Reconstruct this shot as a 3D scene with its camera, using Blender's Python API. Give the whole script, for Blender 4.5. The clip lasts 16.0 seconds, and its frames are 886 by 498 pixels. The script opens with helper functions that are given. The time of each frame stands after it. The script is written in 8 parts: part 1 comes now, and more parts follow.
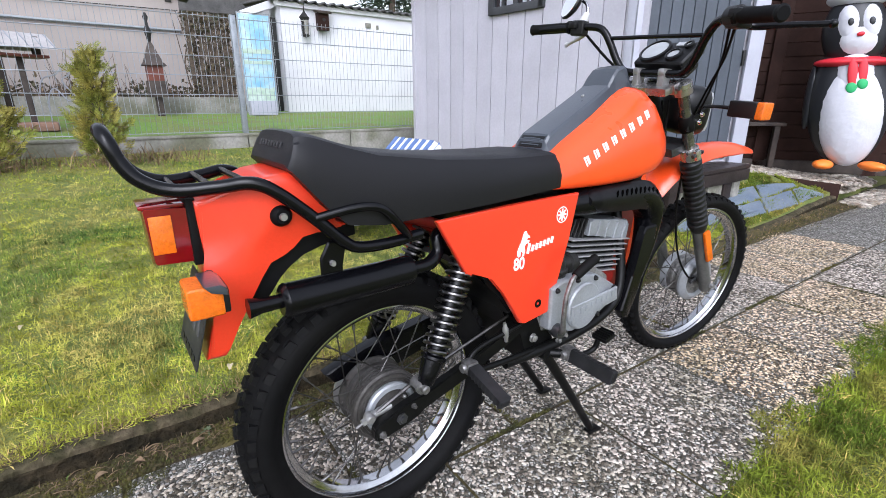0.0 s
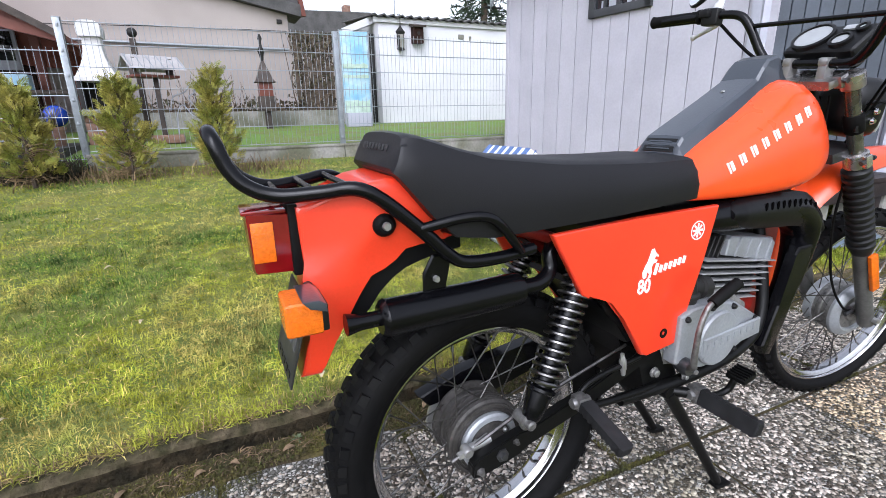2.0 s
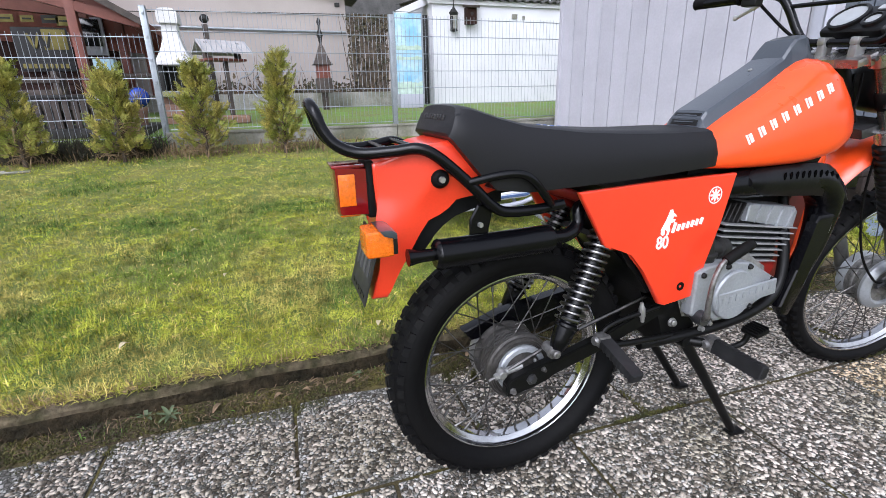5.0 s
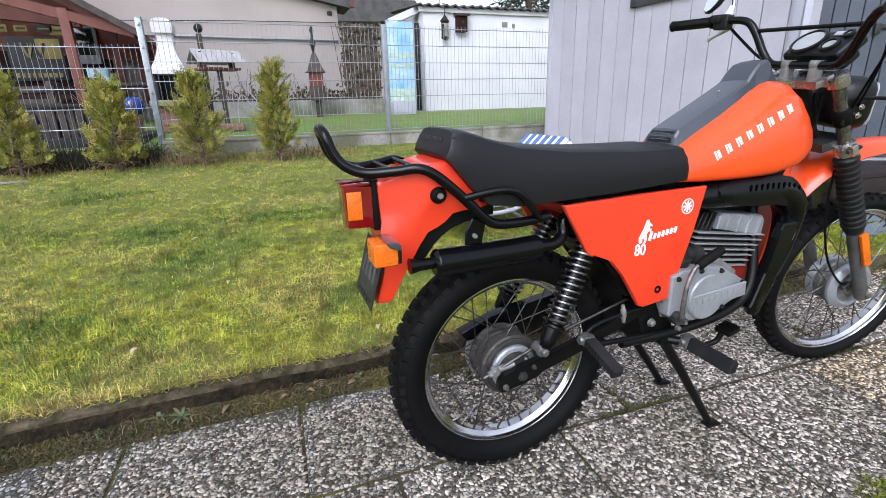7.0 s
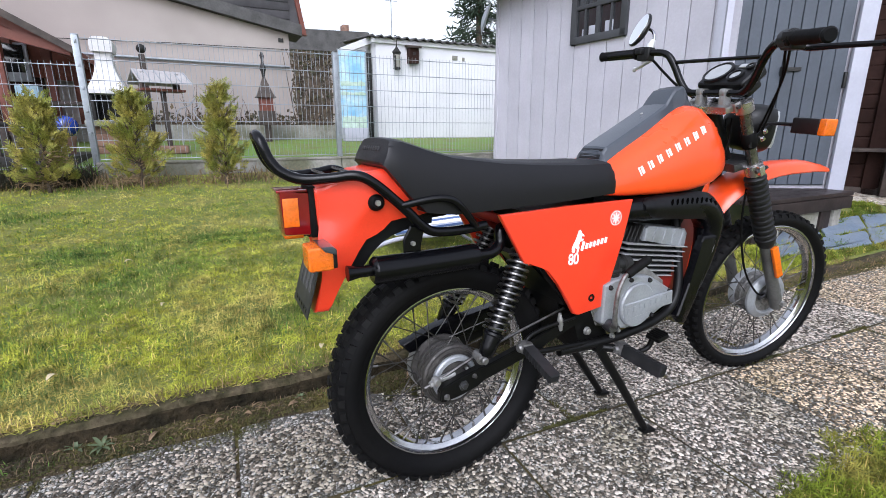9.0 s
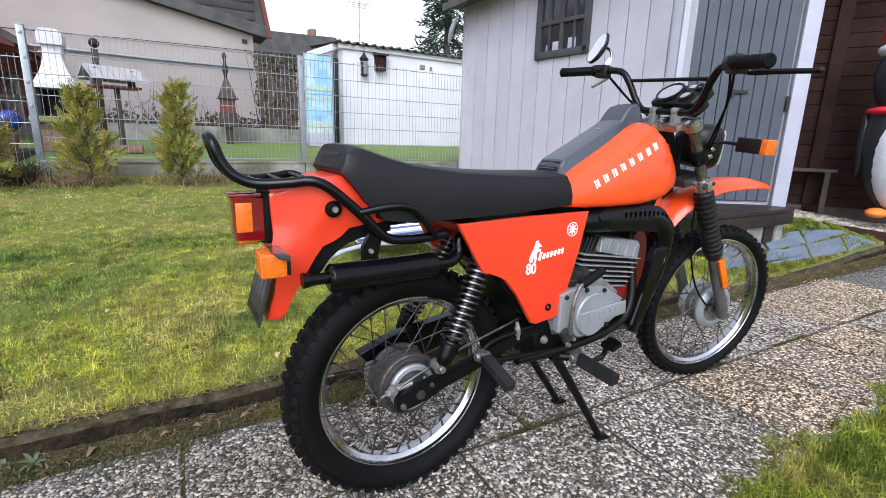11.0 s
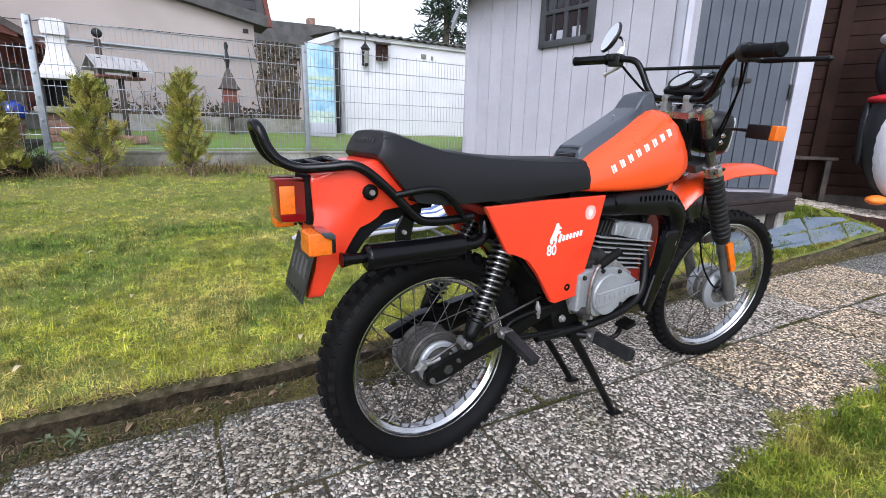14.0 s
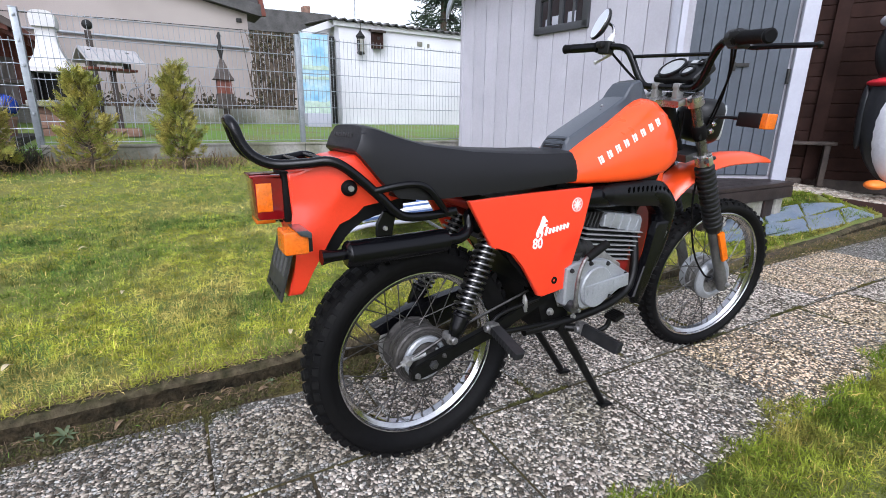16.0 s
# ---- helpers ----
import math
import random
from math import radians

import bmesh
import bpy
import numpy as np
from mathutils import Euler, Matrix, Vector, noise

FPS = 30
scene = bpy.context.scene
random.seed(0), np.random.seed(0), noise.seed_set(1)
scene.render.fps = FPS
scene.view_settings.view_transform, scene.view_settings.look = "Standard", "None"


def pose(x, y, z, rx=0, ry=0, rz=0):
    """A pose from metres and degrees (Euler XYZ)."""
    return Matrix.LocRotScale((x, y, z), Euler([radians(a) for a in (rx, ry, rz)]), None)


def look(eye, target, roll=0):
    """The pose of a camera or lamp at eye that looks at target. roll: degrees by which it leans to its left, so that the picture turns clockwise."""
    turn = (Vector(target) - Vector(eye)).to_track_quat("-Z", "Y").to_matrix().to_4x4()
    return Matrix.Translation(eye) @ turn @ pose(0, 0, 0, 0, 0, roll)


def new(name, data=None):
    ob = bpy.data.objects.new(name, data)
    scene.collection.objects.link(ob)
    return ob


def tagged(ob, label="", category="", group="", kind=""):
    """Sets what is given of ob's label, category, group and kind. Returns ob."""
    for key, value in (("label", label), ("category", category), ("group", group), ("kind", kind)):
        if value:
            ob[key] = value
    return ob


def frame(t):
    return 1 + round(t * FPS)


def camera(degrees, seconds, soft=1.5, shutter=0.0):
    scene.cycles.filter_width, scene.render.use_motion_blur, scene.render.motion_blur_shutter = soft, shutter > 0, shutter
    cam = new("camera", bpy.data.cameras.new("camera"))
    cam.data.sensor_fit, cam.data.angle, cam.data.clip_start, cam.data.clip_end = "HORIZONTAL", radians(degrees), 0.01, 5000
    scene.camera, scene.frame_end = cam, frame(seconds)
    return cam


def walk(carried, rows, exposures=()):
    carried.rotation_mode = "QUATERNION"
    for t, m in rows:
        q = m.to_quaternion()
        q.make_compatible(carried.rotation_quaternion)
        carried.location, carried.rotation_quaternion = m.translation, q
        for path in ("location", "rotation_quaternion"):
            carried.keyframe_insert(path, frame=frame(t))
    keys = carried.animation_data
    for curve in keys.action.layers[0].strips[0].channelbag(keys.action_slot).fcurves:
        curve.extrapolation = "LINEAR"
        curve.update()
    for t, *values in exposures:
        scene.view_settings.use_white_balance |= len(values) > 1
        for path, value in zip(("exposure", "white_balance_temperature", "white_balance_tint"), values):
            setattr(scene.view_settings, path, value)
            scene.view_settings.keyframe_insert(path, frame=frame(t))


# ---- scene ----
cam = camera(87.0, 16.0, soft=0.8)
PATH = [
    (0, (-0.417, -0.824, 0.943), (0.704, 0.721, 0.347), -0.1),
    (0.5, (-0.386, -0.72, 0.939), (0.582, 0.938, 0.377), -0.8),
    (1, (-0.368, -0.652, 0.911), (0.52, 1.058, 0.379), -1.6),
    (1.5, (-0.371, -0.628, 0.877), (0.472, 1.108, 0.35), -1.6),
    (2, (-0.406, -0.718, 0.924), (0.418, 1.02, 0.371), -1.2),
    (2.5, (-0.406, -0.828, 0.955), (0.348, 0.924, 0.354), -0.5),
    (3, (-0.494, -0.876, 0.916), (0.237, 0.887, 0.318), -0.1),
    (3.5, (-0.515, -0.886, 0.902), (0.184, 0.89, 0.303), -0.3),
    (4, (-0.5, -0.888, 0.913), (0.159, 0.899, 0.303), -0.5),
    (6.3, (-0.474, -0.887, 0.913), (0.149, 0.91, 0.296), -1.5),
    (6.5, (-0.5, -0.905, 0.926), (0.128, 0.894, 0.318), -1.5),
    (7, (-0.518, -0.965, 0.952), (0.144, 0.824, 0.352), -1.5),
    (7.5, (-0.519, -1.023, 0.964), (0.138, 0.768, 0.365), -1.8),
    (8, (-0.557, -1.007, 0.923), (0.132, 0.786, 0.366), -2.4),
    (8.5, (-0.555, -0.994, 0.914), (0.206, 0.781, 0.396), -1.5),
    (9, (-0.497, -1.0, 0.912), (0.359, 0.74, 0.426), -0.2),
    (9.5, (-0.47, -1.007, 0.916), (0.469, 0.697, 0.451), 0.9),
    (9.7, (-0.467, -1.006, 0.914), (0.501, 0.681, 0.448), 1.2),
    (12, (-0.493, -1.005, 0.911), (0.499, 0.673, 0.464), 1.7),
    (12.5, (-0.492, -1.0, 0.901), (0.494, 0.678, 0.443), 1.5),
    (13, (-0.522, -1.02, 0.906), (0.474, 0.649, 0.429), 1.3),
    (13.5, (-0.559, -1.021, 0.912), (0.445, 0.64, 0.427), 1.3),
    (14, (-0.572, -1.022, 0.902), (0.419, 0.645, 0.413), 1.5),
    (14.5, (-0.55, -1.015, 0.906), (0.435, 0.651, 0.399), 1.4),
    (15, (-0.529, -1.012, 0.905), (0.45, 0.651, 0.379), 1.1),
    (15.5, (-0.521, -1.023, 0.907), (0.458, 0.639, 0.378), 1.0),
    (16, (-0.528, -1.029, 0.914), (0.455, 0.628, 0.379), 0.8),
]
walk(cam, [(t, look(eye, target, roll)) for t, eye, target, roll in PATH], exposures=[(0, 0.13, 5750, 15), (3, 0.12, 5750, 15), (7, 0.04, 5750, 15), (9, 0.03, 5750, 15), (16, 0.03, 5750, 15)])

# ---- world and light: overcast day ----
SKY, SUN = 0.26, 0.9
world = bpy.data.worlds.new("overcast_sky")
scene.world = world
world.use_nodes = True
wn = world.node_tree
wn.nodes.clear()
w_out = wn.nodes.new("ShaderNodeOutputWorld")
w_bg = wn.nodes.new("ShaderNodeBackground")
w_sky = wn.nodes.new("ShaderNodeTexSky")
w_sky.sky_type = "NISHITA"
w_sky.sun_disc = False
w_sky.sun_elevation = radians(38)
w_sky.sun_rotation = radians(215)
w_sky.air_density, w_sky.dust_density = 1.6, 4.0
w_hsv = wn.nodes.new("ShaderNodeHueSaturation")
w_hsv.inputs["Saturation"].default_value = 0.16
w_bg.inputs["Strength"].default_value = SKY
wn.links.new(w_sky.outputs[0], w_hsv.inputs["Color"])
wn.links.new(w_hsv.outputs[0], w_bg.inputs["Color"])
wn.links.new(w_bg.outputs[0], w_out.inputs["Surface"])
sun = new("sun", bpy.data.lights.new("sun", "SUN"))
sun.data.energy, sun.data.angle, sun.data.color = SUN, radians(30), (1.0, 0.985, 0.965)
sun.matrix_world = look((-3, -5, 8), (0, 0, 0))


# ---- materials ----
def mat(name, col, rough=0.6, metal=0.0, var=0.15, col2=None, fine=60.0, coarse=4.0, bump=0.0, bump_scale=None,
        coat=0.0, spec=0.5, trans=0.0, rough_var=0.1, island=0.0, objvar=0.0, mottle=False):
    """A surface with variation at two scales, fine relief and uneven gloss."""
    m = bpy.data.materials.new(name)
    m.use_nodes = True
    nt = m.node_tree
    N, K = nt.nodes, nt.links.new
    bs = N["Principled BSDF"]
    co = N.new("ShaderNodeTexCoord")
    a, b = N.new("ShaderNodeTexNoise"), N.new("ShaderNodeTexNoise")
    a.inputs["Scale"].default_value, a.inputs["Detail"].default_value = fine, 5
    b.inputs["Scale"].default_value, b.inputs["Detail"].default_value = coarse, 4
    K(co.outputs["Object"], a.inputs["Vector"])
    K(co.outputs["Object"], b.inputs["Vector"])
    c2 = col2 or tuple(c * (1 - var * 1.6) for c in col)
    mix = N.new("ShaderNodeMix")
    mix.data_type = "RGBA"
    mix.inputs[6].default_value, mix.inputs[7].default_value = (*col, 1), (*c2, 1)
    ramp = N.new("ShaderNodeMapRange")
    ramp.inputs[1].default_value, ramp.inputs[2].default_value = 0.38, 0.66
    K(b.outputs["Fac"], ramp.inputs[0])
    K(ramp.outputs[0], mix.inputs[0])
    hs = N.new("ShaderNodeHueSaturation")
    val = N.new("ShaderNodeMapRange")
    val.inputs[3].default_value, val.inputs[4].default_value = 1 - var * 1.5, 1 + var * 1.5
    if mottle:
        val.inputs[1].default_value, val.inputs[2].default_value = 0.34, 0.66
    K(a.outputs["Fac"], val.inputs[0])
    last = val.outputs[0]
    if island or objvar:
        src = N.new("ShaderNodeNewGeometry").outputs["Random Per Island"] if island else N.new("ShaderNodeObjectInfo").outputs["Random"]
        r = N.new("ShaderNodeMapRange")
        r.inputs[3].default_value, r.inputs[4].default_value = 1 - (island or objvar), 1 + (island or objvar)
        K(src, r.inputs[0])
        mul = N.new("ShaderNodeMath")
        mul.operation = "MULTIPLY"
        K(last, mul.inputs[0])
        K(r.outputs[0], mul.inputs[1])
        last = mul.outputs[0]
    K(last, hs.inputs["Value"])
    K(mix.outputs[2], hs.inputs["Color"])
    K(hs.outputs[0], bs.inputs["Base Color"])
    rr = N.new("ShaderNodeMapRange")
    rr.inputs[3].default_value, rr.inputs[4].default_value = max(0.02, rough - rough_var), min(1, rough + rough_var)
    K(b.outputs["Fac"], rr.inputs[0])
    K(rr.outputs[0], bs.inputs["Roughness"])
    bs.inputs["Metallic"].default_value = metal
    bs.inputs["Coat Weight"].default_value = coat
    bs.inputs["Coat Roughness"].default_value = 0.08
    bs.inputs["Specular IOR Level"].default_value = spec
    bs.inputs["Transmission Weight"].default_value = trans
    if bump:
        bp = N.new("ShaderNodeBump")
        bp.inputs["Strength"].default_value, bp.inputs["Distance"].default_value = 1.0, bump
        src = a
        if bump_scale:
            src = N.new("ShaderNodeTexNoise")
            src.inputs["Scale"].default_value, src.inputs["Detail"].default_value = bump_scale, 6
            K(co.outputs["Object"], src.inputs["Vector"])
        K(src.outputs["Fac"], bp.inputs["Height"])
        K(bp.outputs[0], bs.inputs["Normal"])
    return m


def aggregate(name):
    """Washed concrete: rounded grey and white pebbles of about a centimetre in a dark bed."""
    m = mat(name, (0.30, 0.29, 0.27), 0.75)
    nt = m.node_tree
    N, K = nt.nodes, nt.links.new
    bs = N["Principled BSDF"]
    co = N.new("ShaderNodeTexCoord")
    v, e = N.new("ShaderNodeTexVoronoi"), N.new("ShaderNodeTexVoronoi")
    wob = N.new("ShaderNodeTexNoise")
    wob.inputs["Scale"].default_value = 60
    add = N.new("ShaderNodeMix")
    add.data_type = "RGBA"
    add.blend_type = "LINEAR_LIGHT"
    add.inputs[0].default_value = 0.006
    K(co.outputs["Object"], wob.inputs["Vector"])
    K(co.outputs["Object"], add.inputs[6])
    K(wob.outputs["Color"], add.inputs[7])
    for n in (v, e):
        n.inputs["Scale"].default_value = 92
        K(add.outputs[2], n.inputs["Vector"])
    e.feature = "DISTANCE_TO_EDGE"
    ramp = N.new("ShaderNodeValToRGB")
    ramp.color_ramp.interpolation = "LINEAR"
    els = ramp.color_ramp.elements
    els[0].position, els[0].color = 0.0, (0.075, 0.068, 0.058, 1)
    els[1].position, els[1].color = 1.0, (0.58, 0.56, 0.52, 1)
    for p, c in ((0.3, (0.15, 0.14, 0.125, 1)), (0.55, (0.29, 0.275, 0.25, 1)), (0.72, (0.40, 0.385, 0.355, 1))):
        x = els.new(p)
        x.color = c
    sep = N.new("ShaderNodeSeparateColor")
    K(v.outputs["Color"], sep.inputs[0])
    K(sep.outputs[0], ramp.inputs[0])
    edge = N.new("ShaderNodeMapRange")
    edge.inputs[1].default_value, edge.inputs[2].default_value = 0.02, 0.16
    K(e.outputs["Distance"], edge.inputs[0])
    big = N.new("ShaderNodeTexNoise")
    big.inputs["Scale"].default_value, big.inputs["Detail"].default_value = 3.5, 5
    K(co.outputs["Object"], big.inputs["Vector"])
    bed = N.new("ShaderNodeMix")
    bed.data_type = "RGBA"
    bed.inputs[6].default_value, bed.inputs[7].default_value = (0.030, 0.027, 0.022, 1), (0.042, 0.044, 0.022, 1)
    K(big.outputs["Fac"], bed.inputs[0])
    mix = N.new("ShaderNodeMix")
    mix.data_type = "RGBA"
    K(edge.outputs[0], mix.inputs[0])
    K(bed.outputs[2], mix.inputs[6])
    K(ramp.outputs[0], mix.inputs[7])
    hs = N.new("ShaderNodeHueSaturation")
    info = N.new("ShaderNodeObjectInfo")
    r = N.new("ShaderNodeMapRange")
    r.inputs[3].default_value, r.inputs[4].default_value = 0.85, 1.15
    K(info.outputs["Random"], r.inputs[0])
    K(r.outputs[0], hs.inputs["Value"])
    K(mix.outputs[2], hs.inputs["Color"])
    K(hs.outputs[0], bs.inputs["Base Color"])
    bp = N.new("ShaderNodeBump")
    bp.inputs["Distance"].default_value = 0.004
    K(edge.outputs[0], bp.inputs["Height"])
    K(bp.outputs[0], bs.inputs["Normal"])
    return m


M = {}
M["red_plastic"] = mat("orange_red_moulded_plastic", (0.74, 0.043, 0.014), 0.30, var=0.05, coat=0.45, fine=220, coarse=5, bump=0.0002, bump_scale=14, rough_var=0.08)
# frame paint darkened in its colour, for frame parts that lie in shade
M["frame_red"] = mat("shaded_red_frame_paint", (0.20, 0.012, 0.008), 0.4, var=0.15, fine=90, coarse=9)
# near-black that stands for the unlit inside of the shield's slots
M["deep_black"] = mat("slot_shade_black", (0.0012, 0.0012, 0.0013), 0.95, var=0.1, spec=0.02)
M["orange"] = mat("orange_red_paint", (0.80, 0.070, 0.007), 0.30, var=0.05, coat=0.32, fine=220, coarse=5, bump=0.0002, bump_scale=14, rough_var=0.08)
M["black_paint"] = mat("black_enamel", (0.0030, 0.0030, 0.0040), 0.22, var=0.2, coat=0.0, spec=0.24, fine=90, coarse=9, bump=0.0003, bump_scale=40)
M["shield_black"] = mat("black_heat_shield_paint", (0.0042, 0.0042, 0.0052), 0.38, spec=0.22, var=0.2, fine=120, coarse=8, bump=0.0002)
M["black_matt"] = mat("matt_black_heat_paint", (0.004, 0.004, 0.0045), 0.5, spec=0.2, var=0.25, fine=120, coarse=8, bump=0.0003)
M["black_frame"] = mat("worn_black_frame_paint", (0.004, 0.004, 0.004), 0.42, spec=0.2, var=0.3, fine=80, coarse=14, bump=0.0003)
M["rubber"] = mat("black_rubber", (0.0032, 0.0032, 0.0036), 0.62, spec=0.10, var=0.3, fine=70, coarse=6, bump=0.0006, col2=(0.0052, 0.0050, 0.0048))
M["vinyl"] = mat("black_grained_vinyl", (0.0072, 0.0070, 0.0086), 0.46, spec=0.30, var=0.12, fine=420, coarse=5, bump=0.0003, bump_scale=520)
M["console"] = mat("dark_grey_plastic", (0.036, 0.043, 0.055), 0.30, var=0.1, fine=200, coarse=6, bump=0.0002, coat=0.6, spec=0.6)
M["plastic"] = mat("black_plastic", (0.006, 0.006, 0.0065), 0.4, spec=0.3, var=0.15, fine=150, coarse=10, bump=0.0002)
M["chrome"] = mat("chrome", (0.55, 0.55, 0.56), 0.13, 1.0, var=0.08, fine=90, coarse=12, rough_var=0.08, bump=0.0012, bump_scale=22)
M["steel"] = mat("dull_zinc_steel", (0.40, 0.395, 0.385), 0.34, 0.7, var=0.15, fine=120, coarse=30, bump=0.0002)
M["alu"] = mat("cast_aluminium", (0.30, 0.315, 0.335), 0.46, 0.35, var=0.12, fine=160, coarse=12, bump=0.0004, bump_scale=260, col2=(0.25, 0.26, 0.27))
M["alu_rough"] = mat("weathered_cast_hub", (0.25, 0.245, 0.235), 0.5, 0.4, var=0.25, fine=140, coarse=22, bump=0.0005, col2=(0.14, 0.137, 0.132))
M["fin"] = mat("cylinder_fin_metal", (0.36, 0.36, 0.365), 0.45, 0.4, var=0.15, fine=120, coarse=14, bump=0.0003)
M["amber"] = mat("amber_lens", (0.718, 0.137, 0.0025), 0.2, var=0.22, fine=190, coarse=45, coat=0.3, spec=0.5, bump=0.0014, bump_scale=330, col2=(0.58, 0.125, 0.003))
M["red_lens"] = mat("dark_red_lens", (0.165, 0.004, 0.006), 0.10, var=0.15, fine=120, coarse=30, coat=0.7)
M["white_print"] = mat("white_print", (0.82, 0.80, 0.77), 0.4, var=0.04)
M["grey_print"] = mat("worn_grey_print", (0.022, 0.022, 0.024), 0.5, var=0.1)
M["mirror"] = mat("mirror_glass", (0.92, 0.93, 0.94), 0.03, 1.0, var=0.01, rough_var=0.01)
# pale grey base colour holds the sky's reflection in the glass
M["dial"] = mat("glass_with_sky_sheen", (0.36, 0.37, 0.38), 0.15, var=0.08, coat=0.8, fine=30)
M["plate"] = mat("number_plate_back", (0.030, 0.030, 0.029), 0.55, var=0.3, fine=60, coarse=20, spec=0.3)
M["tread"] = mat("worn_tread_rubber", (0.0034, 0.0034, 0.0038), 0.60, spec=0.12, var=0.4, fine=60, coarse=14, bump=0.0008, col2=(0.0068, 0.0066, 0.0064))
M["fork_steel"] = mat("worn_fork_tube_steel", (0.23, 0.23, 0.21), 0.26, 0.85, var=0.2, fine=60, coarse=20, col2=(0.13, 0.125, 0.11), bump=0.0003)
M["fork_alu"] = mat("dull_fork_leg_metal", (0.135, 0.133, 0.128), 0.42, 0.5, var=0.2, fine=140, coarse=16, bump=0.0003)
M["cast_dull"] = mat("dull_cast_clamp_metal", (0.64, 0.62, 0.615), 0.27, 0.92, var=0.12, fine=90, coarse=26, col2=(0.40, 0.385, 0.38), bump=0.0005)
M["plate_bar"] = mat("faded_plate_bar", (0.075, 0.075, 0.074), 0.6, var=0.2, spec=0.2)
M["zinc_dull"] = mat("dirty_zinc_steel", (0.22, 0.215, 0.21), 0.40, 0.7, var=0.35, fine=120, coarse=40, col2=(0.09, 0.085, 0.08), bump=0.0003)
M["steel_dark"] = mat("tarnished_steel", (0.11, 0.11, 0.115), 0.32, 0.75, var=0.25, fine=90, coarse=24, bump=0.0003)
M["slab"] = aggregate("washed_aggregate_concrete")
M["soil"] = mat("mossy_soil", (0.040, 0.027, 0.014), 0.95, var=0.6, col2=(0.070, 0.058, 0.011), fine=90, coarse=5, bump=0.006)
# mossy kerb face, its colour also darkened in place of contact shade
M["curb_face"] = mat("mossy_shaded_kerb_face", (0.032, 0.024, 0.013), 0.95, var=0.7, col2=(0.013, 0.011, 0.006), fine=55, coarse=12, bump=0.02, spec=0.15)
M["curb"] = mat("weathered_kerb_concrete", (0.088, 0.070, 0.043), 0.95, var=0.6, col2=(0.030, 0.028, 0.012), fine=45, coarse=13, bump=0.016, spec=0.2)
M["lawn"] = mat("lawn_earth_and_thatch", (0.170, 0.172, 0.040), 0.95, var=0.3, col2=(0.110, 0.140, 0.028), fine=120, coarse=2.2, bump=0.010)
M["grass2"] = mat("neighbour_grass", (0.140, 0.262, 0.030), 0.8, var=0.4, col2=(0.185, 0.195, 0.055), fine=34, coarse=2.6, island=0.3, bump=0.01)
M["conc"] = mat("grey_concrete_wall", (0.26, 0.25, 0.225), 0.9, var=0.28, col2=(0.115, 0.115, 0.075), fine=40, coarse=3, bump=0.003)
M["felt"] = mat("pale_roofing_felt", (0.40, 0.38, 0.375), 0.8, var=0.12, fine=40, coarse=6, bump=0.001)
M["galv"] = mat("galvanised_steel", (0.30, 0.325, 0.35), 0.42, 0.55, var=0.1, fine=60, coarse=10)
M["shed"] = mat("pale_grey_stained_boards", (0.412, 0.402, 0.448), 0.6, var=0.06, fine=50, coarse=3, bump=0.0008, objvar=0.05)
M["door_grey"] = mat("slate_grey_stained_boards", (0.056, 0.067, 0.086), 0.55, var=0.12, fine=50, coarse=4, bump=0.0008, objvar=0.08)
M["trim"] = mat("white_trim_paint", (0.375, 0.380, 0.440), 0.5, var=0.05, fine=50)
M["winframe"] = mat("dark_grey_window_paint", (0.045, 0.047, 0.052), 0.5, var=0.15)
M["glass"] = mat("dark_window_glass", (0.02, 0.022, 0.025), 0.06, var=0.05, coat=0.5)
M["brown"] = mat("brown_stained_boards", (0.034, 0.0165, 0.0128), 0.75, spec=0.13, var=0.22, fine=40, coarse=5, bump=0.001, objvar=0.12)
M["porch_red"] = mat("rust_red_boarding", (0.185, 0.042, 0.022), 0.65, var=0.2, fine=40, coarse=5, bump=0.001)
M["redbrown"] = mat("red_brown_timber", (0.150, 0.038, 0.021), 0.6, var=0.2, fine=40, coarse=5, bump=0.001)
M["darkwood"] = mat("dark_weathered_timber", (0.055, 0.040, 0.032), 0.7, var=0.3, fine=40, coarse=8, bump=0.001)
M["deck"] = mat("wet_dark_deck_boards", (0.030, 0.022, 0.020), 0.5, spec=0.25, var=0.25, fine=50, coarse=6, bump=0.001, objvar=0.15)
M["stucco"] = mat("beige_grey_render", (0.368, 0.326, 0.302), 0.95, var=0.07, fine=110, coarse=0.7, bump=0.003, col2=(0.30, 0.264, 0.243))
M["whitewall"] = mat("whitewashed_wall", (0.61, 0.61, 0.635), 0.9, var=0.05, fine=40, coarse=1.5, bump=0.002)
M["roof"] = mat("dark_fibre_cement_roof", (0.085, 0.082, 0.080), 0.8, var=0.25, fine=30, coarse=4, bump=0.003)
M["slate"] = mat("dark_shingles", (0.055, 0.052, 0.055), 0.7, var=0.2, fine=20, coarse=3, objvar=0.15)
M["stone"] = mat("blue_grey_slate_flags", (0.115, 0.150, 0.200), 0.5, var=0.2, fine=40, coarse=6, bump=0.003, col2=(0.165, 0.195, 0.235), objvar=0.12)
M["gravel"] = mat("pale_gravel", (0.40, 0.365, 0.315), 0.85, var=0.2, col2=(0.20, 0.155, 0.11), fine=30, coarse=9, island=0.45)
M["bark"] = mat("bark", (0.095, 0.070, 0.050), 0.9, var=0.3, fine=60, coarse=10, bump=0.003)
M["thuja"] = mat("yellow_green_conifer_foliage", (0.185, 0.215, 0.028), 0.8, var=0.35, col2=(0.300, 0.245, 0.050), fine=10, coarse=5, island=0.4)
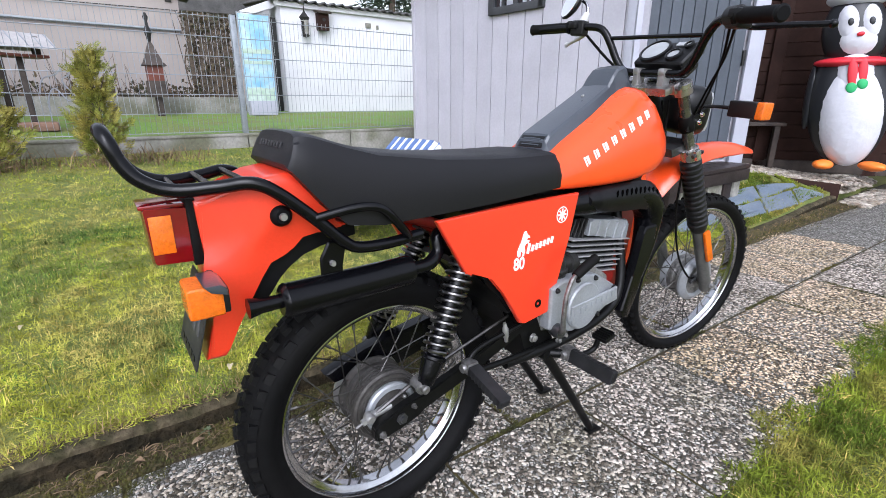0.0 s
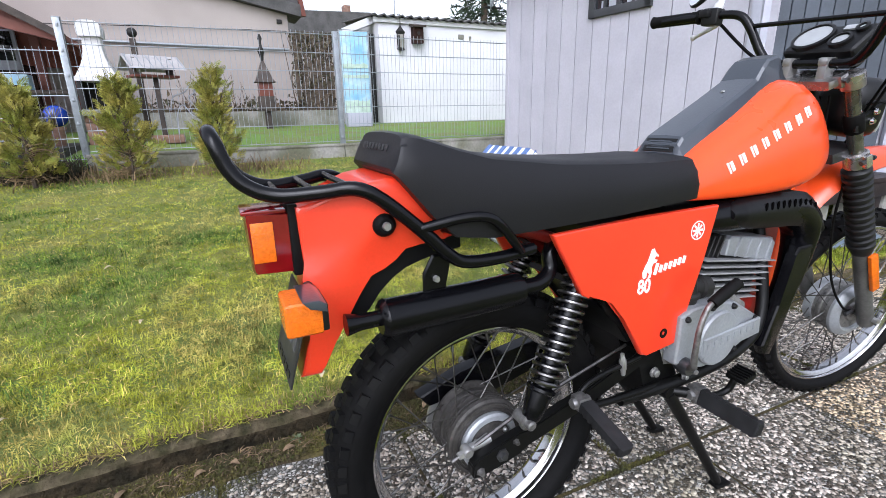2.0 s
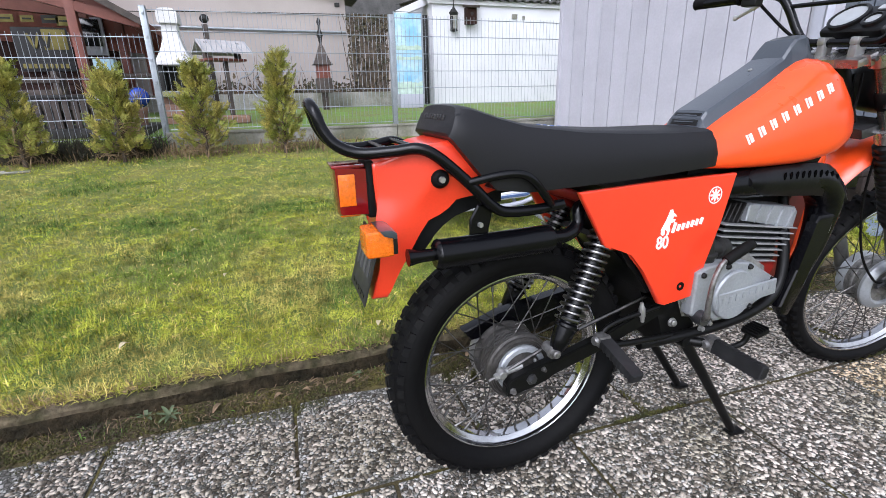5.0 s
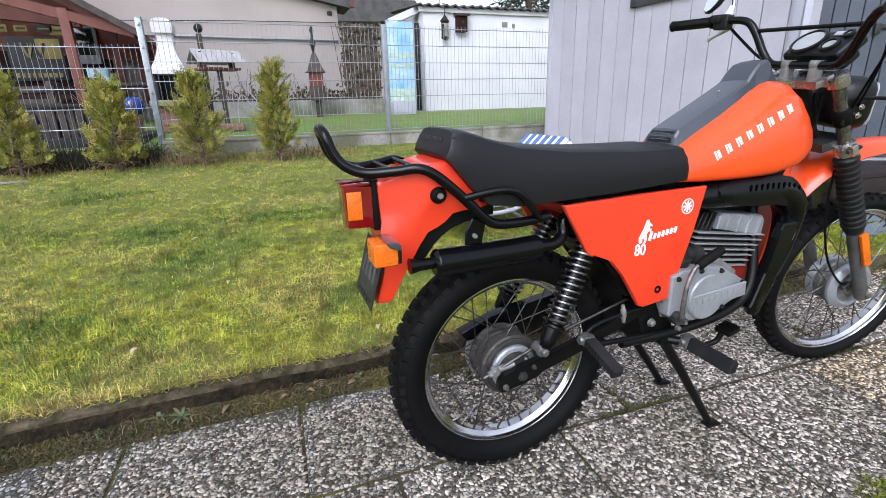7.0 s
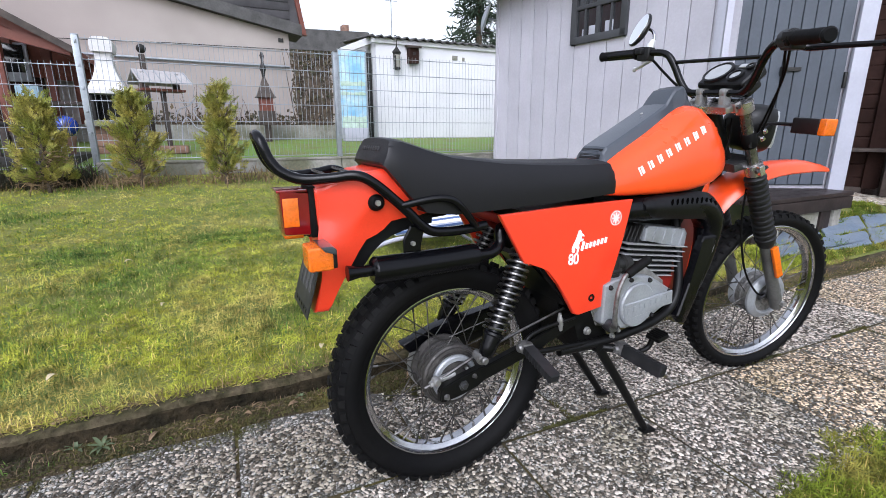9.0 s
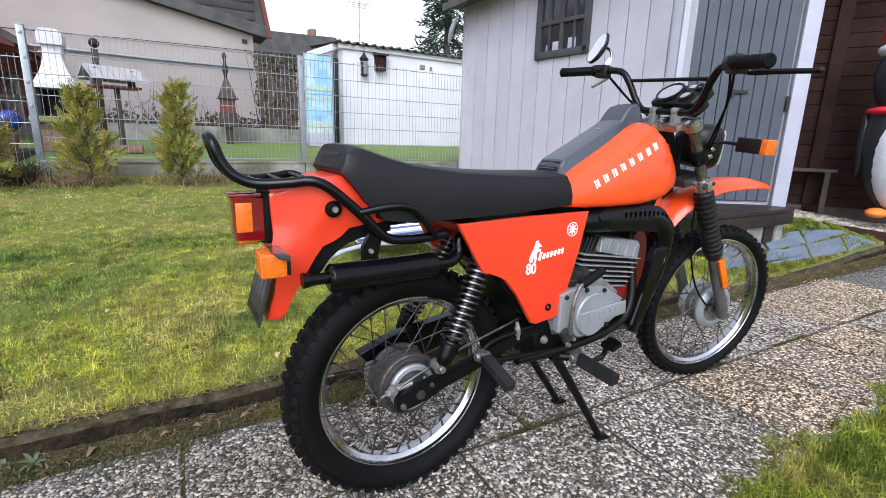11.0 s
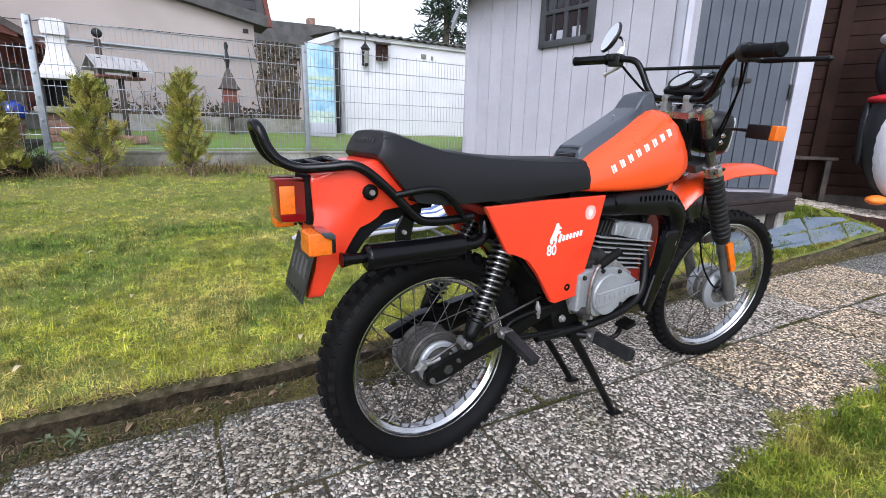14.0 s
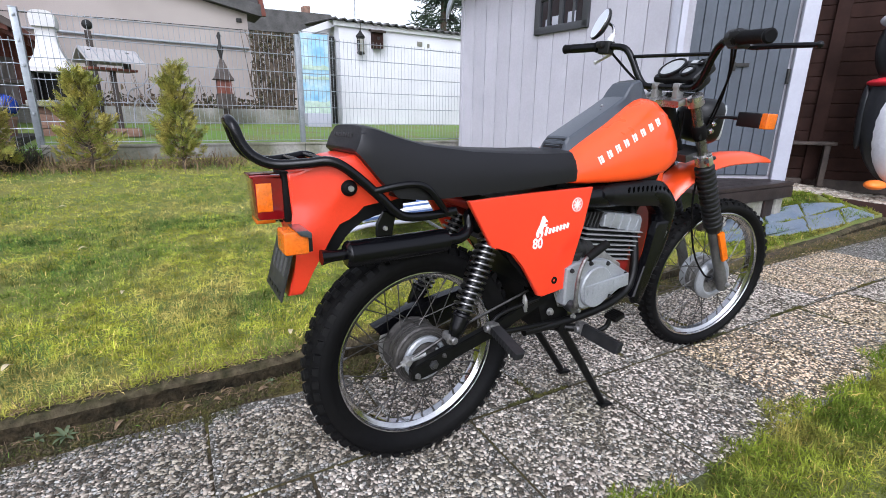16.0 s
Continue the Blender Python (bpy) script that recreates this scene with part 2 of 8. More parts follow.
M["dry"] = mat("dry_brown_stalks", (0.24, 0.165, 0.085), 0.85, var=0.3, fine=20, coarse=6, island=0.4)
M["spruce"] = mat("dark_spruce_needles", (0.030, 0.052, 0.026), 0.8, var=0.3, fine=6, coarse=2, island=0.4)
M["ivy"] = mat("brown_and_green_creeper", (0.060, 0.058, 0.028), 0.8, var=0.3, col2=(0.115, 0.075, 0.045), fine=8, coarse=3, island=0.45)
M["bbq"] = mat("white_painted_concrete", (0.62, 0.61, 0.605), 0.8, var=0.08, fine=50, coarse=5, bump=0.001)
M["brick"] = mat("reddish_brick", (0.24, 0.14, 0.10), 0.85, var=0.25, fine=40, coarse=9, bump=0.002)
M["blue"] = mat("blue_glazed_ball", (0.012, 0.045, 0.30), 0.12, var=0.08, coat=0.6)
M["skyblue"] = mat("pale_blue_printed_tarpaulin", (0.20, 0.42, 0.62), 0.5, var=0.18, col2=(0.45, 0.58, 0.62), fine=8, coarse=3.5)
M["pale_print"] = mat("faded_green_print", (0.36, 0.47, 0.36), 0.6, var=0.15, col2=(0.45, 0.55, 0.48), fine=12, coarse=6)
M["yellow"] = mat("faded_yellow_printed_cloth", (0.20, 0.165, 0.030), 0.7, var=0.25, fine=10, coarse=3)
M["blackcloth"] = mat("black_printed_cloth", (0.0081, 0.0081, 0.0090), 0.7, var=0.2)
M["fabric_white"] = mat("white_cushion_cloth", (0.74, 0.75, 0.78), 0.85, var=0.06, fine=300, bump=0.0006)
M["fabric_blue"] = mat("blue_stripe_cloth", (0.10, 0.16, 0.34), 0.85, var=0.08, fine=300, bump=0.0006)
M["nylon_white"] = mat("white_inflated_nylon", (0.55, 0.55, 0.60), 0.6, var=0.05, fine=30, coarse=6, bump=0.016, bump_scale=9)
M["nylon_black"] = mat("black_inflated_nylon", (0.012, 0.013, 0.016), 0.4, var=0.1, fine=30, bump=0.004, bump_scale=14)
M["nylon_red"] = mat("red_inflated_nylon", (0.62, 0.020, 0.035), 0.5, var=0.06, fine=30)
M["nylon_green"] = mat("green_fringe", (0.03, 0.40, 0.13), 0.6, var=0.1)
M["nylon_orange"] = mat("orange_inflated_nylon", (0.85, 0.20, 0.02), 0.5, var=0.06)
M["metal_dark"] = mat("blackened_iron", (0.020, 0.019, 0.018), 0.6, 0.3, var=0.25, fine=60)
M["asphalt_dark"] = mat("dark_damp_paving", (0.045, 0.043, 0.040), 0.8, var=0.3, fine=30, coarse=4, bump=0.002)


# ---- mesh helpers ----
def finish(name, bm, material, parent=None, label="", smooth=35.0, double=True):
    if double:
        bmesh.ops.recalc_face_normals(bm, faces=bm.faces)
    me = bpy.data.meshes.new(name)
    bm.to_mesh(me)
    bm.free()
    for m in (material if isinstance(material, (list, tuple)) else [material]):
        me.materials.append(M[m] if isinstance(m, str) else m)
    if smooth:
        me.polygons.foreach_set("use_smooth", [True] * len(me.polygons))
        me.set_sharp_from_angle(angle=radians(smooth))
    ob = new(name, me)
    if parent:
        ob.parent = parent
    if label:
        ob["label"] = label
    return ob


def part(name, bm, material, parent, label="", smooth=35.0):
    return finish(name, bm, material, parent, label, smooth)


def raw(name, verts, faces, material, parent=None, smooth=False):
    me = bpy.data.meshes.new(name)
    me.from_pydata(verts, [], faces)
    me.materials.append(M[material])
    if smooth:
        me.polygons.foreach_set("use_smooth", [True] * len(me.polygons))
    ob = new(name, me)
    if parent:
        ob.parent = parent
    return ob


def thing(name, label, category, group="", kind="", at=(0, 0, 0)):
    ob = tagged(new(name), label, category, group, kind)
    ob.location = at
    return ob


def B():
    return bmesh.new()


def box(bm, c, s, bevel=0.0, turn=None, seg=2, mi=0):
    """A box of centre c and size s, with rounded edges; turn: a rotation matrix about its centre."""
    m = Matrix.Translation(c) @ ((turn or Matrix()).to_4x4()) @ Matrix.Diagonal((*s, 1))
    r = bmesh.ops.create_cube(bm, size=1, matrix=m)
    if bevel:
        es = list({e for v in r["verts"] for e in v.link_edges})
        bmesh.ops.bevel(bm, geom=es, offset=bevel, segments=seg, affect="EDGES", profile=0.6)
    return bm


def rings(bm, rr, cap=True, closed=False, mi=0):
    """Joins rings of points (all the same length) into a skin."""
    vs = [[bm.verts.new(p) for p in ring] for ring in rr]
    n = len(vs[0])
    for i in range(len(vs) - (0 if closed else 1)):
        a, b = vs[i], vs[(i + 1) % len(vs)]
        for k in range(n):
            f = bm.faces.new((a[k], a[(k + 1) % n], b[(k + 1) % n], b[k]))
            f.material_index = mi
    if cap and not closed:
        for ring in (vs[0], vs[-1]):
            bm.faces.new(ring).material_index = mi
    return bm


def spline(pts, n=6):
    """A smooth curve through the points."""
    P = [Vector(p) for p in pts]
    if n <= 1 or len(P) < 3:
        return P
    out = []
    for i in range(len(P) - 1):
        p0, p1, p2, p3 = P[max(i - 1, 0)], P[i], P[i + 1], P[min(i + 2, len(P) - 1)]
        for k in range(n):
            t = k / n
            out.append(0.5 * ((2 * p1) + (p2 - p0) * t + (2 * p0 - 5 * p1 + 4 * p2 - p3) * t * t + (3 * p1 - p0 - 3 * p2 + p3) * t ** 3))
    return out + [P[-1]]


def tube(bm, pts, r, seg=10, n=6, cap=True, mi=0):
    """A round bar along a smooth curve; r: one radius, or one for each given point."""
    seg = max(seg, 14) if seg >= 8 else seg
    P = spline(pts, n)
    rad = [r] * len(P) if not isinstance(r, (list, tuple)) else list(np.interp(np.linspace(0, len(r) - 1, len(P)), range(len(r)), r))
    rr, nrm = [], None
    for i, p in enumerate(P):
        t = (P[min(i + 1, len(P) - 1)] - P[max(i - 1, 0)]).normalized()
        if nrm is None:
            nrm = t.orthogonal().normalized()
        nrm = (nrm - t * nrm.dot(t)).normalized()
        b = t.cross(nrm)
        rr.append([p + (nrm * math.cos(a) + b * math.sin(a)) * rad[i] for a in (2 * math.pi * k / seg for k in range(seg))])
    return rings(bm, rr, cap, mi=mi)


def lathe(bm, prof, m=None, seg=24, cap=True, closed=False, mi=0):
    """A turned form about the local Y axis of m: prof is (radius, height along Y)."""
    m = m or Matrix()
    rr = []
    for r, h in prof:
        rr.append([m @ Vector((r * math.cos(a), h, r * math.sin(a))) for a in (2 * math.pi * k / seg for k in range(seg))])
    return rings(bm, rr, cap, closed, mi=mi)


def rod(bm, a, b, prof, seg=16, mi=0):
    """A turned form from a to b: prof is (share of the way, radius)."""
    a, b = Vector(a), Vector(b)
    q = Vector((0, 1, 0)).rotation_difference(b - a).to_matrix().to_4x4()
    ln = (b - a).length
    return lathe(bm, [(max(r, 1e-4), s * ln) for s, r in prof], Matrix.Translation(a) @ q, seg, mi=mi)


def prism(bm, outline, y0, y1, bevel=0.0, seg=2, inset=None):
    """A side outline of (x, z) points, extruded across from y0 to y1. inset(x, z): how far the y1 side draws in."""
    a = [bm.verts.new((x, y0, z)) for x, z in outline]
    b = [bm.verts.new((x, y1 if inset is None else y1 - inset(x, z), z)) for x, z in outline]
    n = len(a)
    fs = [bm.faces.new(a), bm.faces.new(b[::-1])]
    for k in range(n):
        fs.append(bm.faces.new((a[k], b[k], b[(k + 1) % n], a[(k + 1) % n])))
    if bevel:
        es = list({e for f in fs[:2] for e in f.edges})
        bmesh.ops.bevel(bm, geom=es, offset=bevel, segments=seg, affect="EDGES", profile=0.6)
    return bm


def move(bm, m):
    bmesh.ops.transform(bm, matrix=m, verts=bm.verts)
    return bm


def tilt(ax, deg):
    return Matrix.Rotation(radians(deg), 4, ax)


def rise(x, y):
    """Height of the ground beside the path; beyond the front wheel it dips to the slate flags."""
    if y < 0.545:
        return 0.0
    z = 0.093 + 0.084 * (min(y, 14) - 0.62)
    k = max(0.0, min(x, 9) - 3.4)
    z += 0.085 * k ** 1.2 * max(0.0, 1 - max(0.0, y - 1.2) / 4)
    s = max(0.0, min(1.0, (x - 2.1) / 0.8))
    e = max(0.0, min(1.0, (x - 3.8) / 1.3))
    u, w = 0.688 * (x - 4.82) - 0.952 * (y - 1.24), 0.714 * (y - 1.24) + 0.873 * (x - 4.82)
    if w > -0.03 and x < 9:
        z = min(z, 0.236 - 0.092 * max(-0.5, min(1.2, u)))
    return z + s * s * (3 - 2 * s) * (min(z, 0.028 + 0.07 * e * e * (3 - 2 * e) + 0.40 * (y - 0.58)) - z)


def pebbles_material(name, tint=(1, 1, 1)):
    """Washed river pebbles, each one grey, white or brown."""
    m = mat(name, (0.4, 0.4, 0.38), 0.75, fine=260, var=0.16, spec=0.3)
    nt = m.node_tree
    N, K = nt.nodes, nt.links.new
    g = N.new("ShaderNodeNewGeometry")
    ramp = N.new("ShaderNodeValToRGB")
    els = ramp.color_ramp.elements
    els[0].position, els[0].color = 0.0, tuple(c * t for c, t in zip((0.040, 0.036, 0.030), tint)) + (1,)
    els[1].position, els[1].color = 1.0, tuple(c * t for c, t in zip((0.55, 0.54, 0.52), tint)) + (1,)
    for p, c in ((0.22, (0.064, 0.058, 0.048)), (0.42, (0.15, 0.14, 0.125)), (0.62, (0.30, 0.285, 0.265)), (0.80, (0.45, 0.435, 0.41))):
        els.new(p).color = tuple(a * t for a, t in zip(c, tint)) + (1,)
    K(g.outputs["Random Per Island"], ramp.inputs[0])
    hs = [n for n in N if n.bl_idname == "ShaderNodeHueSaturation"][0]
    co = N.new("ShaderNodeTexCoord")
    algae = N.new("ShaderNodeTexNoise")
    algae.inputs["Scale"].default_value, algae.inputs["Detail"].default_value = 2.6, 6
    K(co.outputs["Object"], algae.inputs["Vector"])
    rg = N.new("ShaderNodeMapRange")
    rg.inputs[1].default_value, rg.inputs[2].default_value, rg.inputs[4].default_value = 0.48, 0.74, 0.75
    K(algae.outputs["Fac"], rg.inputs[0])
    mx = N.new("ShaderNodeMix")
    mx.data_type = "RGBA"
    mx.blend_type = "MULTIPLY"
    mx.inputs[7].default_value = (0.50, 0.52, 0.40, 1)
    K(rg.outputs[0], mx.inputs[0])
    K(ramp.outputs[0], mx.inputs[6])
    K(mx.outputs[2], hs.inputs["Color"])
    return m


def grass_material(name, fresh, straw, dark):
    """Blades that go from fresh green to straw and to dark clumps in patches."""
    m = mat(name, fresh, 0.8, spec=0.05, island=0.26, var=0.33, fine=12, mottle=True)
    nt = m.node_tree
    N, K = nt.nodes, nt.links.new
    hs = [n for n in N if n.bl_idname == "ShaderNodeHueSaturation"][0]
    co, geo = N.new("ShaderNodeTexCoord"), N.new("ShaderNodeNewGeometry")
    last = None
    for scale, lo, hi, col, top, off in ((2.4, 0.49, 0.63, straw, 0.60, 0.0), (1.9, 0.50, 0.60, dark, 0.74, 7.0)):
        ns, rg, mx, mp = N.new("ShaderNodeTexNoise"), N.new("ShaderNodeMapRange"), N.new("ShaderNodeMix"), N.new("ShaderNodeMapping")
        mp.inputs["Location"].default_value = (off, off, 0)
        K(co.outputs["Object"], mp.inputs["Vector"])
        ns.inputs["Scale"].default_value, ns.inputs["Detail"].default_value = scale, 5
        K(mp.outputs[0], ns.inputs["Vector"])
        rg.inputs[1].default_value, rg.inputs[2].default_value, rg.inputs[4].default_value = lo, hi, top
        K(ns.outputs["Fac"], rg.inputs[0])
        mx.data_type = "RGBA"
        K(rg.outputs[0], mx.inputs[0])
        if last is None:
            mx.inputs[6].default_value = (*fresh, 1)
        else:
            K(last, mx.inputs[6])
        mx.inputs[7].default_value = (*col, 1)
        last = mx.outputs[2]
    # one blade in six is dry
    st, mx = N.new("ShaderNodeMath"), N.new("ShaderNodeMix")
    st.operation = "GREATER_THAN"
    st.inputs[1].default_value = 0.93
    K(geo.outputs["Random Per Island"], st.inputs[0])
    mx.data_type = "RGBA"
    mx.inputs[7].default_value = (*straw, 1)
    K(st.outputs[0], mx.inputs[0])
    K(last, mx.inputs[6])
    K(mx.outputs[2], hs.inputs["Color"])
    return m


M["pebble"] = pebbles_material("washed_pebbles", (1.30, 1.19, 1.09))
M["pebble_old"] = pebbles_material("grimy_washed_pebbles", (0.98, 0.88, 0.77))
M["pebble_sand"] = pebbles_material("sandy_washed_pebbles", (1.62, 1.33, 1.00))
M["grass"] = grass_material("grass_blades", (0.312, 0.330, 0.041), (0.46, 0.36, 0.128), (0.120, 0.190, 0.034))
M["grass_dark"] = grass_material("dark_grass_tufts", (0.095, 0.160, 0.035), (0.200, 0.215, 0.055), (0.060, 0.115, 0.028))
M["grass_verge"] = grass_material("verge_grass_blades", (0.182, 0.222, 0.024), (0.31, 0.245, 0.070), (0.072, 0.118, 0.015))
M["moss"] = mat("dark_green_moss", (0.034, 0.038, 0.008), 0.9, var=0.3, col2=(0.095, 0.082, 0.014), fine=60, coarse=7, island=0.4)
M["twig"] = mat("dry_twigs_and_leaves", (0.17, 0.115, 0.066), 0.8, var=0.3, fine=30, coarse=20, island=0.45)
M["pale_leaf"] = mat("bleached_dry_leaf", (0.46, 0.39, 0.24), 0.8, var=0.2, fine=120, coarse=40)
M["gaiter"] = mat("ribbed_gaiter_rubber", (0.006, 0.006, 0.0065), 0.48, spec=0.42, var=0.2, fine=70, coarse=12, bump=0.0003)
M["brush"] = mat("dark_dead_growth", (0.040, 0.030, 0.020), 0.9, var=0.3, col2=(0.028, 0.034, 0.014), fine=40, coarse=8, island=0.4)
M["silver"] = mat("silver_painted_lever", (0.62, 0.62, 0.63), 0.35, 0.1, var=0.08, fine=120, coarse=30)
M["weed"] = mat("grey_green_weed_leaves", (0.095, 0.125, 0.060), 0.6, var=0.2, fine=60, coarse=30, island=0.2)
M["hub"] = mat("dull_oxidised_hub", (0.074, 0.069, 0.065), 0.45, 0.5, var=0.35, fine=140, coarse=25, bump=0.0006, col2=(0.040, 0.037, 0.034))
M["hub_front"] = mat("rough_cast_front_hub", (0.19, 0.185, 0.178), 0.5, 0.4, var=0.4, fine=110, coarse=30, bump=0.0008, col2=(0.085, 0.082, 0.078))
M["peg"] = mat("dusty_grey_rubber", (0.020, 0.020, 0.021), 0.6, spec=0.16, var=0.3, fine=80, coarse=20, bump=0.0006)
M["spoke"] = mat("dull_spoke_wire", (0.135, 0.130, 0.125), 0.42, 1.0, var=0.3, fine=90, coarse=40)
M["coil"] = mat("dull_chromed_spring", (0.18, 0.175, 0.17), 0.30, 1.0, var=0.15, fine=90, coarse=30)
RNG = np.random.default_rng(7)

# ---- ground ----
xs = [-300, -60, -20, -8] + list(np.arange(-5, 3.4, 0.25)) + list(np.arange(3.5, 6.6, 0.1)) + list(np.arange(6.75, 8.01, 0.25)) + [10, 14, 20, 60, 300]
ys = [-300, -60, -15, -6, -3, -1.5, -0.9, -0.47, -0.455, 0.0, 0.5, 0.52, 0.553, 0.590, 0.606, 0.7, 0.8, 0.9, 1.0, 1.1] + list(np.arange(1.2, 14.1, 0.3)) + [16, 22, 40, 100, 300]


def ground_z(x, y):
    if -0.47 < y < 0.545:
        return -0.06
    if y <= -0.47:
        return -0.012 if y > -0.48 else 0.006 + 0.006 * math.sin(x * 3.1)
    if y < 0.595:
        return -0.03
    return rise(x, y)


gv = [(x, y, ground_z(x, y) if abs(x) < 50 and abs(y) < 50 else rise(x, y)) for y in ys for x in xs]
nx = len(xs)
gf = [(j * nx + i, j * nx + i + 1, (j + 1) * nx + i + 1, (j + 1) * nx + i) for j in range(len(ys) - 1) for i in range(nx - 1)]
ground = tagged(raw("ground", gv, gf, "lawn", smooth=True), "short mossy lawn rising gently from the path", "lawn", kind="structure")

# moss and soil strip between slabs and kerb
bm = B()
rr = []
for x in np.arange(-4.2, 9.0, 0.06):
    w = noise.noise(Vector((x * 2.1, 0.3, 0)))
    u = 0.016 * noise.noise(Vector((x * 9, 2.3, 0)))
    rr.append([(x, 0.42, -0.02), (x, 0.455 + 0.020 * w + u, -0.0035), (x, 0.485 + u, 0.003 + 0.003 * w), (x, 0.515, 0.008 + 0.005 * w + 0.15 * u), (x, 0.552, 0.015 + 0.008 * w), (x, 0.57, 0.014), (x, 0.57, -0.03)])
rings(bm, rr)
tagged(finish("soil_strip", bm, "soil"), "narrow strip of dark soil and moss beside the kerb", "soil", kind="structure")

# neighbour's lawn lies behind the fence wall
bm = B()
rr = []
for y in (5.12, 6.0, 7.0, 8.0, 9.0):
    rr.append([(x, y, 0.585 + 0.060 * (y - 5.1)) for x in np.arange(-9, 9.1, 1.0)] + [(9, y, 0.3), (-9, y, 0.3)])
rings(bm, rr)
tagged(finish("neighbour_lawn", bm, "grass2"), "bright green lawn of the neighbouring garden", "lawn", kind="structure")


# ---- fence on its low wall ----
wall = tagged(finish("fence_wall", B(), "conc"), "low grey concrete wall under the wire fence", "wall", kind="structure")
for k in range(8):
    x0 = -1.55 + 2.56 * k / 2
    if x0 > 7:
        break
    bm = box(B(), (x0 + 0.64, 5.02, 0.43), (1.272, 0.12, 0.34), 0.012)
    part("wall_block", bm, "conc", wall)
    part("wall_cap", box(B(), (x0 + 0.64, 5.02, 0.603), (1.276, 0.14, 0.028), 0.006), "conc", wall)

fence = thing("wire_fence", "galvanised double-rod wire mesh fence between two gardens", "fence")


def fence_post(x, z0, z1):
    bm = box(B(), (x, 5.03, (z0 + z1) / 2), (0.058, 0.042, z1 - z0), 0.004)
    box(bm, (x, 5.03, z1 + 0.004), (0.062, 0.046, 0.010), 0.002)
    for k in range(6):
        box(bm, (x, 5.004, z0 + 0.1 + (z1 - z0 - 0.16) * k / 5), (0.022, 0.012, 0.030), 0.003)
    part("fence_post", bm, "galv", fence)


def fence_panel(x0, x1, z0, z1):
    bm = B()
    n = int(round((x1 - x0) / 0.05))
    for k in range(n + 1):
        x = x0 + (x1 - x0) * k / n
        tube(bm, [(x, 5.055, z0), (x, 5.055, z1)], 0.0026, 5, 1, cap=False)
    m = int(round((z1 - z0 - 0.03) / 0.2))
    for k in range(m + 1):
        z = z0 + 0.012 + (z1 - 0.032 - z0 - 0.012) * k / m
        for y in (5.049, 5.061):
            tube(bm, [(x0 - 0.02, y, z), (x1 + 0.02, y, z)], 0.0038, 5, 1, cap=False)
    part("mesh_panel", bm, "galv", fence)


for x in (-1.55, 1.01, 3.57, 6.13):
    fence_post(x, 0.59, 1.85)
    fence_panel(x + 0.03, x + 2.53, 0.63, 1.86)
for x in (-4.07, -6.59):
    fence_post(x, 0.30, 1.58)
    fence_panel(x + 0.03, x + 2.49, 0.36, 1.60)

# ---- neighbouring house ----
house = thing("neighbour_house", "house with a beige-grey rendered wall and dark roof verge", "house")
wl = [(-9.0, 0.5), (1.13, 0.5), (1.13, 2.74), (-9.0, 4.72)]
part("wall", prism(B(), wl, 9.0, 9.4), "stucco", house, "beige-grey rendered wall")
bm = B()
for s in range(1):
    rings(bm, [[(-9.2, 8.84, 4.76), (-9.2, 9.6, 4.76), (-9.2, 9.6, 4.98), (-9.2, 8.84, 4.98)], [(1.36, 8.84, 2.70), (1.36, 9.6, 2.70), (1.36, 9.6, 2.90), (1.36, 8.84, 2.90)]])
part("roof_verge", bm, "roof", house, "dark roof edge board")
part("wall_vent", box(B(), (0.98, 8.99, 2.62), (0.09, 0.03, 0.07), 0.005), "metal_dark", house)
bm = prism(B(), [(-0.6, 2.9), (1.36, 2.86), (1.52, 3.02), (1.28, 4.4), (-0.6, 4.4)], 9.7, 10.6)
part("upper_gable", bm, "slate", house, "dark shingled upper gable")
for k in range(9):
    part("shingle_course", box(B(), (0.38, 9.685, 3.06 + 0.16 * k), (1.86 - 0.02 * k, 0.03, 0.145), 0.004, tilt("X", 6)), "slate", house)
part("barge_board", rings(B(), [[(1.52, 9.62, 2.86), (1.60, 9.62, 2.86), (1.60, 9.75, 2.86), (1.52, 9.75, 2.86)], [(1.26, 9.62, 4.4), (1.34, 9.62, 4.4), (1.34, 9.75, 4.4), (1.26, 9.75, 4.4)]]), "redbrown", house)
part("upper_window", box(B(), (-0.55, 9.66, 3.55), (0.5, 0.06, 0.6), 0.01), "trim", house)
bm = B()
tube(bm, [(-5.0, 8.96, 2.27), (-2.17, 8.96, 2.18), (-0.56, 8.96, 2.155), (1.1, 8.96, 2.145)], 0.022, 8, 1)
part("wall_pipe", bm, "galv", house, "pale pipe along the wall")
part("wall_cable", tube(B(), [(-5.0, 8.96, 2.34), (-2.1, 8.96, 2.40), (-0.9, 8.96, 2.435), (1.1, 8.97, 2.46)], 0.006, 6, 1), "plastic", house)
bed = tagged(finish("planting_bed_edge", box(B(), (-0.4, 8.45, 0.90), (4.6, 0.10, 0.30), 0.02), "conc"), "pale stone edge of a planting bed", "edging", kind="structure")
bedsoil = tagged(finish("planting_bed", box(B(), (-0.4, 8.74, 0.86), (4.6, 0.50, 0.34), 0.03), "soil"), "dark soil planting bed by the house", "flower bed", kind="structure")

# white outbuilding
ob_ = thing("white_outbuilding", "low whitewashed outbuilding with a corrugated roof edge", "shed")
part("wall", box(B(), (6.2, 9.5, 1.72), (7.0, 2.0, 2.04), 0.02), "whitewall", ob_, "whitewashed wall")
bm = B()
rr = []
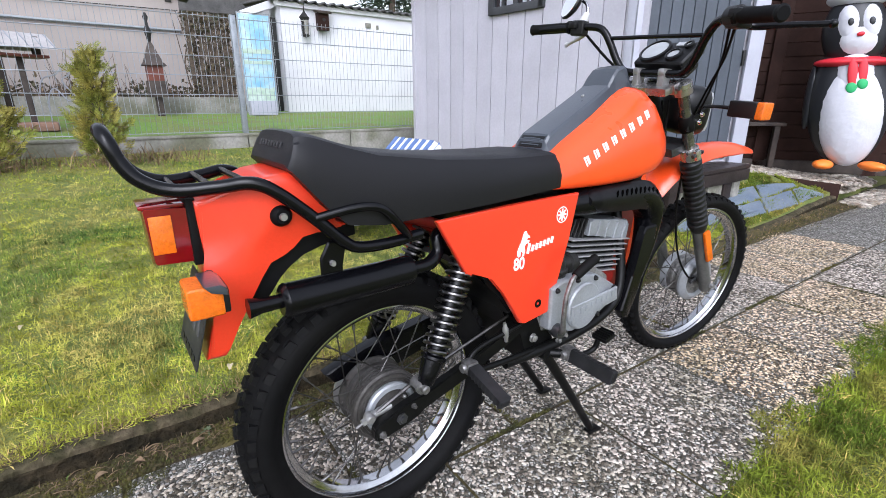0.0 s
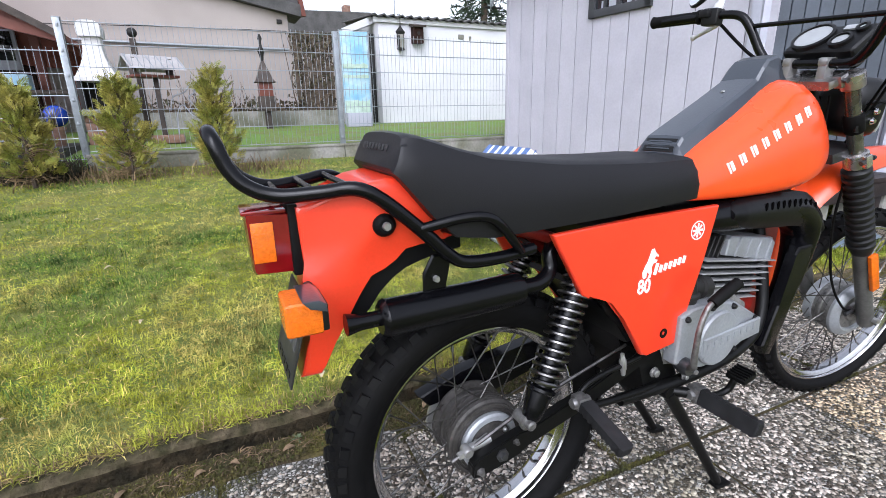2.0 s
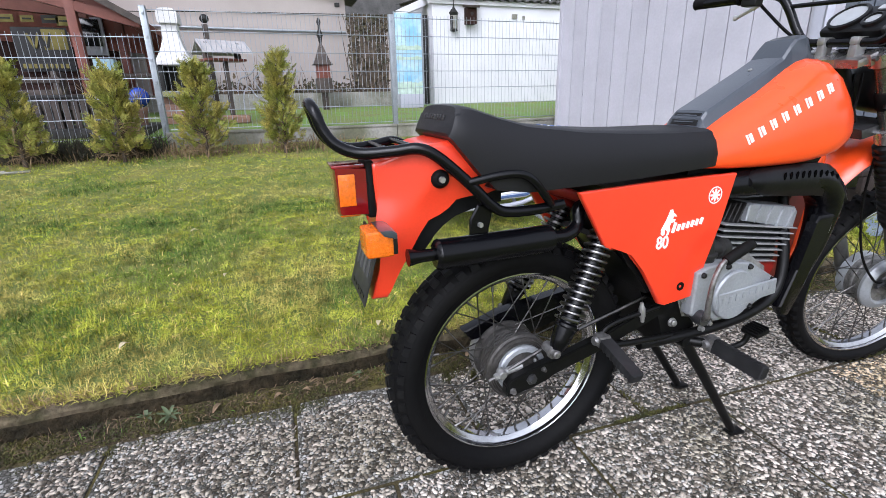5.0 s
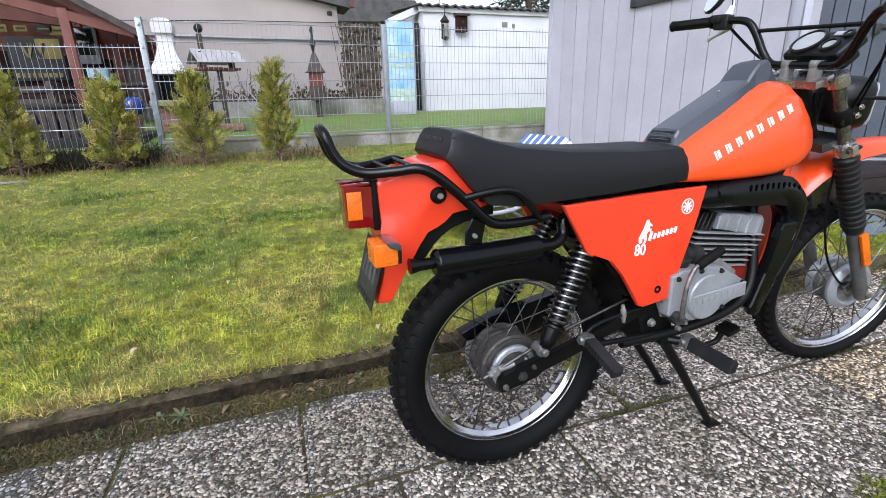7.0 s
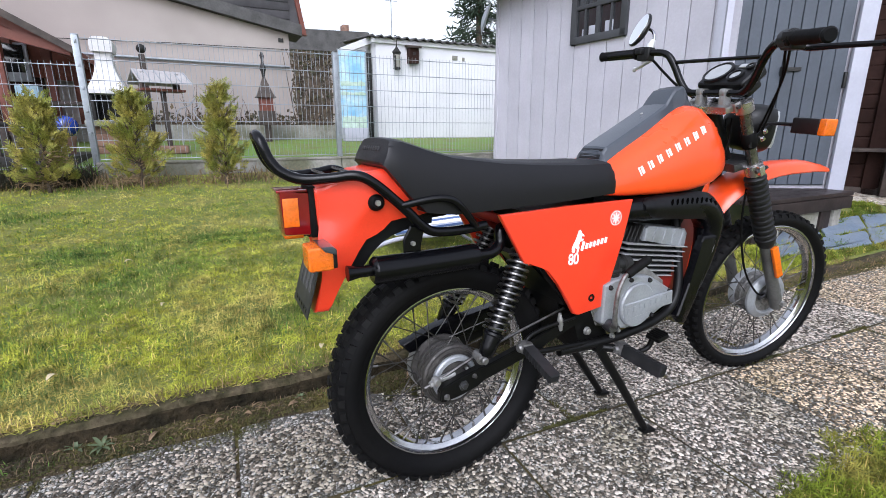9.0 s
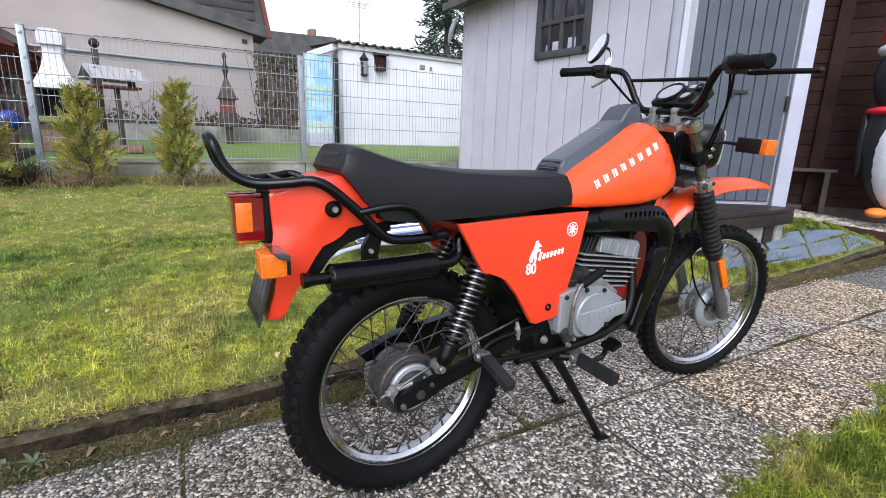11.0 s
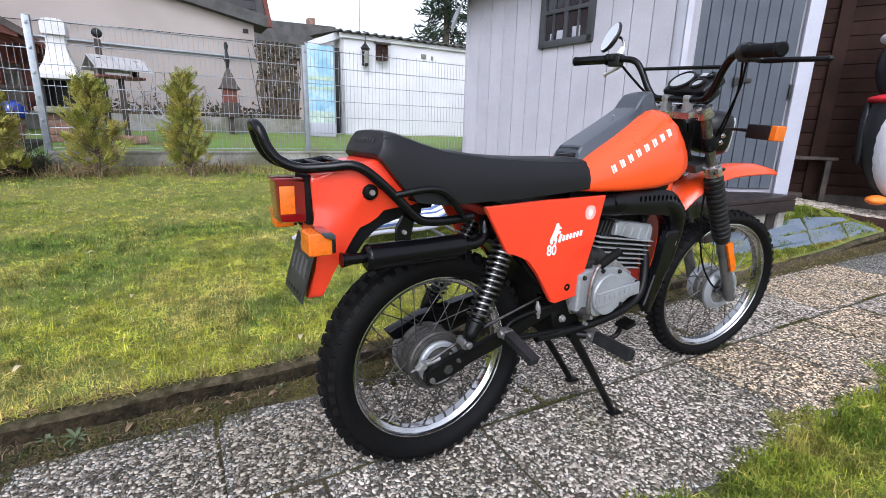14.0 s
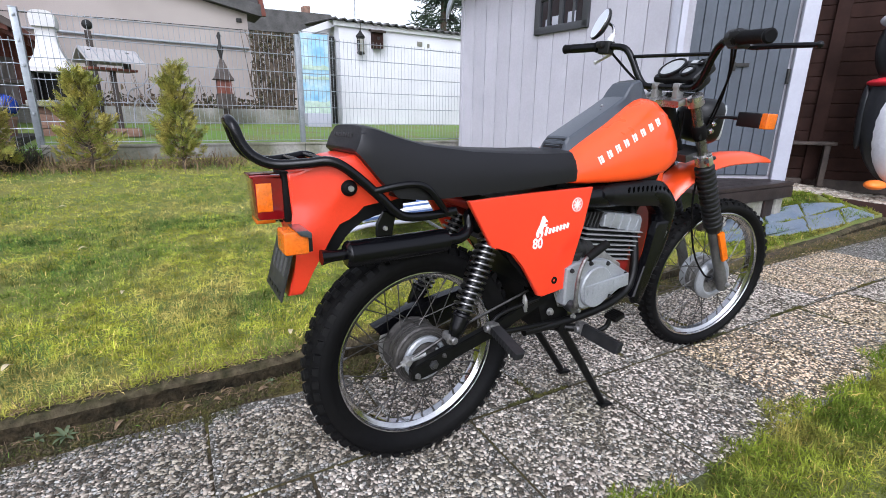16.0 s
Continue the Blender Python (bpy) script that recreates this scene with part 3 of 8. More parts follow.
for i in range(120):
    x = 2.55 + i * 0.0605
    zz = 2.74 + 0.028 * math.sin(i * 2 * math.pi / 3.0) + 0.01 * noise.noise(Vector((x * 3, 0, 0)))
    rr.append([(x, 8.36, zz), (x, 10.6, zz + 0.22), (x, 10.6, zz + 0.20), (x, 8.36, zz - 0.022)])
rings(bm, rr)
part("corrugated_roof", bm, "roof", ob_, "grey corrugated roof sheets")
part("fascia", box(B(), (6.1, 8.47, 2.67), (7.0, 0.05, 0.09), 0.008), "whitewall", ob_)
part("door", box(B(), (2.50, 8.72, 1.62), (0.34, 0.06, 1.68), 0.01), "metal_dark", ob_, "dark open doorway leaf")
part("gable_board", rings(B(), [[(2.05, 8.7, 2.40), (2.05, 8.95, 2.40), (2.05, 8.95, 2.52), (2.05, 8.7, 2.52)], [(2.72, 8.7, 2.66), (2.72, 8.95, 2.66), (2.72, 8.95, 2.80), (2.72, 8.7, 2.80)]]), "whitewall", ob_)
part("vent_plate", box(B(), (4.47, 8.49, 2.45), (0.12, 0.03, 0.09), 0.006), "conc", ob_)
part("small_vent", box(B(), (4.68, 8.49, 2.43), (0.05, 0.03, 0.08), 0.006), "conc", ob_)

# hanging lantern and nest box on it
lan = thing("wall_lantern", "small old metal lantern hanging on the white wall", "lantern")
bm = B()
lathe(bm, [(0.015, 0.0), (0.07, 0.02), (0.085, 0.04), (0.07, 0.05), (0.075, 0.30), (0.10, 0.34), (0.03, 0.42), (0.01, 0.46)], Matrix.Translation((3.10, 8.38, 2.12)) @ tilt("X", 90), 6)
part("lantern_body", bm, "metal_dark", lan)
part("lantern_glass", lathe(B(), [(0.066, 0.06), (0.072, 0.29)], Matrix.Translation((3.10, 8.375, 2.12)) @ tilt("X", 90), 6), "conc", lan)
part("hanger", tube(B(), [(3.10, 8.38, 2.56), (3.10, 8.38, 2.76), (3.10, 8.50, 2.78)], 0.008, 6, 3), "metal_dark", lan)
nb = thing("nest_box", "dark red wooden nest box on the white wall", "nest box")
part("box", box(B(), (3.46, 8.40, 2.42), (0.20, 0.16, 0.30), 0.006), "brown", nb)
part("box_roof", box(B(), (3.46, 8.37, 2.59), (0.27, 0.24, 0.04), 0.006, tilt("X", 12)), "darkwood", nb)
part("box_hole", rod(B(), (3.46, 8.322, 2.45), (3.46, 8.310, 2.45), [(0, 0.03), (1, 0.03)], 14), "metal_dark", nb)

# printed banner on the gate
ban = thing("garden_banner", "pale blue printed banner of sky and meadow hung on the gate", "banner")
part("banner_sheet", box(B(), (2.07, 8.0, 1.66), (0.50, 0.012, 1.40), 0.002), "skyblue", ban)
for zc, h, seed in ((1.80, 0.050, 2), (1.62, 0.035, 5), (1.17, 0.055, 9)):
    ridge = [(1.835 + 0.047 * k, zc + h * (0.6 + 0.8 * noise.noise(Vector((k * 0.55, seed, 0))))) for k in range(11)]
    part("printed_ridge", prism(B(), [(1.835, zc - h)] + ridge + [(2.305, zc - h * 0.8)], 7.985, 7.992), "pale_print", ban, "faded green printed ridge", 0)
part("printed_field", box(B(), (2.07, 7.989, 1.05), (0.47, 0.006, 0.14), 0.001), "pale_print", ban)
part("banner_frame", tube(B(), [(1.81, 7.99, 0.80), (1.81, 7.99, 2.38), (2.33, 7.99, 2.38), (2.33, 7.99, 0.80)], 0.014, 6, 1), "galv", ban)
bx = thing("planter_crate", "white crate at the foot of the banner", "planter")
part("crate", box(B(), (2.03, 7.86, 0.87), (0.44, 0.22, 0.24), 0.01), "trim", bx)

# far roofs and mast
far = thing("far_house", "distant house with a dark pitched roof", "house")
part("wall", box(B(), (3.9, 19.5, 2.2), (3.6, 2.5, 3.6), 0.02), "stucco", far)
bm = prism(B(), [(1.8, 3.80), (6.0, 3.90), (5.5, 4.62), (2.9, 4.54)], 17.6, 21.4)
part("roof", bm, "roof", far, "dark tiled roof")
part("chimney", box(B(), (4.75, 18.2, 4.6), (0.24, 0.4, 0.6), 0.02), "brick", far)
mast = thing("aerial_mast", "thin television aerial mast behind the roofs", "aerial")
bm = tube(B(), [(4.36, 12.0, 1.0), (4.36, 12.0, 4.50)], 0.012, 6, 1)
for k, ln in enumerate((0.30, 0.24, 0.18)):
    tube(bm, [(4.36 - ln, 12.0, 4.44 - 0.05 * k), (4.36 + ln, 12.0, 4.44 - 0.05 * k)], 0.006, 5, 1)
part("mast", bm, "galv", mast)

# ---- porch of the neighbour ----
porch = thing("porch", "red-brown timber porch with a sloping boarded roof", "porch")
bm = B()
rings(bm, [[(-8.0, 6.85, 5.50), (-8.0, 9.0, 5.50), (-8.0, 9.0, 5.57), (-8.0, 6.85, 5.57)], [(-1.85, 6.85, 1.875), (-1.85, 9.0, 1.875), (-1.85, 9.0, 1.945), (-1.85, 6.85, 1.945)]])
part("roof", bm, "porch_red", porch, "red-brown boarded roof underside")
for k in range(7):
    y = 7.05 + 0.3 * k
    part("rafter", rings(B(), [[(-8.0, y, 5.40), (-8.0, y + 0.06, 5.40), (-8.0, y + 0.06, 5.51), (-8.0, y, 5.51)], [(-1.9, y, 1.80), (-1.9, y + 0.06, 1.80), (-1.9, y + 0.06, 1.905), (-1.9, y, 1.905)]]), "redbrown", porch)
part("verge_board", rings(B(), [[(-8.0, 6.79, 5.49), (-8.0, 6.845, 5.49), (-8.0, 6.845, 5.60), (-8.0, 6.79, 5.60)], [(-1.85, 6.79, 1.865), (-1.85, 6.845, 1.865), (-1.85, 6.845, 1.958), (-1.85, 6.79, 1.958)]]), "darkwood", porch)
for x, y, z1 in ((-2.70, 6.95, 2.22), (-4.6, 6.95, 2.72), (-2.48, 8.2, 2.16), (-2.22, 8.6, 2.02)):
    part("post", box(B(), (x, y, (0.65 + z1) / 2), (0.11, 0.11, z1 - 0.65), 0.008), "redbrown", porch)
part("beam", rings(B(), [[(-5.0, 6.9, 2.70), (-5.0, 7.0, 2.70), (-5.0, 7.0, 2.82), (-5.0, 6.9, 2.82)], [(-1.95, 6.9, 1.88), (-1.95, 7.0, 1.88), (-1.95, 7.0, 2.0), (-1.95, 6.9, 2.0)]]), "redbrown", porch)
part("back_boarding", box(B(), (-5.4, 8.80, 1.42), (5.4, 0.06, 1.64), 0.01), "brown", porch, "dark boarded back wall")
rings_ = [[(-8.1, 8.76, 2.24), (-8.1, 8.82, 2.24), (-8.1, 8.82, 5.45), (-8.1, 8.76, 5.45)], [(-2.05, 8.76, 1.70), (-2.05, 8.82, 1.70), (-2.05, 8.82, 1.95), (-2.05, 8.76, 1.95)]]
part("upper_boarding", rings(B(), rings_), "porch_red", porch, "red-brown boarding under the roof")
part("inner_beam", rings(B(), [[(-8.0, 7.7, 2.60), (-8.0, 7.82, 2.60), (-8.0, 7.82, 3.6), (-8.0, 7.7, 3.6)], [(-2.75, 7.7, 2.10), (-2.75, 7.82, 2.10), (-2.75, 7.82, 2.26), (-2.75, 7.7, 2.26)]]), "redbrown", porch)
terrace = tagged(finish("terrace", box(B(), (-5.3, 6.9, 0.60), (7.1, 3.5, 0.16), 0.01), "asphalt_dark"), "dark paved terrace under the porch", "terrace", kind="structure")
wn_ = tagged(finish("window_1", box(B(), (-3.00, 8.725, 1.970), (0.36, 0.06, 0.56), 0.01), "trim"), "white framed house window under the porch", "window", kind="structure")
part("pane", box(B(), (-3.00, 8.692, 2.020), (0.27, 0.02, 0.40), 0.004), "glass", wn_)
clubflag = thing("club_banner", "black and yellow fan banner hung under the porch", "banner")
part("cloth", box(B(), (-3.32, 7.62, 1.67), (0.64, 0.014, 0.57), 0.003), "blackcloth", clubflag)
part("cloth_field", box(B(), (-3.16, 7.610, 1.80), (0.28, 0.008, 0.26), 0.002), "yellow", clubflag)
for k in range(4):
    part("emblem_stroke", box(B(), (-3.44 + 0.07 * k, 7.602, 1.78), (0.030, 0.006, 0.20), 0, tilt("Y", 18 if k % 2 else -18)), "yellow" if k < 2 else "blackcloth", clubflag)
part("cloth_strip", box(B(), (-3.33, 7.609, 1.455), (0.58, 0.008, 0.09), 0.002), "blackcloth", clubflag)
for k in range(9):
    part("strip_bar", box(B(), (-3.58 + 0.062 * k, 7.602, 1.455), (0.036, 0.005, 0.06)), "yellow", clubflag)
for x, z, mt, s_ in ((-3.42, 2.06, "yellow", 0.10), (-3.16, 2.06, "blackcloth", 0.13), (-2.98, 2.04, "yellow", 0.15), (-3.66, 2.06, "yellow", 0.12)):
    sg = thing("porch_sign", "small black and yellow sign under the porch roof", "sign", group="signs under the porch")
    part("board", box(B(), (x, 7.62, z), (s_ * 1.5, 0.015, s_ * 0.8), 0.003), mt, sg)
    part("sign_bar", box(B(), (x, 7.610, z), (s_, 0.006, 0.02)), "blackcloth" if mt == "yellow" else "yellow", sg)
bench = thing("garden_bench", "dark weathered bench and shelf under the porch", "bench")
for k in range(4):
    part("slat", box(B(), (-3.4, 7.3 + 0.1 * k, 1.06), (1.5, 0.08, 0.03), 0.005), "brown", bench)
for k in range(3):
    part("back_slat", box(B(), (-3.4, 7.72, 1.16 + 0.11 * k), (1.5, 0.03, 0.08), 0.005), "brown", bench)
for x in (-4.1, -2.75):
    part("leg", box(B(), (x, 7.45, 0.86), (0.06, 0.4, 0.40), 0.005), "brown", bench)
crate = thing("blue_crate", "small pale blue box on the garden table", "box")
part("box", box(B(), (-2.68, 7.85, 1.455), (0.27, 0.2, 0.22), 0.02), "skyblue", crate)
table = thing("garden_table", "weathered wooden garden table", "table")
part("tabletop", box(B(), (-2.22, 7.7, 1.32), (1.3, 0.5, 0.05), 0.01), "darkwood", table)
for x in (-2.80, -1.64):
    for y in (7.52, 7.88):
        part("leg", box(B(), (x, y, 1.0), (0.05, 0.05, 0.62), 0.005), "darkwood", table)
ballob = thing("glass_ball", "shiny blue glazed garden ball on a stake", "garden ball")
bm = B()
bmesh.ops.create_uvsphere(bm, u_segments=28, v_segments=18, radius=0.125, matrix=Matrix.Translation((-2.02, 6.35, 1.00)))
part("ball", bm, "blue", ballob)
part("stake", tube(B(), [(-2.02, 6.35, 0.62), (-2.02, 6.35, 0.9)], 0.012, 6, 1), "darkwood", ballob)

# clutter along the terrace behind the fence
for k, (x, y, r, h, mt) in enumerate(((-3.55, 6.0, 0.11, 0.22, "brick"), (-3.22, 6.15, 0.09, 0.18, "metal_dark"), (-2.72, 5.85, 0.10, 0.20, "darkwood"), (-2.45, 6.05, 0.12, 0.24, "darkwood"), (-1.92, 5.75, 0.10, 0.20, "brick"), (-2.15, 5.6, 0.08, 0.16, "metal_dark"))):
    pot = thing("flower_pot", "weathered flower pot with withered plant on the terrace", "flower pot", "pots on the terrace", at=(x, y, 0.68))
    part("pot", lathe(B(), [(r * 0.68, 0.0), (r * 0.95, h * 0.85), (r * 1.05, h * 0.86), (r * 1.05, h), (r * 0.92, h), (r * 0.88, h * 0.9), (0.01, h * 0.88)], tilt("X", 90), 16), mt, pot)
    bm = B()
    for j in range(14):
        a, e, ln = j * 2.4, 0.2 + 0.05 * (j % 5), h * (0.9 + 0.13 * (j % 4))
        tube(bm, [(0, 0, h * 0.85), (math.cos(a) * e * ln * 0.5, math.sin(a) * e * ln * 0.5, h + ln * 0.5), (math.cos(a) * e * ln * 1.6, math.sin(a) * e * ln * 1.6, h + ln)], [0.005, 0.004, 0.002], 4, 2)
    tagged(part("withered_plant", bm, "dry" if k % 2 else "ivy", pot), kind="stuff")
rack_ = thing("garden_rack", "dark slatted garden rack with boxes under the porch", "rack")
for x in (-4.55, -3.75, -2.95):
    part("upright", box(B(), (x, 6.75, 1.0), (0.06, 0.30, 0.66), 0.005), "darkwood", rack_)
for k in range(4):
    part("shelf_slat", box(B(), (-3.75, 6.58 + 0.01 * k, 0.78 + 0.15 * k), (1.70, 0.03, 0.07), 0.004), "darkwood", rack_)
part("bin", box(B(), (-4.1, 6.78, 0.96), (0.52, 0.26, 0.30), 0.02), "metal_dark", rack_)
part("bin", box(B(), (-3.3, 6.78, 0.96), (0.48, 0.26, 0.30), 0.02), "plastic", rack_)
for x0 in (-2.95, -4.3):
    binn = thing("slatted_bin", "dark slatted wooden bin behind the fence", "compost bin")
    for k in range(11):
        part("slat", box(B(), (x0 + 0.085 * k, 5.42, 0.72 - 0.012 * (k % 3)), (0.06, 0.022, 0.62), 0.004), "darkwood", binn)
    for z in (0.52, 0.90):
        part("rail", box(B(), (x0 + 0.42, 5.445, z), (0.94, 0.03, 0.06), 0.004), "darkwood", binn)
    part("lid", box(B(), (x0 + 0.42, 5.70, 1.01), (0.98, 0.62, 0.04), 0.008), "metal_dark", binn)
part_wall = tagged(finish("lower_fence_wall", box(B(), (-4.07, 5.02, 0.30), (5.0, 0.12, 0.30), 0.012), "conc"), "lower mossy concrete wall under the fence", "wall", kind="structure")
bottle = thing("green_bottle", "small green plastic bottle on the terrace edge", "bottle")
part("bottle", lathe(B(), [(0.035, 0.0), (0.038, 0.02), (0.038, 0.14), (0.014, 0.19), (0.014, 0.23), (0.001, 0.235)], Matrix.Translation((-3.02, 5.45, 0.68)) @ tilt("X", 90), 14), "nylon_green", bottle)

# ---- garden barbecue chimney ----
bbq = thing("garden_barbecue", "white concrete garden fireplace with a flared hood", "barbecue")


def flue(sections):
    bm = B()
    rings(bm, [[(-1.53 + sx * a, 6.45 + sy * b, z) for a, b in ((-1, -1), (-0.82, -1.12), (0.82, -1.12), (1, -1), (1, 1), (-1, 1))] for z, sx, sy in sections])
    return bm


part("hood", flue([(1.385, 0.215, 0.22), (1.43, 0.215, 0.22), (1.44, 0.200, 0.205), (1.50, 0.172, 0.175), (1.57, 0.138, 0.14), (1.66, 0.108, 0.11), (1.75, 0.094, 0.095), (1.96, 0.086, 0.088)]), "bbq", bbq)
bm = B()
rings(bm, [[(-1.53 + 0.118 * math.copysign(abs(math.cos(a)) ** 0.6, math.cos(a)), y, 1.945 + 0.105 * math.copysign(abs(math.sin(a)) ** 0.6, math.sin(a))) for a in np.linspace(-0.5, math.pi + 0.5, 16)] for y in (6.30, 6.32, 6.58, 6.60)])
part("chimney_cap", bm, "bbq", bbq)
part("hearth_back", box(B(), (-1.53, 6.58, 1.24), (0.42, 0.06, 0.40), 0.01), "metal_dark", bbq)
for x in (-1.72, -1.34):
    part("hearth_side", box(B(), (x, 6.45, 1.24), (0.06, 0.30, 0.38), 0.01), "metal_dark", bbq)
part("hearth_table", box(B(), (-1.53, 6.42, 1.03), (0.56, 0.44, 0.07), 0.015), "conc", bbq)
for k in range(4):
    part("brick_course", box(B(), (-1.53, 6.45, 0.70 + 0.085 * k), (0.42, 0.34, 0.078), 0.008), "brick", bbq)

# bird feeder
feeder = thing("bird_feeder", "wooden bird table with a pale felt roof on a dark post", "bird feeder")
FT = Matrix.Translation((-0.95, 6.2, 0)) @ tilt("Z", 24) @ Matrix.Translation((0.95, -6.2, 0))
for s in (-1, 1):
    bm = B()
    rings(bm, [[(x, 6.2 - s * 0.215, 1.520), (x, 6.2 - s * 0.222, 1.505), (x, 6.2, 1.655), (x, 6.2, 1.675)] for x in (-1.26, -0.64)])
    part("roof_panel", move(bm, FT), "felt", feeder, "pale grey felt roof slope")
    for k in range(6):
        x = -1.24 + 0.115 * k
        bm = B()
        rings(bm, [[(x + dx, 6.2 - s * 0.212, 1.524 + dz), (x + dx, 6.2, 1.676 + dz)][::1] + [(x + dx, 6.2, 1.672 + dz), (x + dx, 6.2 - s * 0.212, 1.519 + dz)] for dx, dz in ((0.0, 0.004), (0.010, 0.004))])
        part("roof_batten", move(bm, FT), "galv", feeder)
part("tray", move(box(B(), (-0.95, 6.2, 1.435), (0.50, 0.28, 0.030), 0.006), FT), "redbrown", feeder)
for x in (-1.16, -0.76):
    part("gable", move(prism(B(), [(x - 0.02, 1.45), (x + 0.02, 1.45), (x + 0.02, 1.64), (x - 0.02, 1.64)], 6.14, 6.26), FT), "darkwood", feeder)
part("post", box(B(), (-0.93, 6.2, 1.06), (0.06, 0.06, 0.74), 0.006), "darkwood", feeder)
part("foot", box(B(), (-0.90, 6.2, 0.70), (0.36, 0.30, 0.10), 0.03), "brick", feeder)
gp = thing("garden_post", "dark carved post with a round ball finial", "post")
part("post", box(B(), (-1.165, 6.9, 1.32), (0.07, 0.07, 1.26), 0.008), "darkwood", gp)
bm = B()
bmesh.ops.create_uvsphere(bm, u_segments=16, v_segments=10, radius=0.06, matrix=Matrix.Translation((-1.160, 6.9, 2.02)))
part("finial", bm, "metal_dark", gp)
wire = thing("wire_animal", "white wire garden figure of a leaping animal", "garden ornament")
part("wire_outline", tube(B(), [(-0.85, 6.6, 1.05), (-0.80, 6.6, 1.22), (-0.66, 6.6, 1.28), (-0.58, 6.6, 1.38), (-0.50, 6.6, 1.36), (-0.55, 6.6, 1.27), (-0.62, 6.6, 1.2), (-0.52, 6.6, 1.02), (-0.60, 6.6, 0.98), (-0.70, 6.6, 1.12), (-0.78, 6.6, 1.0), (-0.80, 6.6, 0.66)], 0.008, 6, 4), "trim", wire)
tower = thing("bird_house_tower", "brown peaked bird house on a post with an iron finial", "bird house")
part("house_body", box(B(), (0.50, 8.0, 1.40), (0.22, 0.20, 0.26), 0.008), "redbrown", tower)
bm = B()
rings(bm, [[(0.50 + a * w, 8.0 + b * w * 0.9, z) for a, b in ((-1, -1), (1, -1), (1, 1), (-1, 1))] for z, w in ((1.50, 0.165), (1.55, 0.125), (1.84, 0.02))])
part("peaked_roof", bm, "darkwood", tower)
part("base_box", box(B(), (0.50, 8.0, 1.16), (0.26, 0.24, 0.24), 0.008), "darkwood", tower)
part("post", box(B(), (0.50, 8.0, 0.92), (0.10, 0.10, 0.40), 0.006), "darkwood", tower)
bm = lathe(B(), [(0.02, 0.0), (0.035, 0.10), (0.055, 0.16), (0.025, 0.24), (0.020, 0.30), (0.038, 0.36), (0.015, 0.42)], Matrix.Translation((0.50, 8.0, 1.82)) @ tilt("X", 90), 8)
part("finial", bm, "metal_dark", tower)

# ---- garden shed with its door across the corner ----
shed = thing("garden_shed", "pale grey boarded corner garden shed with white trim", "shed")
KX, KY = 3.294, 1.592
W1 = Vector((math.cos(radians(98)), math.sin(radians(98)), 0))
W2 = Vector((math.cos(radians(-32)), math.sin(radians(-32)), 0))
Kp = Vector((KX, KY, 0))
LEN1, LEN2, ZB, ZT = 2.80, 1.00, 0.30, 2.62
N1, N2 = Vector((W1.y, -W1.x, 0)), Vector((-W2.y, W2.x, 0))


def on1(d, out, z):
    return Kp + W1 * d - N1 * out + Vector((0, 0, z))


def on2(d, out, z):
    return Kp + W2 * d - N2 * out + Vector((0, 0, z))


T1, T2 = tilt("Z", 98), tilt("Z", -32)
part("wall_core", box(B(), on1(LEN1 / 2, -0.05, (ZB + ZT) / 2), (LEN1, 0.05, ZT - ZB), 0, T1), "shed", shed)
part("front_core", box(B(), on2(LEN2 / 2 + 0.02, -0.06, (ZB + ZT) / 2), (LEN2, 0.05, ZT - ZB), 0, T2), "shed", shed)
nb_ = 14
for k in range(nb_):
    w = 0.2035
    d = LEN1 - 0.03 - w * (k + 0.5)
    part("board", box(B(), on1(d, -0.014 + 0.001 * (k % 2), (ZB + ZT) / 2), (w - 0.008, 0.022, ZT - ZB), 0.0012, T1, 1), "shed", shed)
part("corner_trim", box(B(), on1(0.045, 0.004, (ZB + ZT) / 2), (0.10, 0.03, ZT - ZB), 0.004, T1), "trim", shed)
part("end_trim", box(B(), on1(LEN1 - 0.02, -0.002, (ZB + ZT) / 2), (0.05, 0.03, ZT - ZB), 0.004, T1), "shed", shed)
win = part("window", box(B(), on1(1.25, 0.003, 2.13), (0.62, 0.006, 0.62), 0, T1), "glass", shed, "small dark-framed window with panes")
for d, z, sx, sz in ((1.25, 1.825, 0.66, 0.07), (1.25, 2.44, 0.66, 0.07), (0.95, 2.13, 0.07, 0.68), (1.55, 2.13, 0.07, 0.68), (1.25, 2.13, 0.045, 0.6), (1.25, 2.13, 0.56, 0.04), (1.095, 2.13, 0.022, 0.58), (1.405, 2.13, 0.022, 0.58)):
    part("window_bar", box(B(), on1(d, 0.012 if sx > 0.1 or sx == 0.07 else 0.008, z), (sx, 0.04, sz), 0.004, T1), "winframe", win)
for d, z, w_, h_ in ((1.12, 1.91, 0.09, 0.10), (1.30, 1.90, 0.12, 0.09), (1.42, 1.89, 0.05, 0.07)):
    part("sill_object", box(B(), on1(d, 0.010, z), (w_, 0.012, h_), 0.003, T1), "trim", win)
# door face
door = part("door", box(B(), on2(0.50, -0.03, (0.47 + ZT) / 2), (0.86, 0.02, ZT - 0.47), 0, T2), "door_grey", shed, "slate grey plank door")
for k in range(9):
    part("plank", box(B(), on2(0.118 + 0.0945 * k, -0.012 + 0.001 * (k % 2), (0.475 + ZT) / 2), (0.0885, 0.02, ZT - 0.475), 0.003, T2, 1), "door_grey", door)
part("frame_trim", box(B(), on2(0.020, 0.004, (ZB + ZT) / 2), (0.10, 0.03, ZT - ZB), 0.004, T2), "trim", shed, "white painted trim")
part("frame_trim", box(B(), on2(1.010, 0.004, (ZB + ZT) / 2), (0.125, 0.035, ZT - ZB), 0.004, T2), "trim", shed)
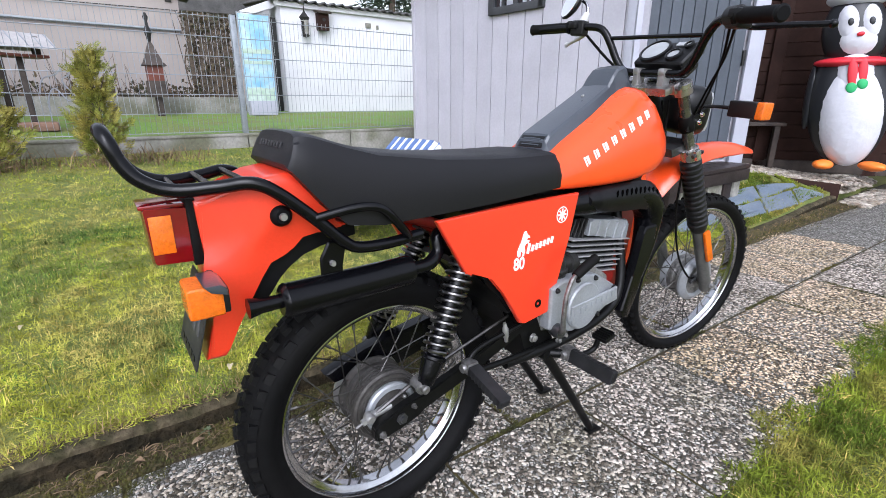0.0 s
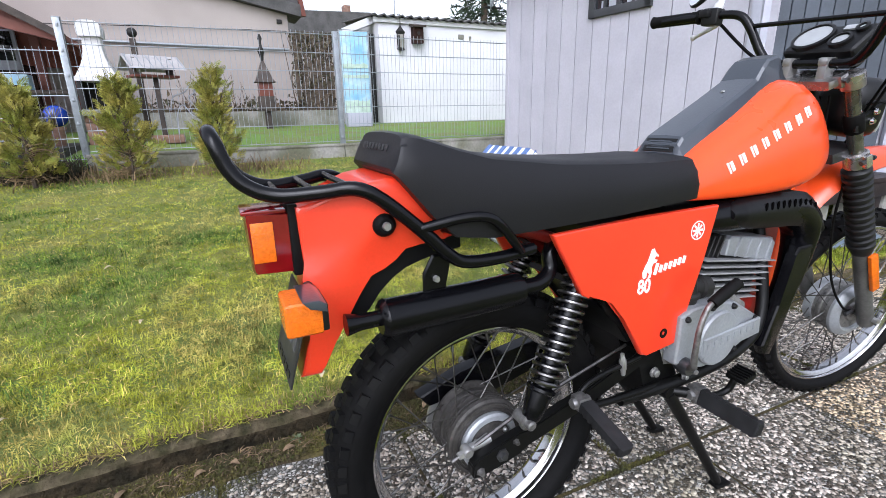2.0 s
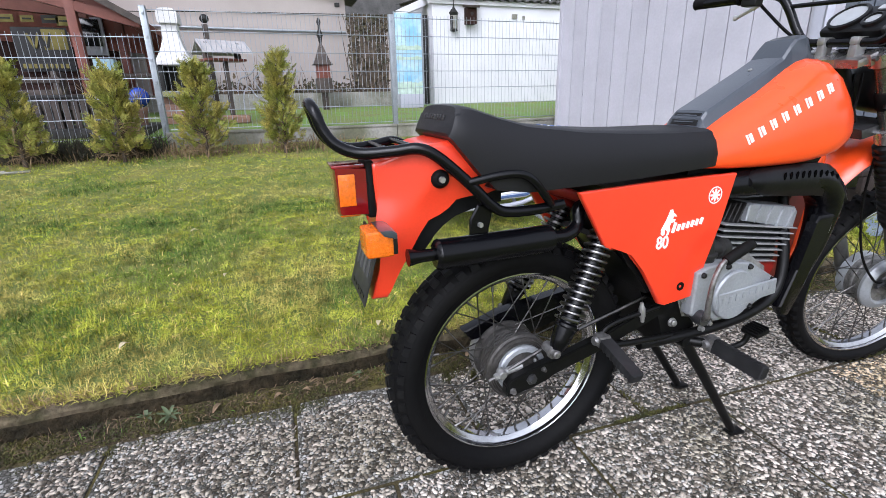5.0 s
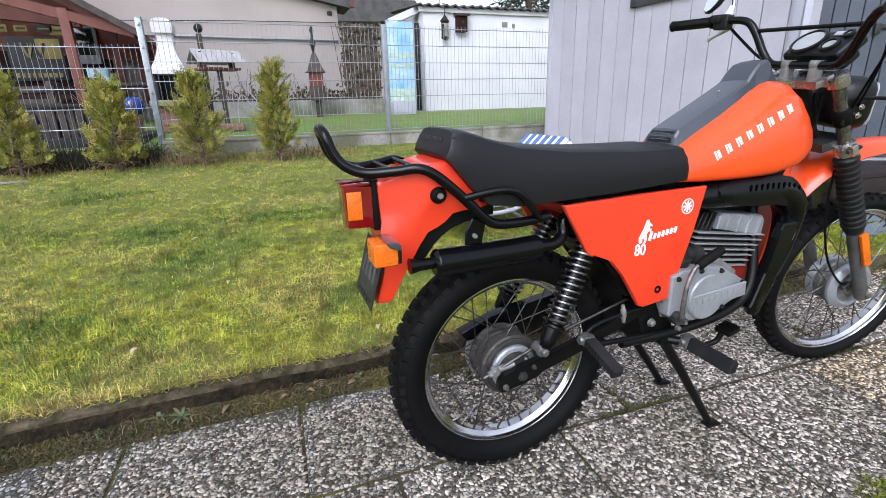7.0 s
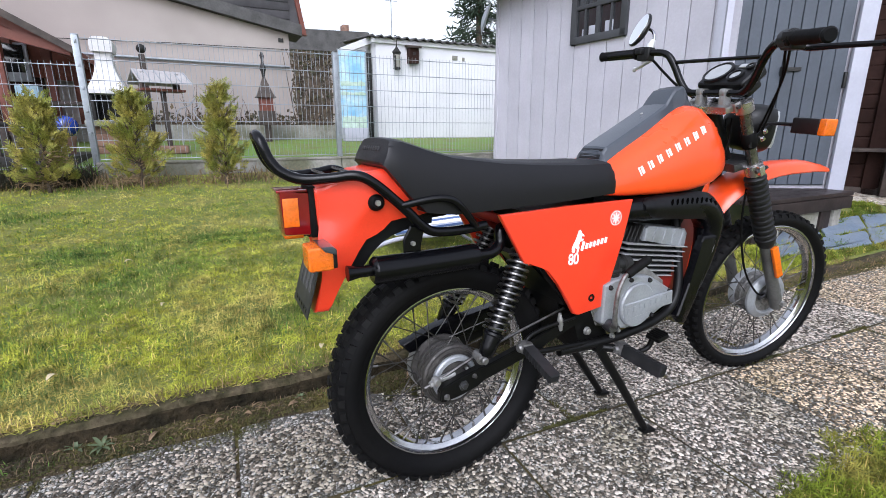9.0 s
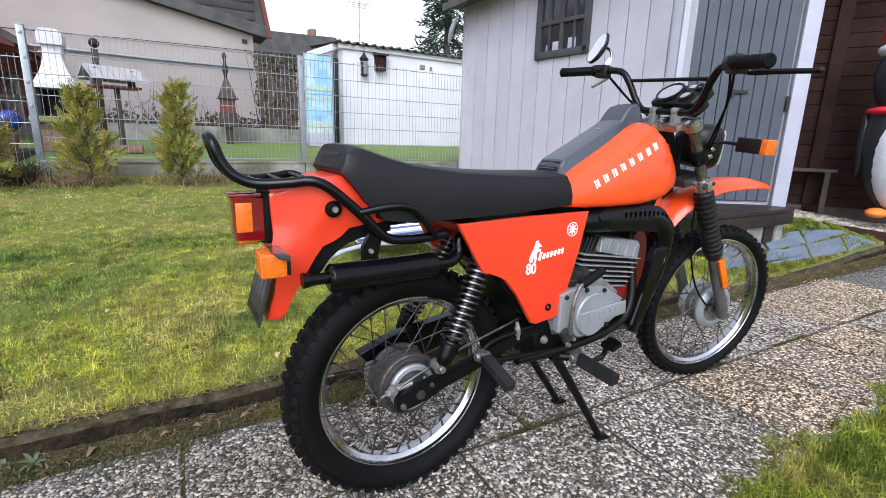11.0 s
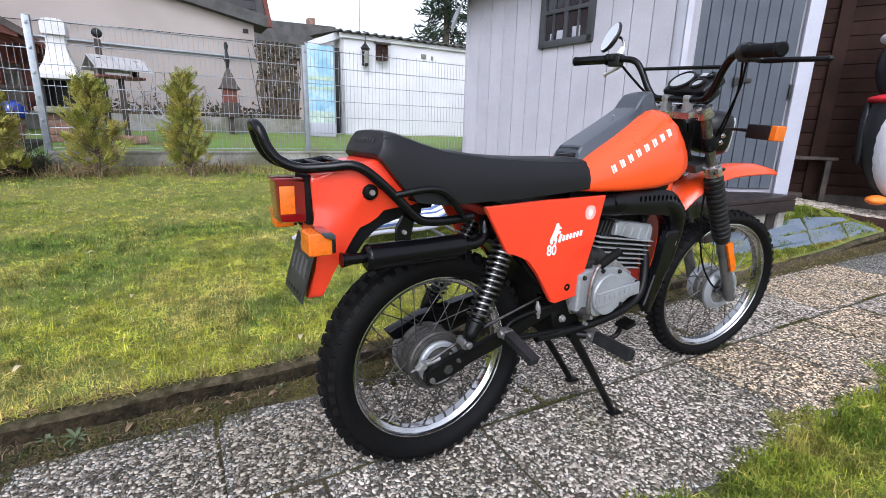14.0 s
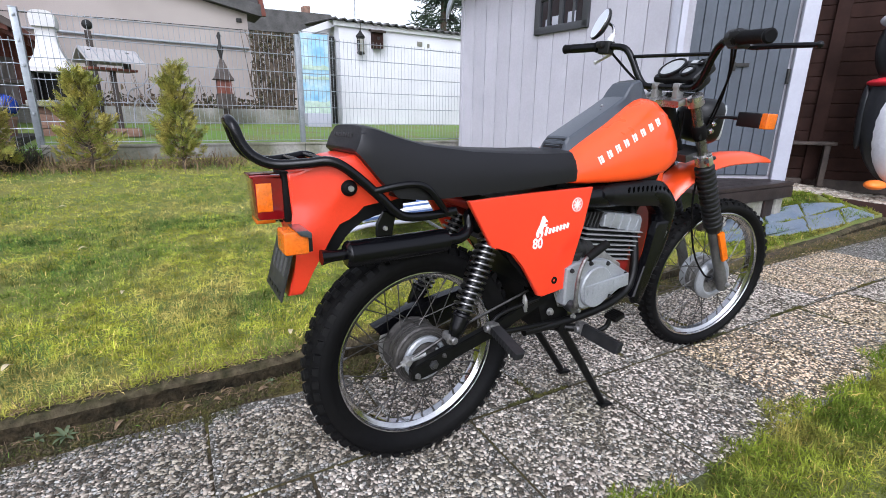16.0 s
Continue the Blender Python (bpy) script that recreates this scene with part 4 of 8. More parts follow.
bm = box(B(), on2(0.51, 0.012, 1.385), (0.15, 0.012, 0.030), 0.002, T2)
box(bm, on2(0.45, 0.020, 1.370), (0.035, 0.03, 0.07), 0.004, T2)
part("door_latch", bm, "metal_dark", door)
part("hinge", box(B(), on2(0.925, 0.006, 1.30), (0.02, 0.02, 0.12), 0.002, T2), "metal_dark", door)
bm = B()
rings(bm, [[on1(-0.35, 0.28, 2.66), on1(LEN1 + 0.10, 0.28, 2.47), on1(LEN1 + 0.10, -1.5, 2.9), on1(-0.35, -1.5, 3.1)], [on1(-0.35, 0.28, 2.74), on1(LEN1 + 0.10, 0.28, 2.55), on1(LEN1 + 0.10, -1.5, 2.98), on1(-0.35, -1.5, 3.18)]])
part("roof", bm, "roof", shed, "dark felt roof edge")
part("rear_wall", box(B(), on1(LEN1 - 0.03, -0.9, (ZB + ZT) / 2), (0.05, 1.7, ZT - ZB), 0, T1), "shed", shed)
part("right_wall", box(B(), on2(1.06, -0.75, (ZB + ZT) / 2), (0.04, 1.4, ZT - ZB), 0, T2), "shed", shed)
dish = thing("satellite_dish", "small pale grey satellite dish at the shed corner", "satellite dish")
bm = lathe(B(), [(0.01, 0.05), (0.10, 0.035), (0.17, 0.008), (0.19, 0.0), (0.19, -0.006), (0.10, 0.02), (0.01, 0.035)], Matrix.Translation(on1(LEN1 + 0.10, 0.10, 2.28)) @ tilt("Z", 60) @ tilt("X", 18), 28)
part("dish", bm, "galv", dish)
part("arm", tube(B(), [on1(LEN1 + 0.10, 0.02, 2.12), on1(LEN1 + 0.16, 0.22, 2.12)], 0.010, 6, 1), "metal_dark", dish)
part("bracket", tube(B(), [on1(LEN1 - 0.02, 0.0, 2.25), on1(LEN1 + 0.10, 0.05, 2.28)], 0.014, 6, 1), "galv", dish)
deck = thing("shed_deck", "dark wet wooden step deck before the shed door", "deck")
for k in range(6):
    part("deck_board", box(B(), (3.46, 0.945 + 0.104 * k, 0.424), (1.30, 0.098, 0.032), 0.005), "deck", deck)
part("deck_fascia", box(B(), (3.46, 0.905, 0.358), (1.27, 0.03, 0.095), 0.004), "deck", deck)
part("deck_fascia", box(B(), (4.085, 1.20, 0.358), (0.03, 0.54, 0.095), 0.004), "deck", deck)
for x in (2.95, 3.80):
    part("deck_leg", box(B(), (x, 0.96, 0.22), (0.14, 0.08, 0.20), 0.006), "deck", deck)
for x, w in ((3.97, 0.11), (3.58, 0.24), (3.12, 0.16)):
    part("deck_block", box(B(), (x, 0.97, 0.22), (w, 0.10, 0.19), 0.01), "conc", deck)
bm = B()
rr = []
for k in range(25):
    u = k / 24
    x, y, z = 4.80 + 0.54 * u, 1.22 - 0.66 * u, 0.278 - 0.092 * u + 0.004 * noise.noise(Vector((u * 9, 3, 1)))
    w = 0.020 + 0.003 * noise.noise(Vector((u * 14, 7, 2)))
    rr.append([(x - 0.77 * w, y - 0.63 * w, z - 0.16), (x + 0.77 * w, y + 0.63 * w, z - 0.16), (x + 0.77 * w, y + 0.63 * w, z), (x - 0.77 * w, y - 0.63 * w, z + 0.002)])
rings(bm, rr)
edging = tagged(finish("gravel_edging", bm, "brown"), "dark weathered timber edging along the gravel strip", "edging", kind="structure")
bm = B()
rr = []
for k in range(13):
    u = k / 12
    x, y, z = 4.82 + 0.54 * u, 1.24 - 0.66 * u, 0.258 - 0.092 * u
    rr.append([(x, y, z - 0.2), (x, y, z), (x + 0.35, y + 0.28, z + 0.012), (x + 1.1, y + 0.75, z + 0.02), (x + 1.1, y + 0.75, z - 0.2)])
rings(bm, rr)
tagged(finish("gravel_bed", bm, "soil"), "raised bed of soil under the pale gravel", "bed", kind="structure")

# brown shed beside it
hut = thing("brown_hut", "dark brown boarded wooden hut", "shed")
H0 = Vector((5.42, 2.00, 0))
HD = Vector((0.46, -0.89, 0)).normalized()
HN = Vector((HD.y, -HD.x, 0))
HA = math.degrees(math.atan2(HD.y, HD.x))
HT = tilt("Z", HA)


def onh(d, out, z):
    return H0 + HD * d + HN * out + Vector((0, 0, z))


part("wall_core", box(B(), onh(1.8, -0.04, 1.45), (3.9, 0.04, 2.5), 0, HT), "brown", hut)
for k in range(17):
    part("board", box(B(), onh(1.8, 0.0, 0.36 + 0.14 * k), (3.9, 0.024, 0.134), 0.004, HT @ tilt("X", 4), 1), "brown", hut)
for d in (0.62, 1.62, 2.6):
    part("upright", box(B(), onh(d, 0.035, 1.45), (0.12, 0.05, 2.5), 0.006, HT), "brown", hut)
part("base_beam", box(B(), onh(1.8, 0.02, 0.27), (3.9, 0.08, 0.12), 0.008, HT), "darkwood", hut)
part("roof_board", box(B(), onh(1.8, 0.1, 2.72), (4.1, 0.5, 0.06), 0.008, HT), "brown", hut)
stool = thing("wooden_bench", "small dark wooden bench against the hut", "bench")
part("seat", box(B(), onh(0.42, 0.16, 0.72), (0.74, 0.20, 0.035), 0.005, HT), "darkwood", stool)
for d in (0.12, 0.72):
    part("leg", box(B(), onh(d, 0.16, 0.49), (0.05, 0.16, 0.44), 0.005, HT), "darkwood", stool)

# ---- the motorcycle: x ahead, y to its left, rear axle over the origin ----
bike = thing("motorcycle", "orange-red light motorcycle with black seat standing on the slab path", "motorcycle")
RW, RR, RRIM = Vector((0.002, 0, 0.307)), 0.306, 0.2315
FW, FR, FRIM = Vector((1.323, 0, 0.316)), 0.316, 0.266
RAKE = radians(27.5)
P0 = Vector((1.283, 0, 0.316))
STEER = Matrix.Translation(P0) @ Matrix.Rotation(radians(-10.4), 4, Vector((-math.sin(RAKE), 0, math.cos(RAKE)))) @ Matrix.Translation(-P0)


def front(name, bm, material, parent, label="", smooth=35.0):
    """A part that turns with the steering."""
    return part(name, move(bm, STEER), material, parent, label, smooth)


def tyre(bm, c, R, rim, w, knob):
    prof = []
    h = R - knob * 0.72 - rim
    for a in np.linspace(-2.5, 2.5, 15):
        ca, sa = math.cos(a), math.sin(a)
        prof.append((rim + h * 0.5 + h * 0.5 * max(ca, -0.95) ** 1, w * 0.5 * (abs(sa) ** 0.8) * (1 if sa > 0 else -1)))
    prof += [(rim - 0.002, w * 0.30), (rim - 0.002, -w * 0.30)]
    return lathe(bm, prof, Matrix.Translation(c), 96, cap=False, closed=True)


def knobs(bm, c, R, knob, count, rows, kw, kl):
    for i in range(count):
        for row, (off, ang, dz) in enumerate(rows):
            a = 2 * math.pi * (i + (0.5 if row % 2 else 0)) / count
            rad = R - knob * 0.5 - dz
            m = Matrix.Translation(c) @ Matrix.Rotation(-a, 4, "Y") @ Matrix.Translation((rad, off, 0)) @ Matrix.Rotation(ang, 4, "Z")
            k = bmesh.ops.create_cube(bm, size=1, matrix=m @ Matrix.Diagonal((knob + 0.005, kw, kl, 1)))
            for v in k["verts"]:
                q = m.inverted() @ v.co
                if q.x > 0:
                    v.co = m @ Vector((q.x, q.y * 0.82, q.z * 0.80))
    return bm


def rim_mesh(bm, c, r, w):
    out = [(r, -w), (r + 0.003, -w + 0.002), (r - 0.003, -w + 0.005), (r - 0.004, -w * 0.68), (r - 0.016, -w * 0.50), (r - 0.017, -w * 0.2)]
    well = [(r - 0.0055, -w), (r - 0.0075, -w + 0.003), (r - 0.0088, -w * 0.66), (r - 0.0110, -w * 0.60), (r - 0.0195, -w * 0.46), (r - 0.0210, -w * 0.38), (r - 0.0205, -w * 0.12)]
    prof = out + [(a, -y) for a, y in out[::-1]] + [(a, -y) for a, y in well] + well[::-1]
    return lathe(bm, prof, Matrix.Translation(c), 72, cap=False, closed=True)


def spokes(wheel, c, r, hub_r, hub_y, put):
    for i in range(36):
        a = 2 * math.pi * (i + 0.5) / 36
        side = 1 if i % 2 else -1
        lean = (1 if (i // 2) % 2 else -1) * 0.62
        p = c + Vector((hub_r * math.cos(a + lean), side * hub_y, hub_r * math.sin(a + lean)))
        q = c + Vector(((r - 0.0195) * math.cos(a), side * 0.004, (r - 0.0195) * math.sin(a)))
        n = q + (p - q).normalized() * 0.018
        bm = tube(B(), [p, q], 0.00155, 5, 1)
        tube(bm, [q, n], 0.0030, 6, 1)
        put("spoke", bm, "spoke", wheel)


# rear wheel
rear_wheel = part("rear_wheel", lathe(B(), [(0.016, -0.060), (0.050, -0.052), (0.058, -0.046), (0.062, -0.046), (0.0635, -0.049), (0.0665, -0.049), (0.068, -0.044), (0.071, -0.043), (0.0725, -0.046), (0.076, -0.045), (0.077, -0.040), (0.082, -0.037), (0.083, -0.030), (0.074, -0.028), (0.074, -0.024), (0.080, -0.022), (0.080, -0.018),
                  (0.073, -0.016), (0.073, -0.011), (0.079, -0.009), (0.079, -0.005), (0.072, -0.003), (0.072, 0.004), (0.078, 0.006), (0.078, 0.010), (0.070, 0.013), (0.070, 0.03), (0.082, 0.034), (0.082, 0.040), (0.05, 0.048), (0.016, 0.055)],
                  Matrix.Translation(RW), 40), "hub", bike, "dark weathered cast drum hub")
part("tyre", tyre(B(), RW, RR, RRIM, 0.098, 0.009), "rubber", rear_wheel, "black knobbly off-road tyre")
tagged(part("tread", knobs(B(), RW, RR, 0.010, 54, [(-0.036, 0.25, 0.0140), (-0.0125, 0, 0.001), (0.013, 0, 0.001), (0.036, -0.25, 0.0140)], 0.020, 0.0215), "tread", rear_wheel), kind="stuff")
part("rim", rim_mesh(B(), RW, RRIM, 0.029), "chrome", rear_wheel, "polished rim")
part("brake_plate", lathe(B(), [(0.061, -0.046), (0.061, -0.054), (0.057, -0.058), (0.048, -0.059), (0.046, -0.055), (0.046, -0.046)], Matrix.Translation(RW), 40, cap=False, closed=True), "alu", rear_wheel, "bright brake plate ring")
part("plate_centre", lathe(B(), [(0.046, -0.048), (0.044, -0.056), (0.030, -0.060), (0.026, -0.066), (0.012, -0.068)], Matrix.Translation(RW), 30), "hub", rear_wheel, "worn metal plate centre")
for k in range(3):
    a = 0.6 + 2.1 * k
    part("plate_screw", rod(B(), RW + Vector((0.037 * math.cos(a), -0.056, 0.037 * math.sin(a))), RW + Vector((0.037 * math.cos(a), -0.064, 0.037 * math.sin(a))), [(0, 0.005), (0.7, 0.005), (1, 0.003)], 8), "steel", rear_wheel)
spokes(rear_wheel, RW, RRIM, 0.077, 0.030, part)
bm = tube(B(), [(-0.012, -0.070, 0.330), (-0.036, -0.074, 0.329), (-0.062, -0.076, 0.327)], [0.011, 0.008, 0.008], 8, 2)
rod(bm, (-0.063, -0.090, 0.327), (-0.063, -0.066, 0.327), [(0, 0.008), (0.2, 0.011), (0.8, 0.011), (1, 0.008)], 10)
part("brake_lever", bm, "steel", bike)
part("adjuster_nut", rod(B(), (-0.082, -0.080, 0.322), (-0.066, -0.080, 0.326), [(0, 0.006), (0.1, 0.008), (0.9, 0.008), (1, 0.006)], 6), "steel", bike)
part("brake_rod", tube(B(), [(-0.095, -0.080, 0.316), (-0.043, -0.078, 0.333), (0.057, -0.074, 0.370), (0.13, -0.072, 0.392), (0.328, -0.070, 0.444)], 0.0040, 6, 1), "spoke", bike)
for x, z, r in ((-0.046, 0.292, 0.0065), (0.030, 0.330, 0.005)):
    part("adjuster_bolt", rod(B(), (x, -0.099, z), (x, -0.110, z), [(0, r * 1.3), (0.3, r * 1.3), (0.3, r), (1, r * 0.8)], 6), "zinc_dull", bike)
part("axle_nut", rod(B(), (0, -0.112, 0.312), (0, -0.066, 0.310), [(0, 0.007), (0.15, 0.007), (0.15, 0.013), (0.5, 0.013), (0.5, 0.018), (0.66, 0.018), (0.66, 0.010), (1, 0.010)], 6), "steel_dark", bike)

# swing arm, chain side and springs
for s, nm in ((-1, "swing_arm"), (1, "swing_arm")):
    bm = B()
    rr = []
    for x, z, hh, y in ((-0.062, 0.294, 0.012, 0.090), (-0.052, 0.297, 0.021, 0.090), (0.0, 0.310, 0.025, 0.090), (0.045, 0.322, 0.024, 0.090), (0.06, 0.327, 0.019, 0.090), (0.18, 0.358, 0.019, 0.088), (0.31, 0.402, 0.020, 0.084), (0.43, 0.446, 0.024, 0.080)):
        rr.append([(x, s * (y - 0.011), z - hh), (x, s * (y + 0.011), z - hh), (x, s * (y + 0.011), z + hh), (x, s * (y - 0.011), z + hh)])
    rings(bm, rr)
    bmesh.ops.bevel(bm, geom=bm.edges[:], offset=0.003, segments=2, affect="EDGES")
    part(nm, bm, "black_frame", bike)
bm = prism(B(), [(-0.101, 0.372), (-0.005, 0.404), (0.171, 0.432), (0.30, 0.445), (0.42, 0.470), (0.44, 0.43), (0.30, 0.40), (0.172, 0.373), (0.0, 0.354), (-0.078, 0.343)], 0.055, 0.085, 0.006)
part("chain_guard", bm, "black_paint", bike)
part("sprocket", lathe(B(), [(0.02, 0.055), (0.085, 0.058), (0.085, 0.063), (0.02, 0.066)], Matrix.Translation(RW), 40), "steel", bike)
for s in (-1, 1):
    a, b = Vector((0.046, s * 0.120, 0.382)), Vector((0.206, s * 0.078, 0.690))
    d = (b - a).normalized()
    shock = part("shock_absorber", rod(B(), a, b, [(0, 0.010), (0.02, 0.017), (0.08, 0.021), (0.16, 0.024), (0.17, 0.0275), (0.185, 0.0275), (0.195, 0.0185), (0.90, 0.0175), (0.91, 0.026), (0.96, 0.024), (1, 0.010)], 18), "black_paint", bike)
    lo, hi = a + d * 0.068, a + d * 0.322
    u = d.orthogonal().normalized()
    w = d.cross(u)
    pts = [lo + (hi - lo) * (k / 180) + (u * math.cos(k / 180 * 2 * math.pi * 16.5) + w * math.sin(k / 180 * 2 * math.pi * 16.5)) * 0.0278 for k in range(181)]
    part("coil_spring", tube(B(), pts, 0.0039, 7, 1), "coil", shock, "dull chromed coil spring")
    bm = rod(B(), a + Vector((-0.006, -s * 0.030, 0)), a + Vector((-0.006, s * 0.018, 0)), [(0, 0.012), (0.55, 0.012), (0.55, 0.0155), (0.70, 0.0155), (0.70, 0.0095), (0.95, 0.0095), (1, 0.006)], 14)
    part("shock_bolt", bm, "zinc_dull", shock)

# frame
bm = tube(B(), [(0.955, 0, 0.930), (0.942, 0, 0.76), (0.935, 0, 0.60), (0.922, 0, 0.511), (0.907, 0, 0.427), (0.880, 0, 0.355), (0.80, 0, 0.325)], 0.021, 12)
part("down_tube", bm, "orange", bike, "orange-red frame tube")
bm = tube(B(), [(0.96, 0, 0.92), (0.72, 0, 0.80), (0.45, 0, 0.775), (0.2, 0, 0.775), (-0.02, 0, 0.770)], 0.019, 10)
part("backbone_tube", bm, "orange", bike)
part("frame_gusset", prism(B(), [(0.42, 0.715), (0.86, 0.700), (0.915, 0.800), (0.87, 0.860), (0.60, 0.800), (0.44, 0.775)], -0.050, 0.050, 0.008), "black_matt", bike)
for s in (-1, 1):
    # these tubes carry the shade under the seat in their red
    part("rear_frame_tube", tube(B(), [(0.38, s * 0.06, 0.42), (0.27, s * 0.06, 0.56), (0.15, s * 0.06, 0.690), (-0.03, s * 0.060, 0.752), (-0.16, s * 0.055, 0.785)], 0.0115, 8), "frame_red", bike)
    part("cradle_tube", tube(B(), [(0.30, s * 0.092, 0.330), (0.444, s * 0.102, 0.335), (0.557, s * 0.110, 0.348), (0.653, s * 0.110, 0.367), (0.719, s * 0.108, 0.403), (0.750, s * 0.095, 0.473), (0.760, s * 0.07, 0.572), (0.775, s * 0.04, 0.66)], 0.0135, 10), "black_frame", bike)
bm = prism(B(), [(0.328, 0.445), (0.40, 0.47), (0.444, 0.43), (0.475, 0.345), (0.440, 0.305), (0.375, 0.312), (0.36, 0.37)], -0.092, 0.092, 0.006)
part("pivot_plate", bm, "black_frame", bike)
for x, y, z, r in ((0.417, -0.100, 0.438, 0.0095), (0.387, -0.100, 0.378, 0.0085), (0.470, -0.112, 0.352, 0.006)):
    part("frame_bolt", rod(B(), (x, y, z), (x, y - 0.011, z), [(0, r * 1.4), (0.25, r * 1.4), (0.25, r), (0.9, r), (1, r * 0.8)], 12), "steel", bike)

# engine
ox = [(0.415, 0.505), (0.50, 0.530), (0.600, 0.535), (0.685, 0.480), (0.694, 0.405), (0.640, 0.372), (0.533, 0.358), (0.425, 0.382), (0.40, 0.44)]
engine = part("engine", prism(B(), ox, -0.098, 0.105, 0.012, 3), "alu_rough", bike, "grey cast aluminium engine case")
cov = [(0.412, 0.512), (0.446, 0.524), (0.523, 0.527), (0.590, 0.513), (0.676, 0.463), (0.683, 0.428), (0.596, 0.388), (0.505, 0.372), (0.430, 0.390), (0.410, 0.405)]
part("clutch_cover", prism(B(), cov, -0.096, -0.132, 0.010, 3), "alu", engine)
bm = lathe(B(), [(0.064, -0.128), (0.064, -0.138), (0.060, -0.142), (0.02, -0.143)], Matrix.Translation((0.532, 0, 0.441)), 40)
part("clutch_dome", bm, "alu", engine)
bm = prism(B(), [(0.476, 0.452), (0.664, 0.466), (0.668, 0.426), (0.482, 0.405)], -0.138, -0.1455, 0.002, 1)
part("name_strip", bm, "alu", engine)
for k in range(8):
    x = 0.492 + 0.0215 * k
    part("raised_bar", box(B(), (x, -0.1460, 0.432 + 0.0028 * k), (0.010, 0.0022, 0.017), 0.0008), "alu", engine)
for x, z in ((0.430, 0.505), (0.505, 0.516), (0.578, 0.506), (0.663, 0.460), (0.672, 0.428), (0.60, 0.398), (0.440, 0.402)):
    part("cover_screw", rod(B(), (x, -0.130, z), (x, -0.139, z), [(0, 0.0075), (0.6, 0.007), (1, 0.004)], 8), "plastic", engine)
cyl = Matrix.Translation((0.626, 0, 0.500)) @ tilt("Y", 8.3)
bm = move(box(B(), (0.008, 0, 0.045), (0.205, 0.150, 0.13), 0.015), cyl)
cylinder = part("cylinder", bm, "black_matt", engine)
for k in range(7):
    x1 = 0.099 + 0.0058 * k
    bm = box(B(), ((x1 - 0.125) / 2, 0, 0.001 + 0.0152 * k), (x1 + 0.125, 0.186 + 0.002 * k, 0.0034), 0.0012, seg=1)
    part("cooling_fin", move(bm, cyl), "fin", cylinder)
part("crankcase_front", box(B(), (0.715, 0, 0.490), (0.110, 0.120, 0.20), 0.02), "black_matt", engine)
for s in (-1, 1):
    part("engine_mount", prism(B(), [(0.668, 0.492), (0.742, 0.486), (0.738, 0.452), (0.715, 0.428), (0.684, 0.440)], s * 0.072, s * 0.080, 0.002, 1), "frame_red", bike, "frame lug in the shaded frame red")
bm = prism(B(), [(-0.046, 0.101), (-0.020, 0.101), (0.133, 0.086), (0.133, 0.134), (0.118, 0.147), (-0.036, 0.147), (-0.048, 0.138)], -0.088, 0.088, 0.007, 3)
part("coil_bracket", prism(B(), [(0.50, 0.615), (0.80, 0.600), (0.850, 0.655), (0.865, 0.720), (0.48, 0.720)], -0.028, 0.028, 0.004), "black_matt", bike)
# added plate that fills the gap before the cylinder, shade in its red
part("frame_plate", prism(B(), [(0.800, 0.640), (0.935, 0.640), (0.925, 0.520), (0.906, 0.430), (0.870, 0.350), (0.760, 0.345), (0.775, 0.500)], -0.012, 0.012, 0.003), "frame_red", bike, "added plate in the shaded frame red before the cylinder")
head = part("cylinder_head", move(bm, cyl), "alu", engine, "bright cast cylinder head")
for k in range(4):
    bm = box(B(), (-0.012 + 0.040 * k, 0, 0.1225 - 0.003 * k), (0.006, 0.184, 0.046 + 0.003 * k), 0.003, tilt("Y", 10))
    part("head_rib", move(bm, cyl), "alu", engine)
part("port_block", move(box(B(), (-0.078, 0, 0.115), (0.066, 0.120, 0.050), 0.006), cyl), "black_matt", engine)
for k in range(5):
    part("port_fin", move(box(B(), (-0.056 - 0.0125 * k, 0, 0.119), (0.0034, 0.160 - 0.006 * k, 0.056 - 0.003 * k), 0.0012, tilt("Y", 14), 1), cyl), "metal_dark", engine)
bm = rod(B(), (0.470, -0.092, 0.505), (0.462, -0.092, 0.590), [(0, 0.012), (0.05, 0.022), (0.35, 0.025), (0.38, 0.030), (0.46, 0.030), (0.5, 0.024), (0.9, 0.022), (1, 0.015)], 18)
rod(bm, (0.430, -0.092, 0.556), (0.530, -0.088, 0.548), [(0, 0.024), (0.3, 0.022), (0.75, 0.020), (0.78, 0.027), (1, 0.027)], 16)
part("carburettor", bm, "metal_dark", engine, "dark grimy carburettor")
bm = tube(B(), [(0.64, 0.0, 0.66), (0.64, -0.01, 0.70), (0.60, -0.02, 0.73)], [0.012, 0.010, 0.005], 8)
part("spark_plug_cap", bm, "rubber", engine)

# kick starter, pegs, pedals and stand
bm = tube(B(), [(0.436, -0.128, 0.398), (0.428, -0.158, 0.408), (0.420, -0.165, 0.445), (0.424, -0.165, 0.500), (0.440, -0.165, 0.540), (0.460, -0.165, 0.553)], [0.009, 0.008, 0.0062, 0.0058, 0.0058, 0.0058], 10)
kick = part("kick_starter", bm, "zinc_dull", bike)
bm = rod(B(), (0.436, -0.150, 0.398), (0.436, -0.118, 0.398), [(0, 0.010), (0, 0.017), (0.5, 0.019), (1, 0.015)], 14)
box(bm, (0.452, -0.136, 0.388), (0.030, 0.018, 0.020), 0.004, tilt("Y", 25))
part("kick_boss", bm, "steel_dark", kick)
part("boss_bolt", rod(B(), (0.456, -0.152, 0.384), (0.456, -0.136, 0.384), [(0, 0.005), (0.4, 0.0055), (0.4, 0.007), (1, 0.007)], 6), "steel", kick)
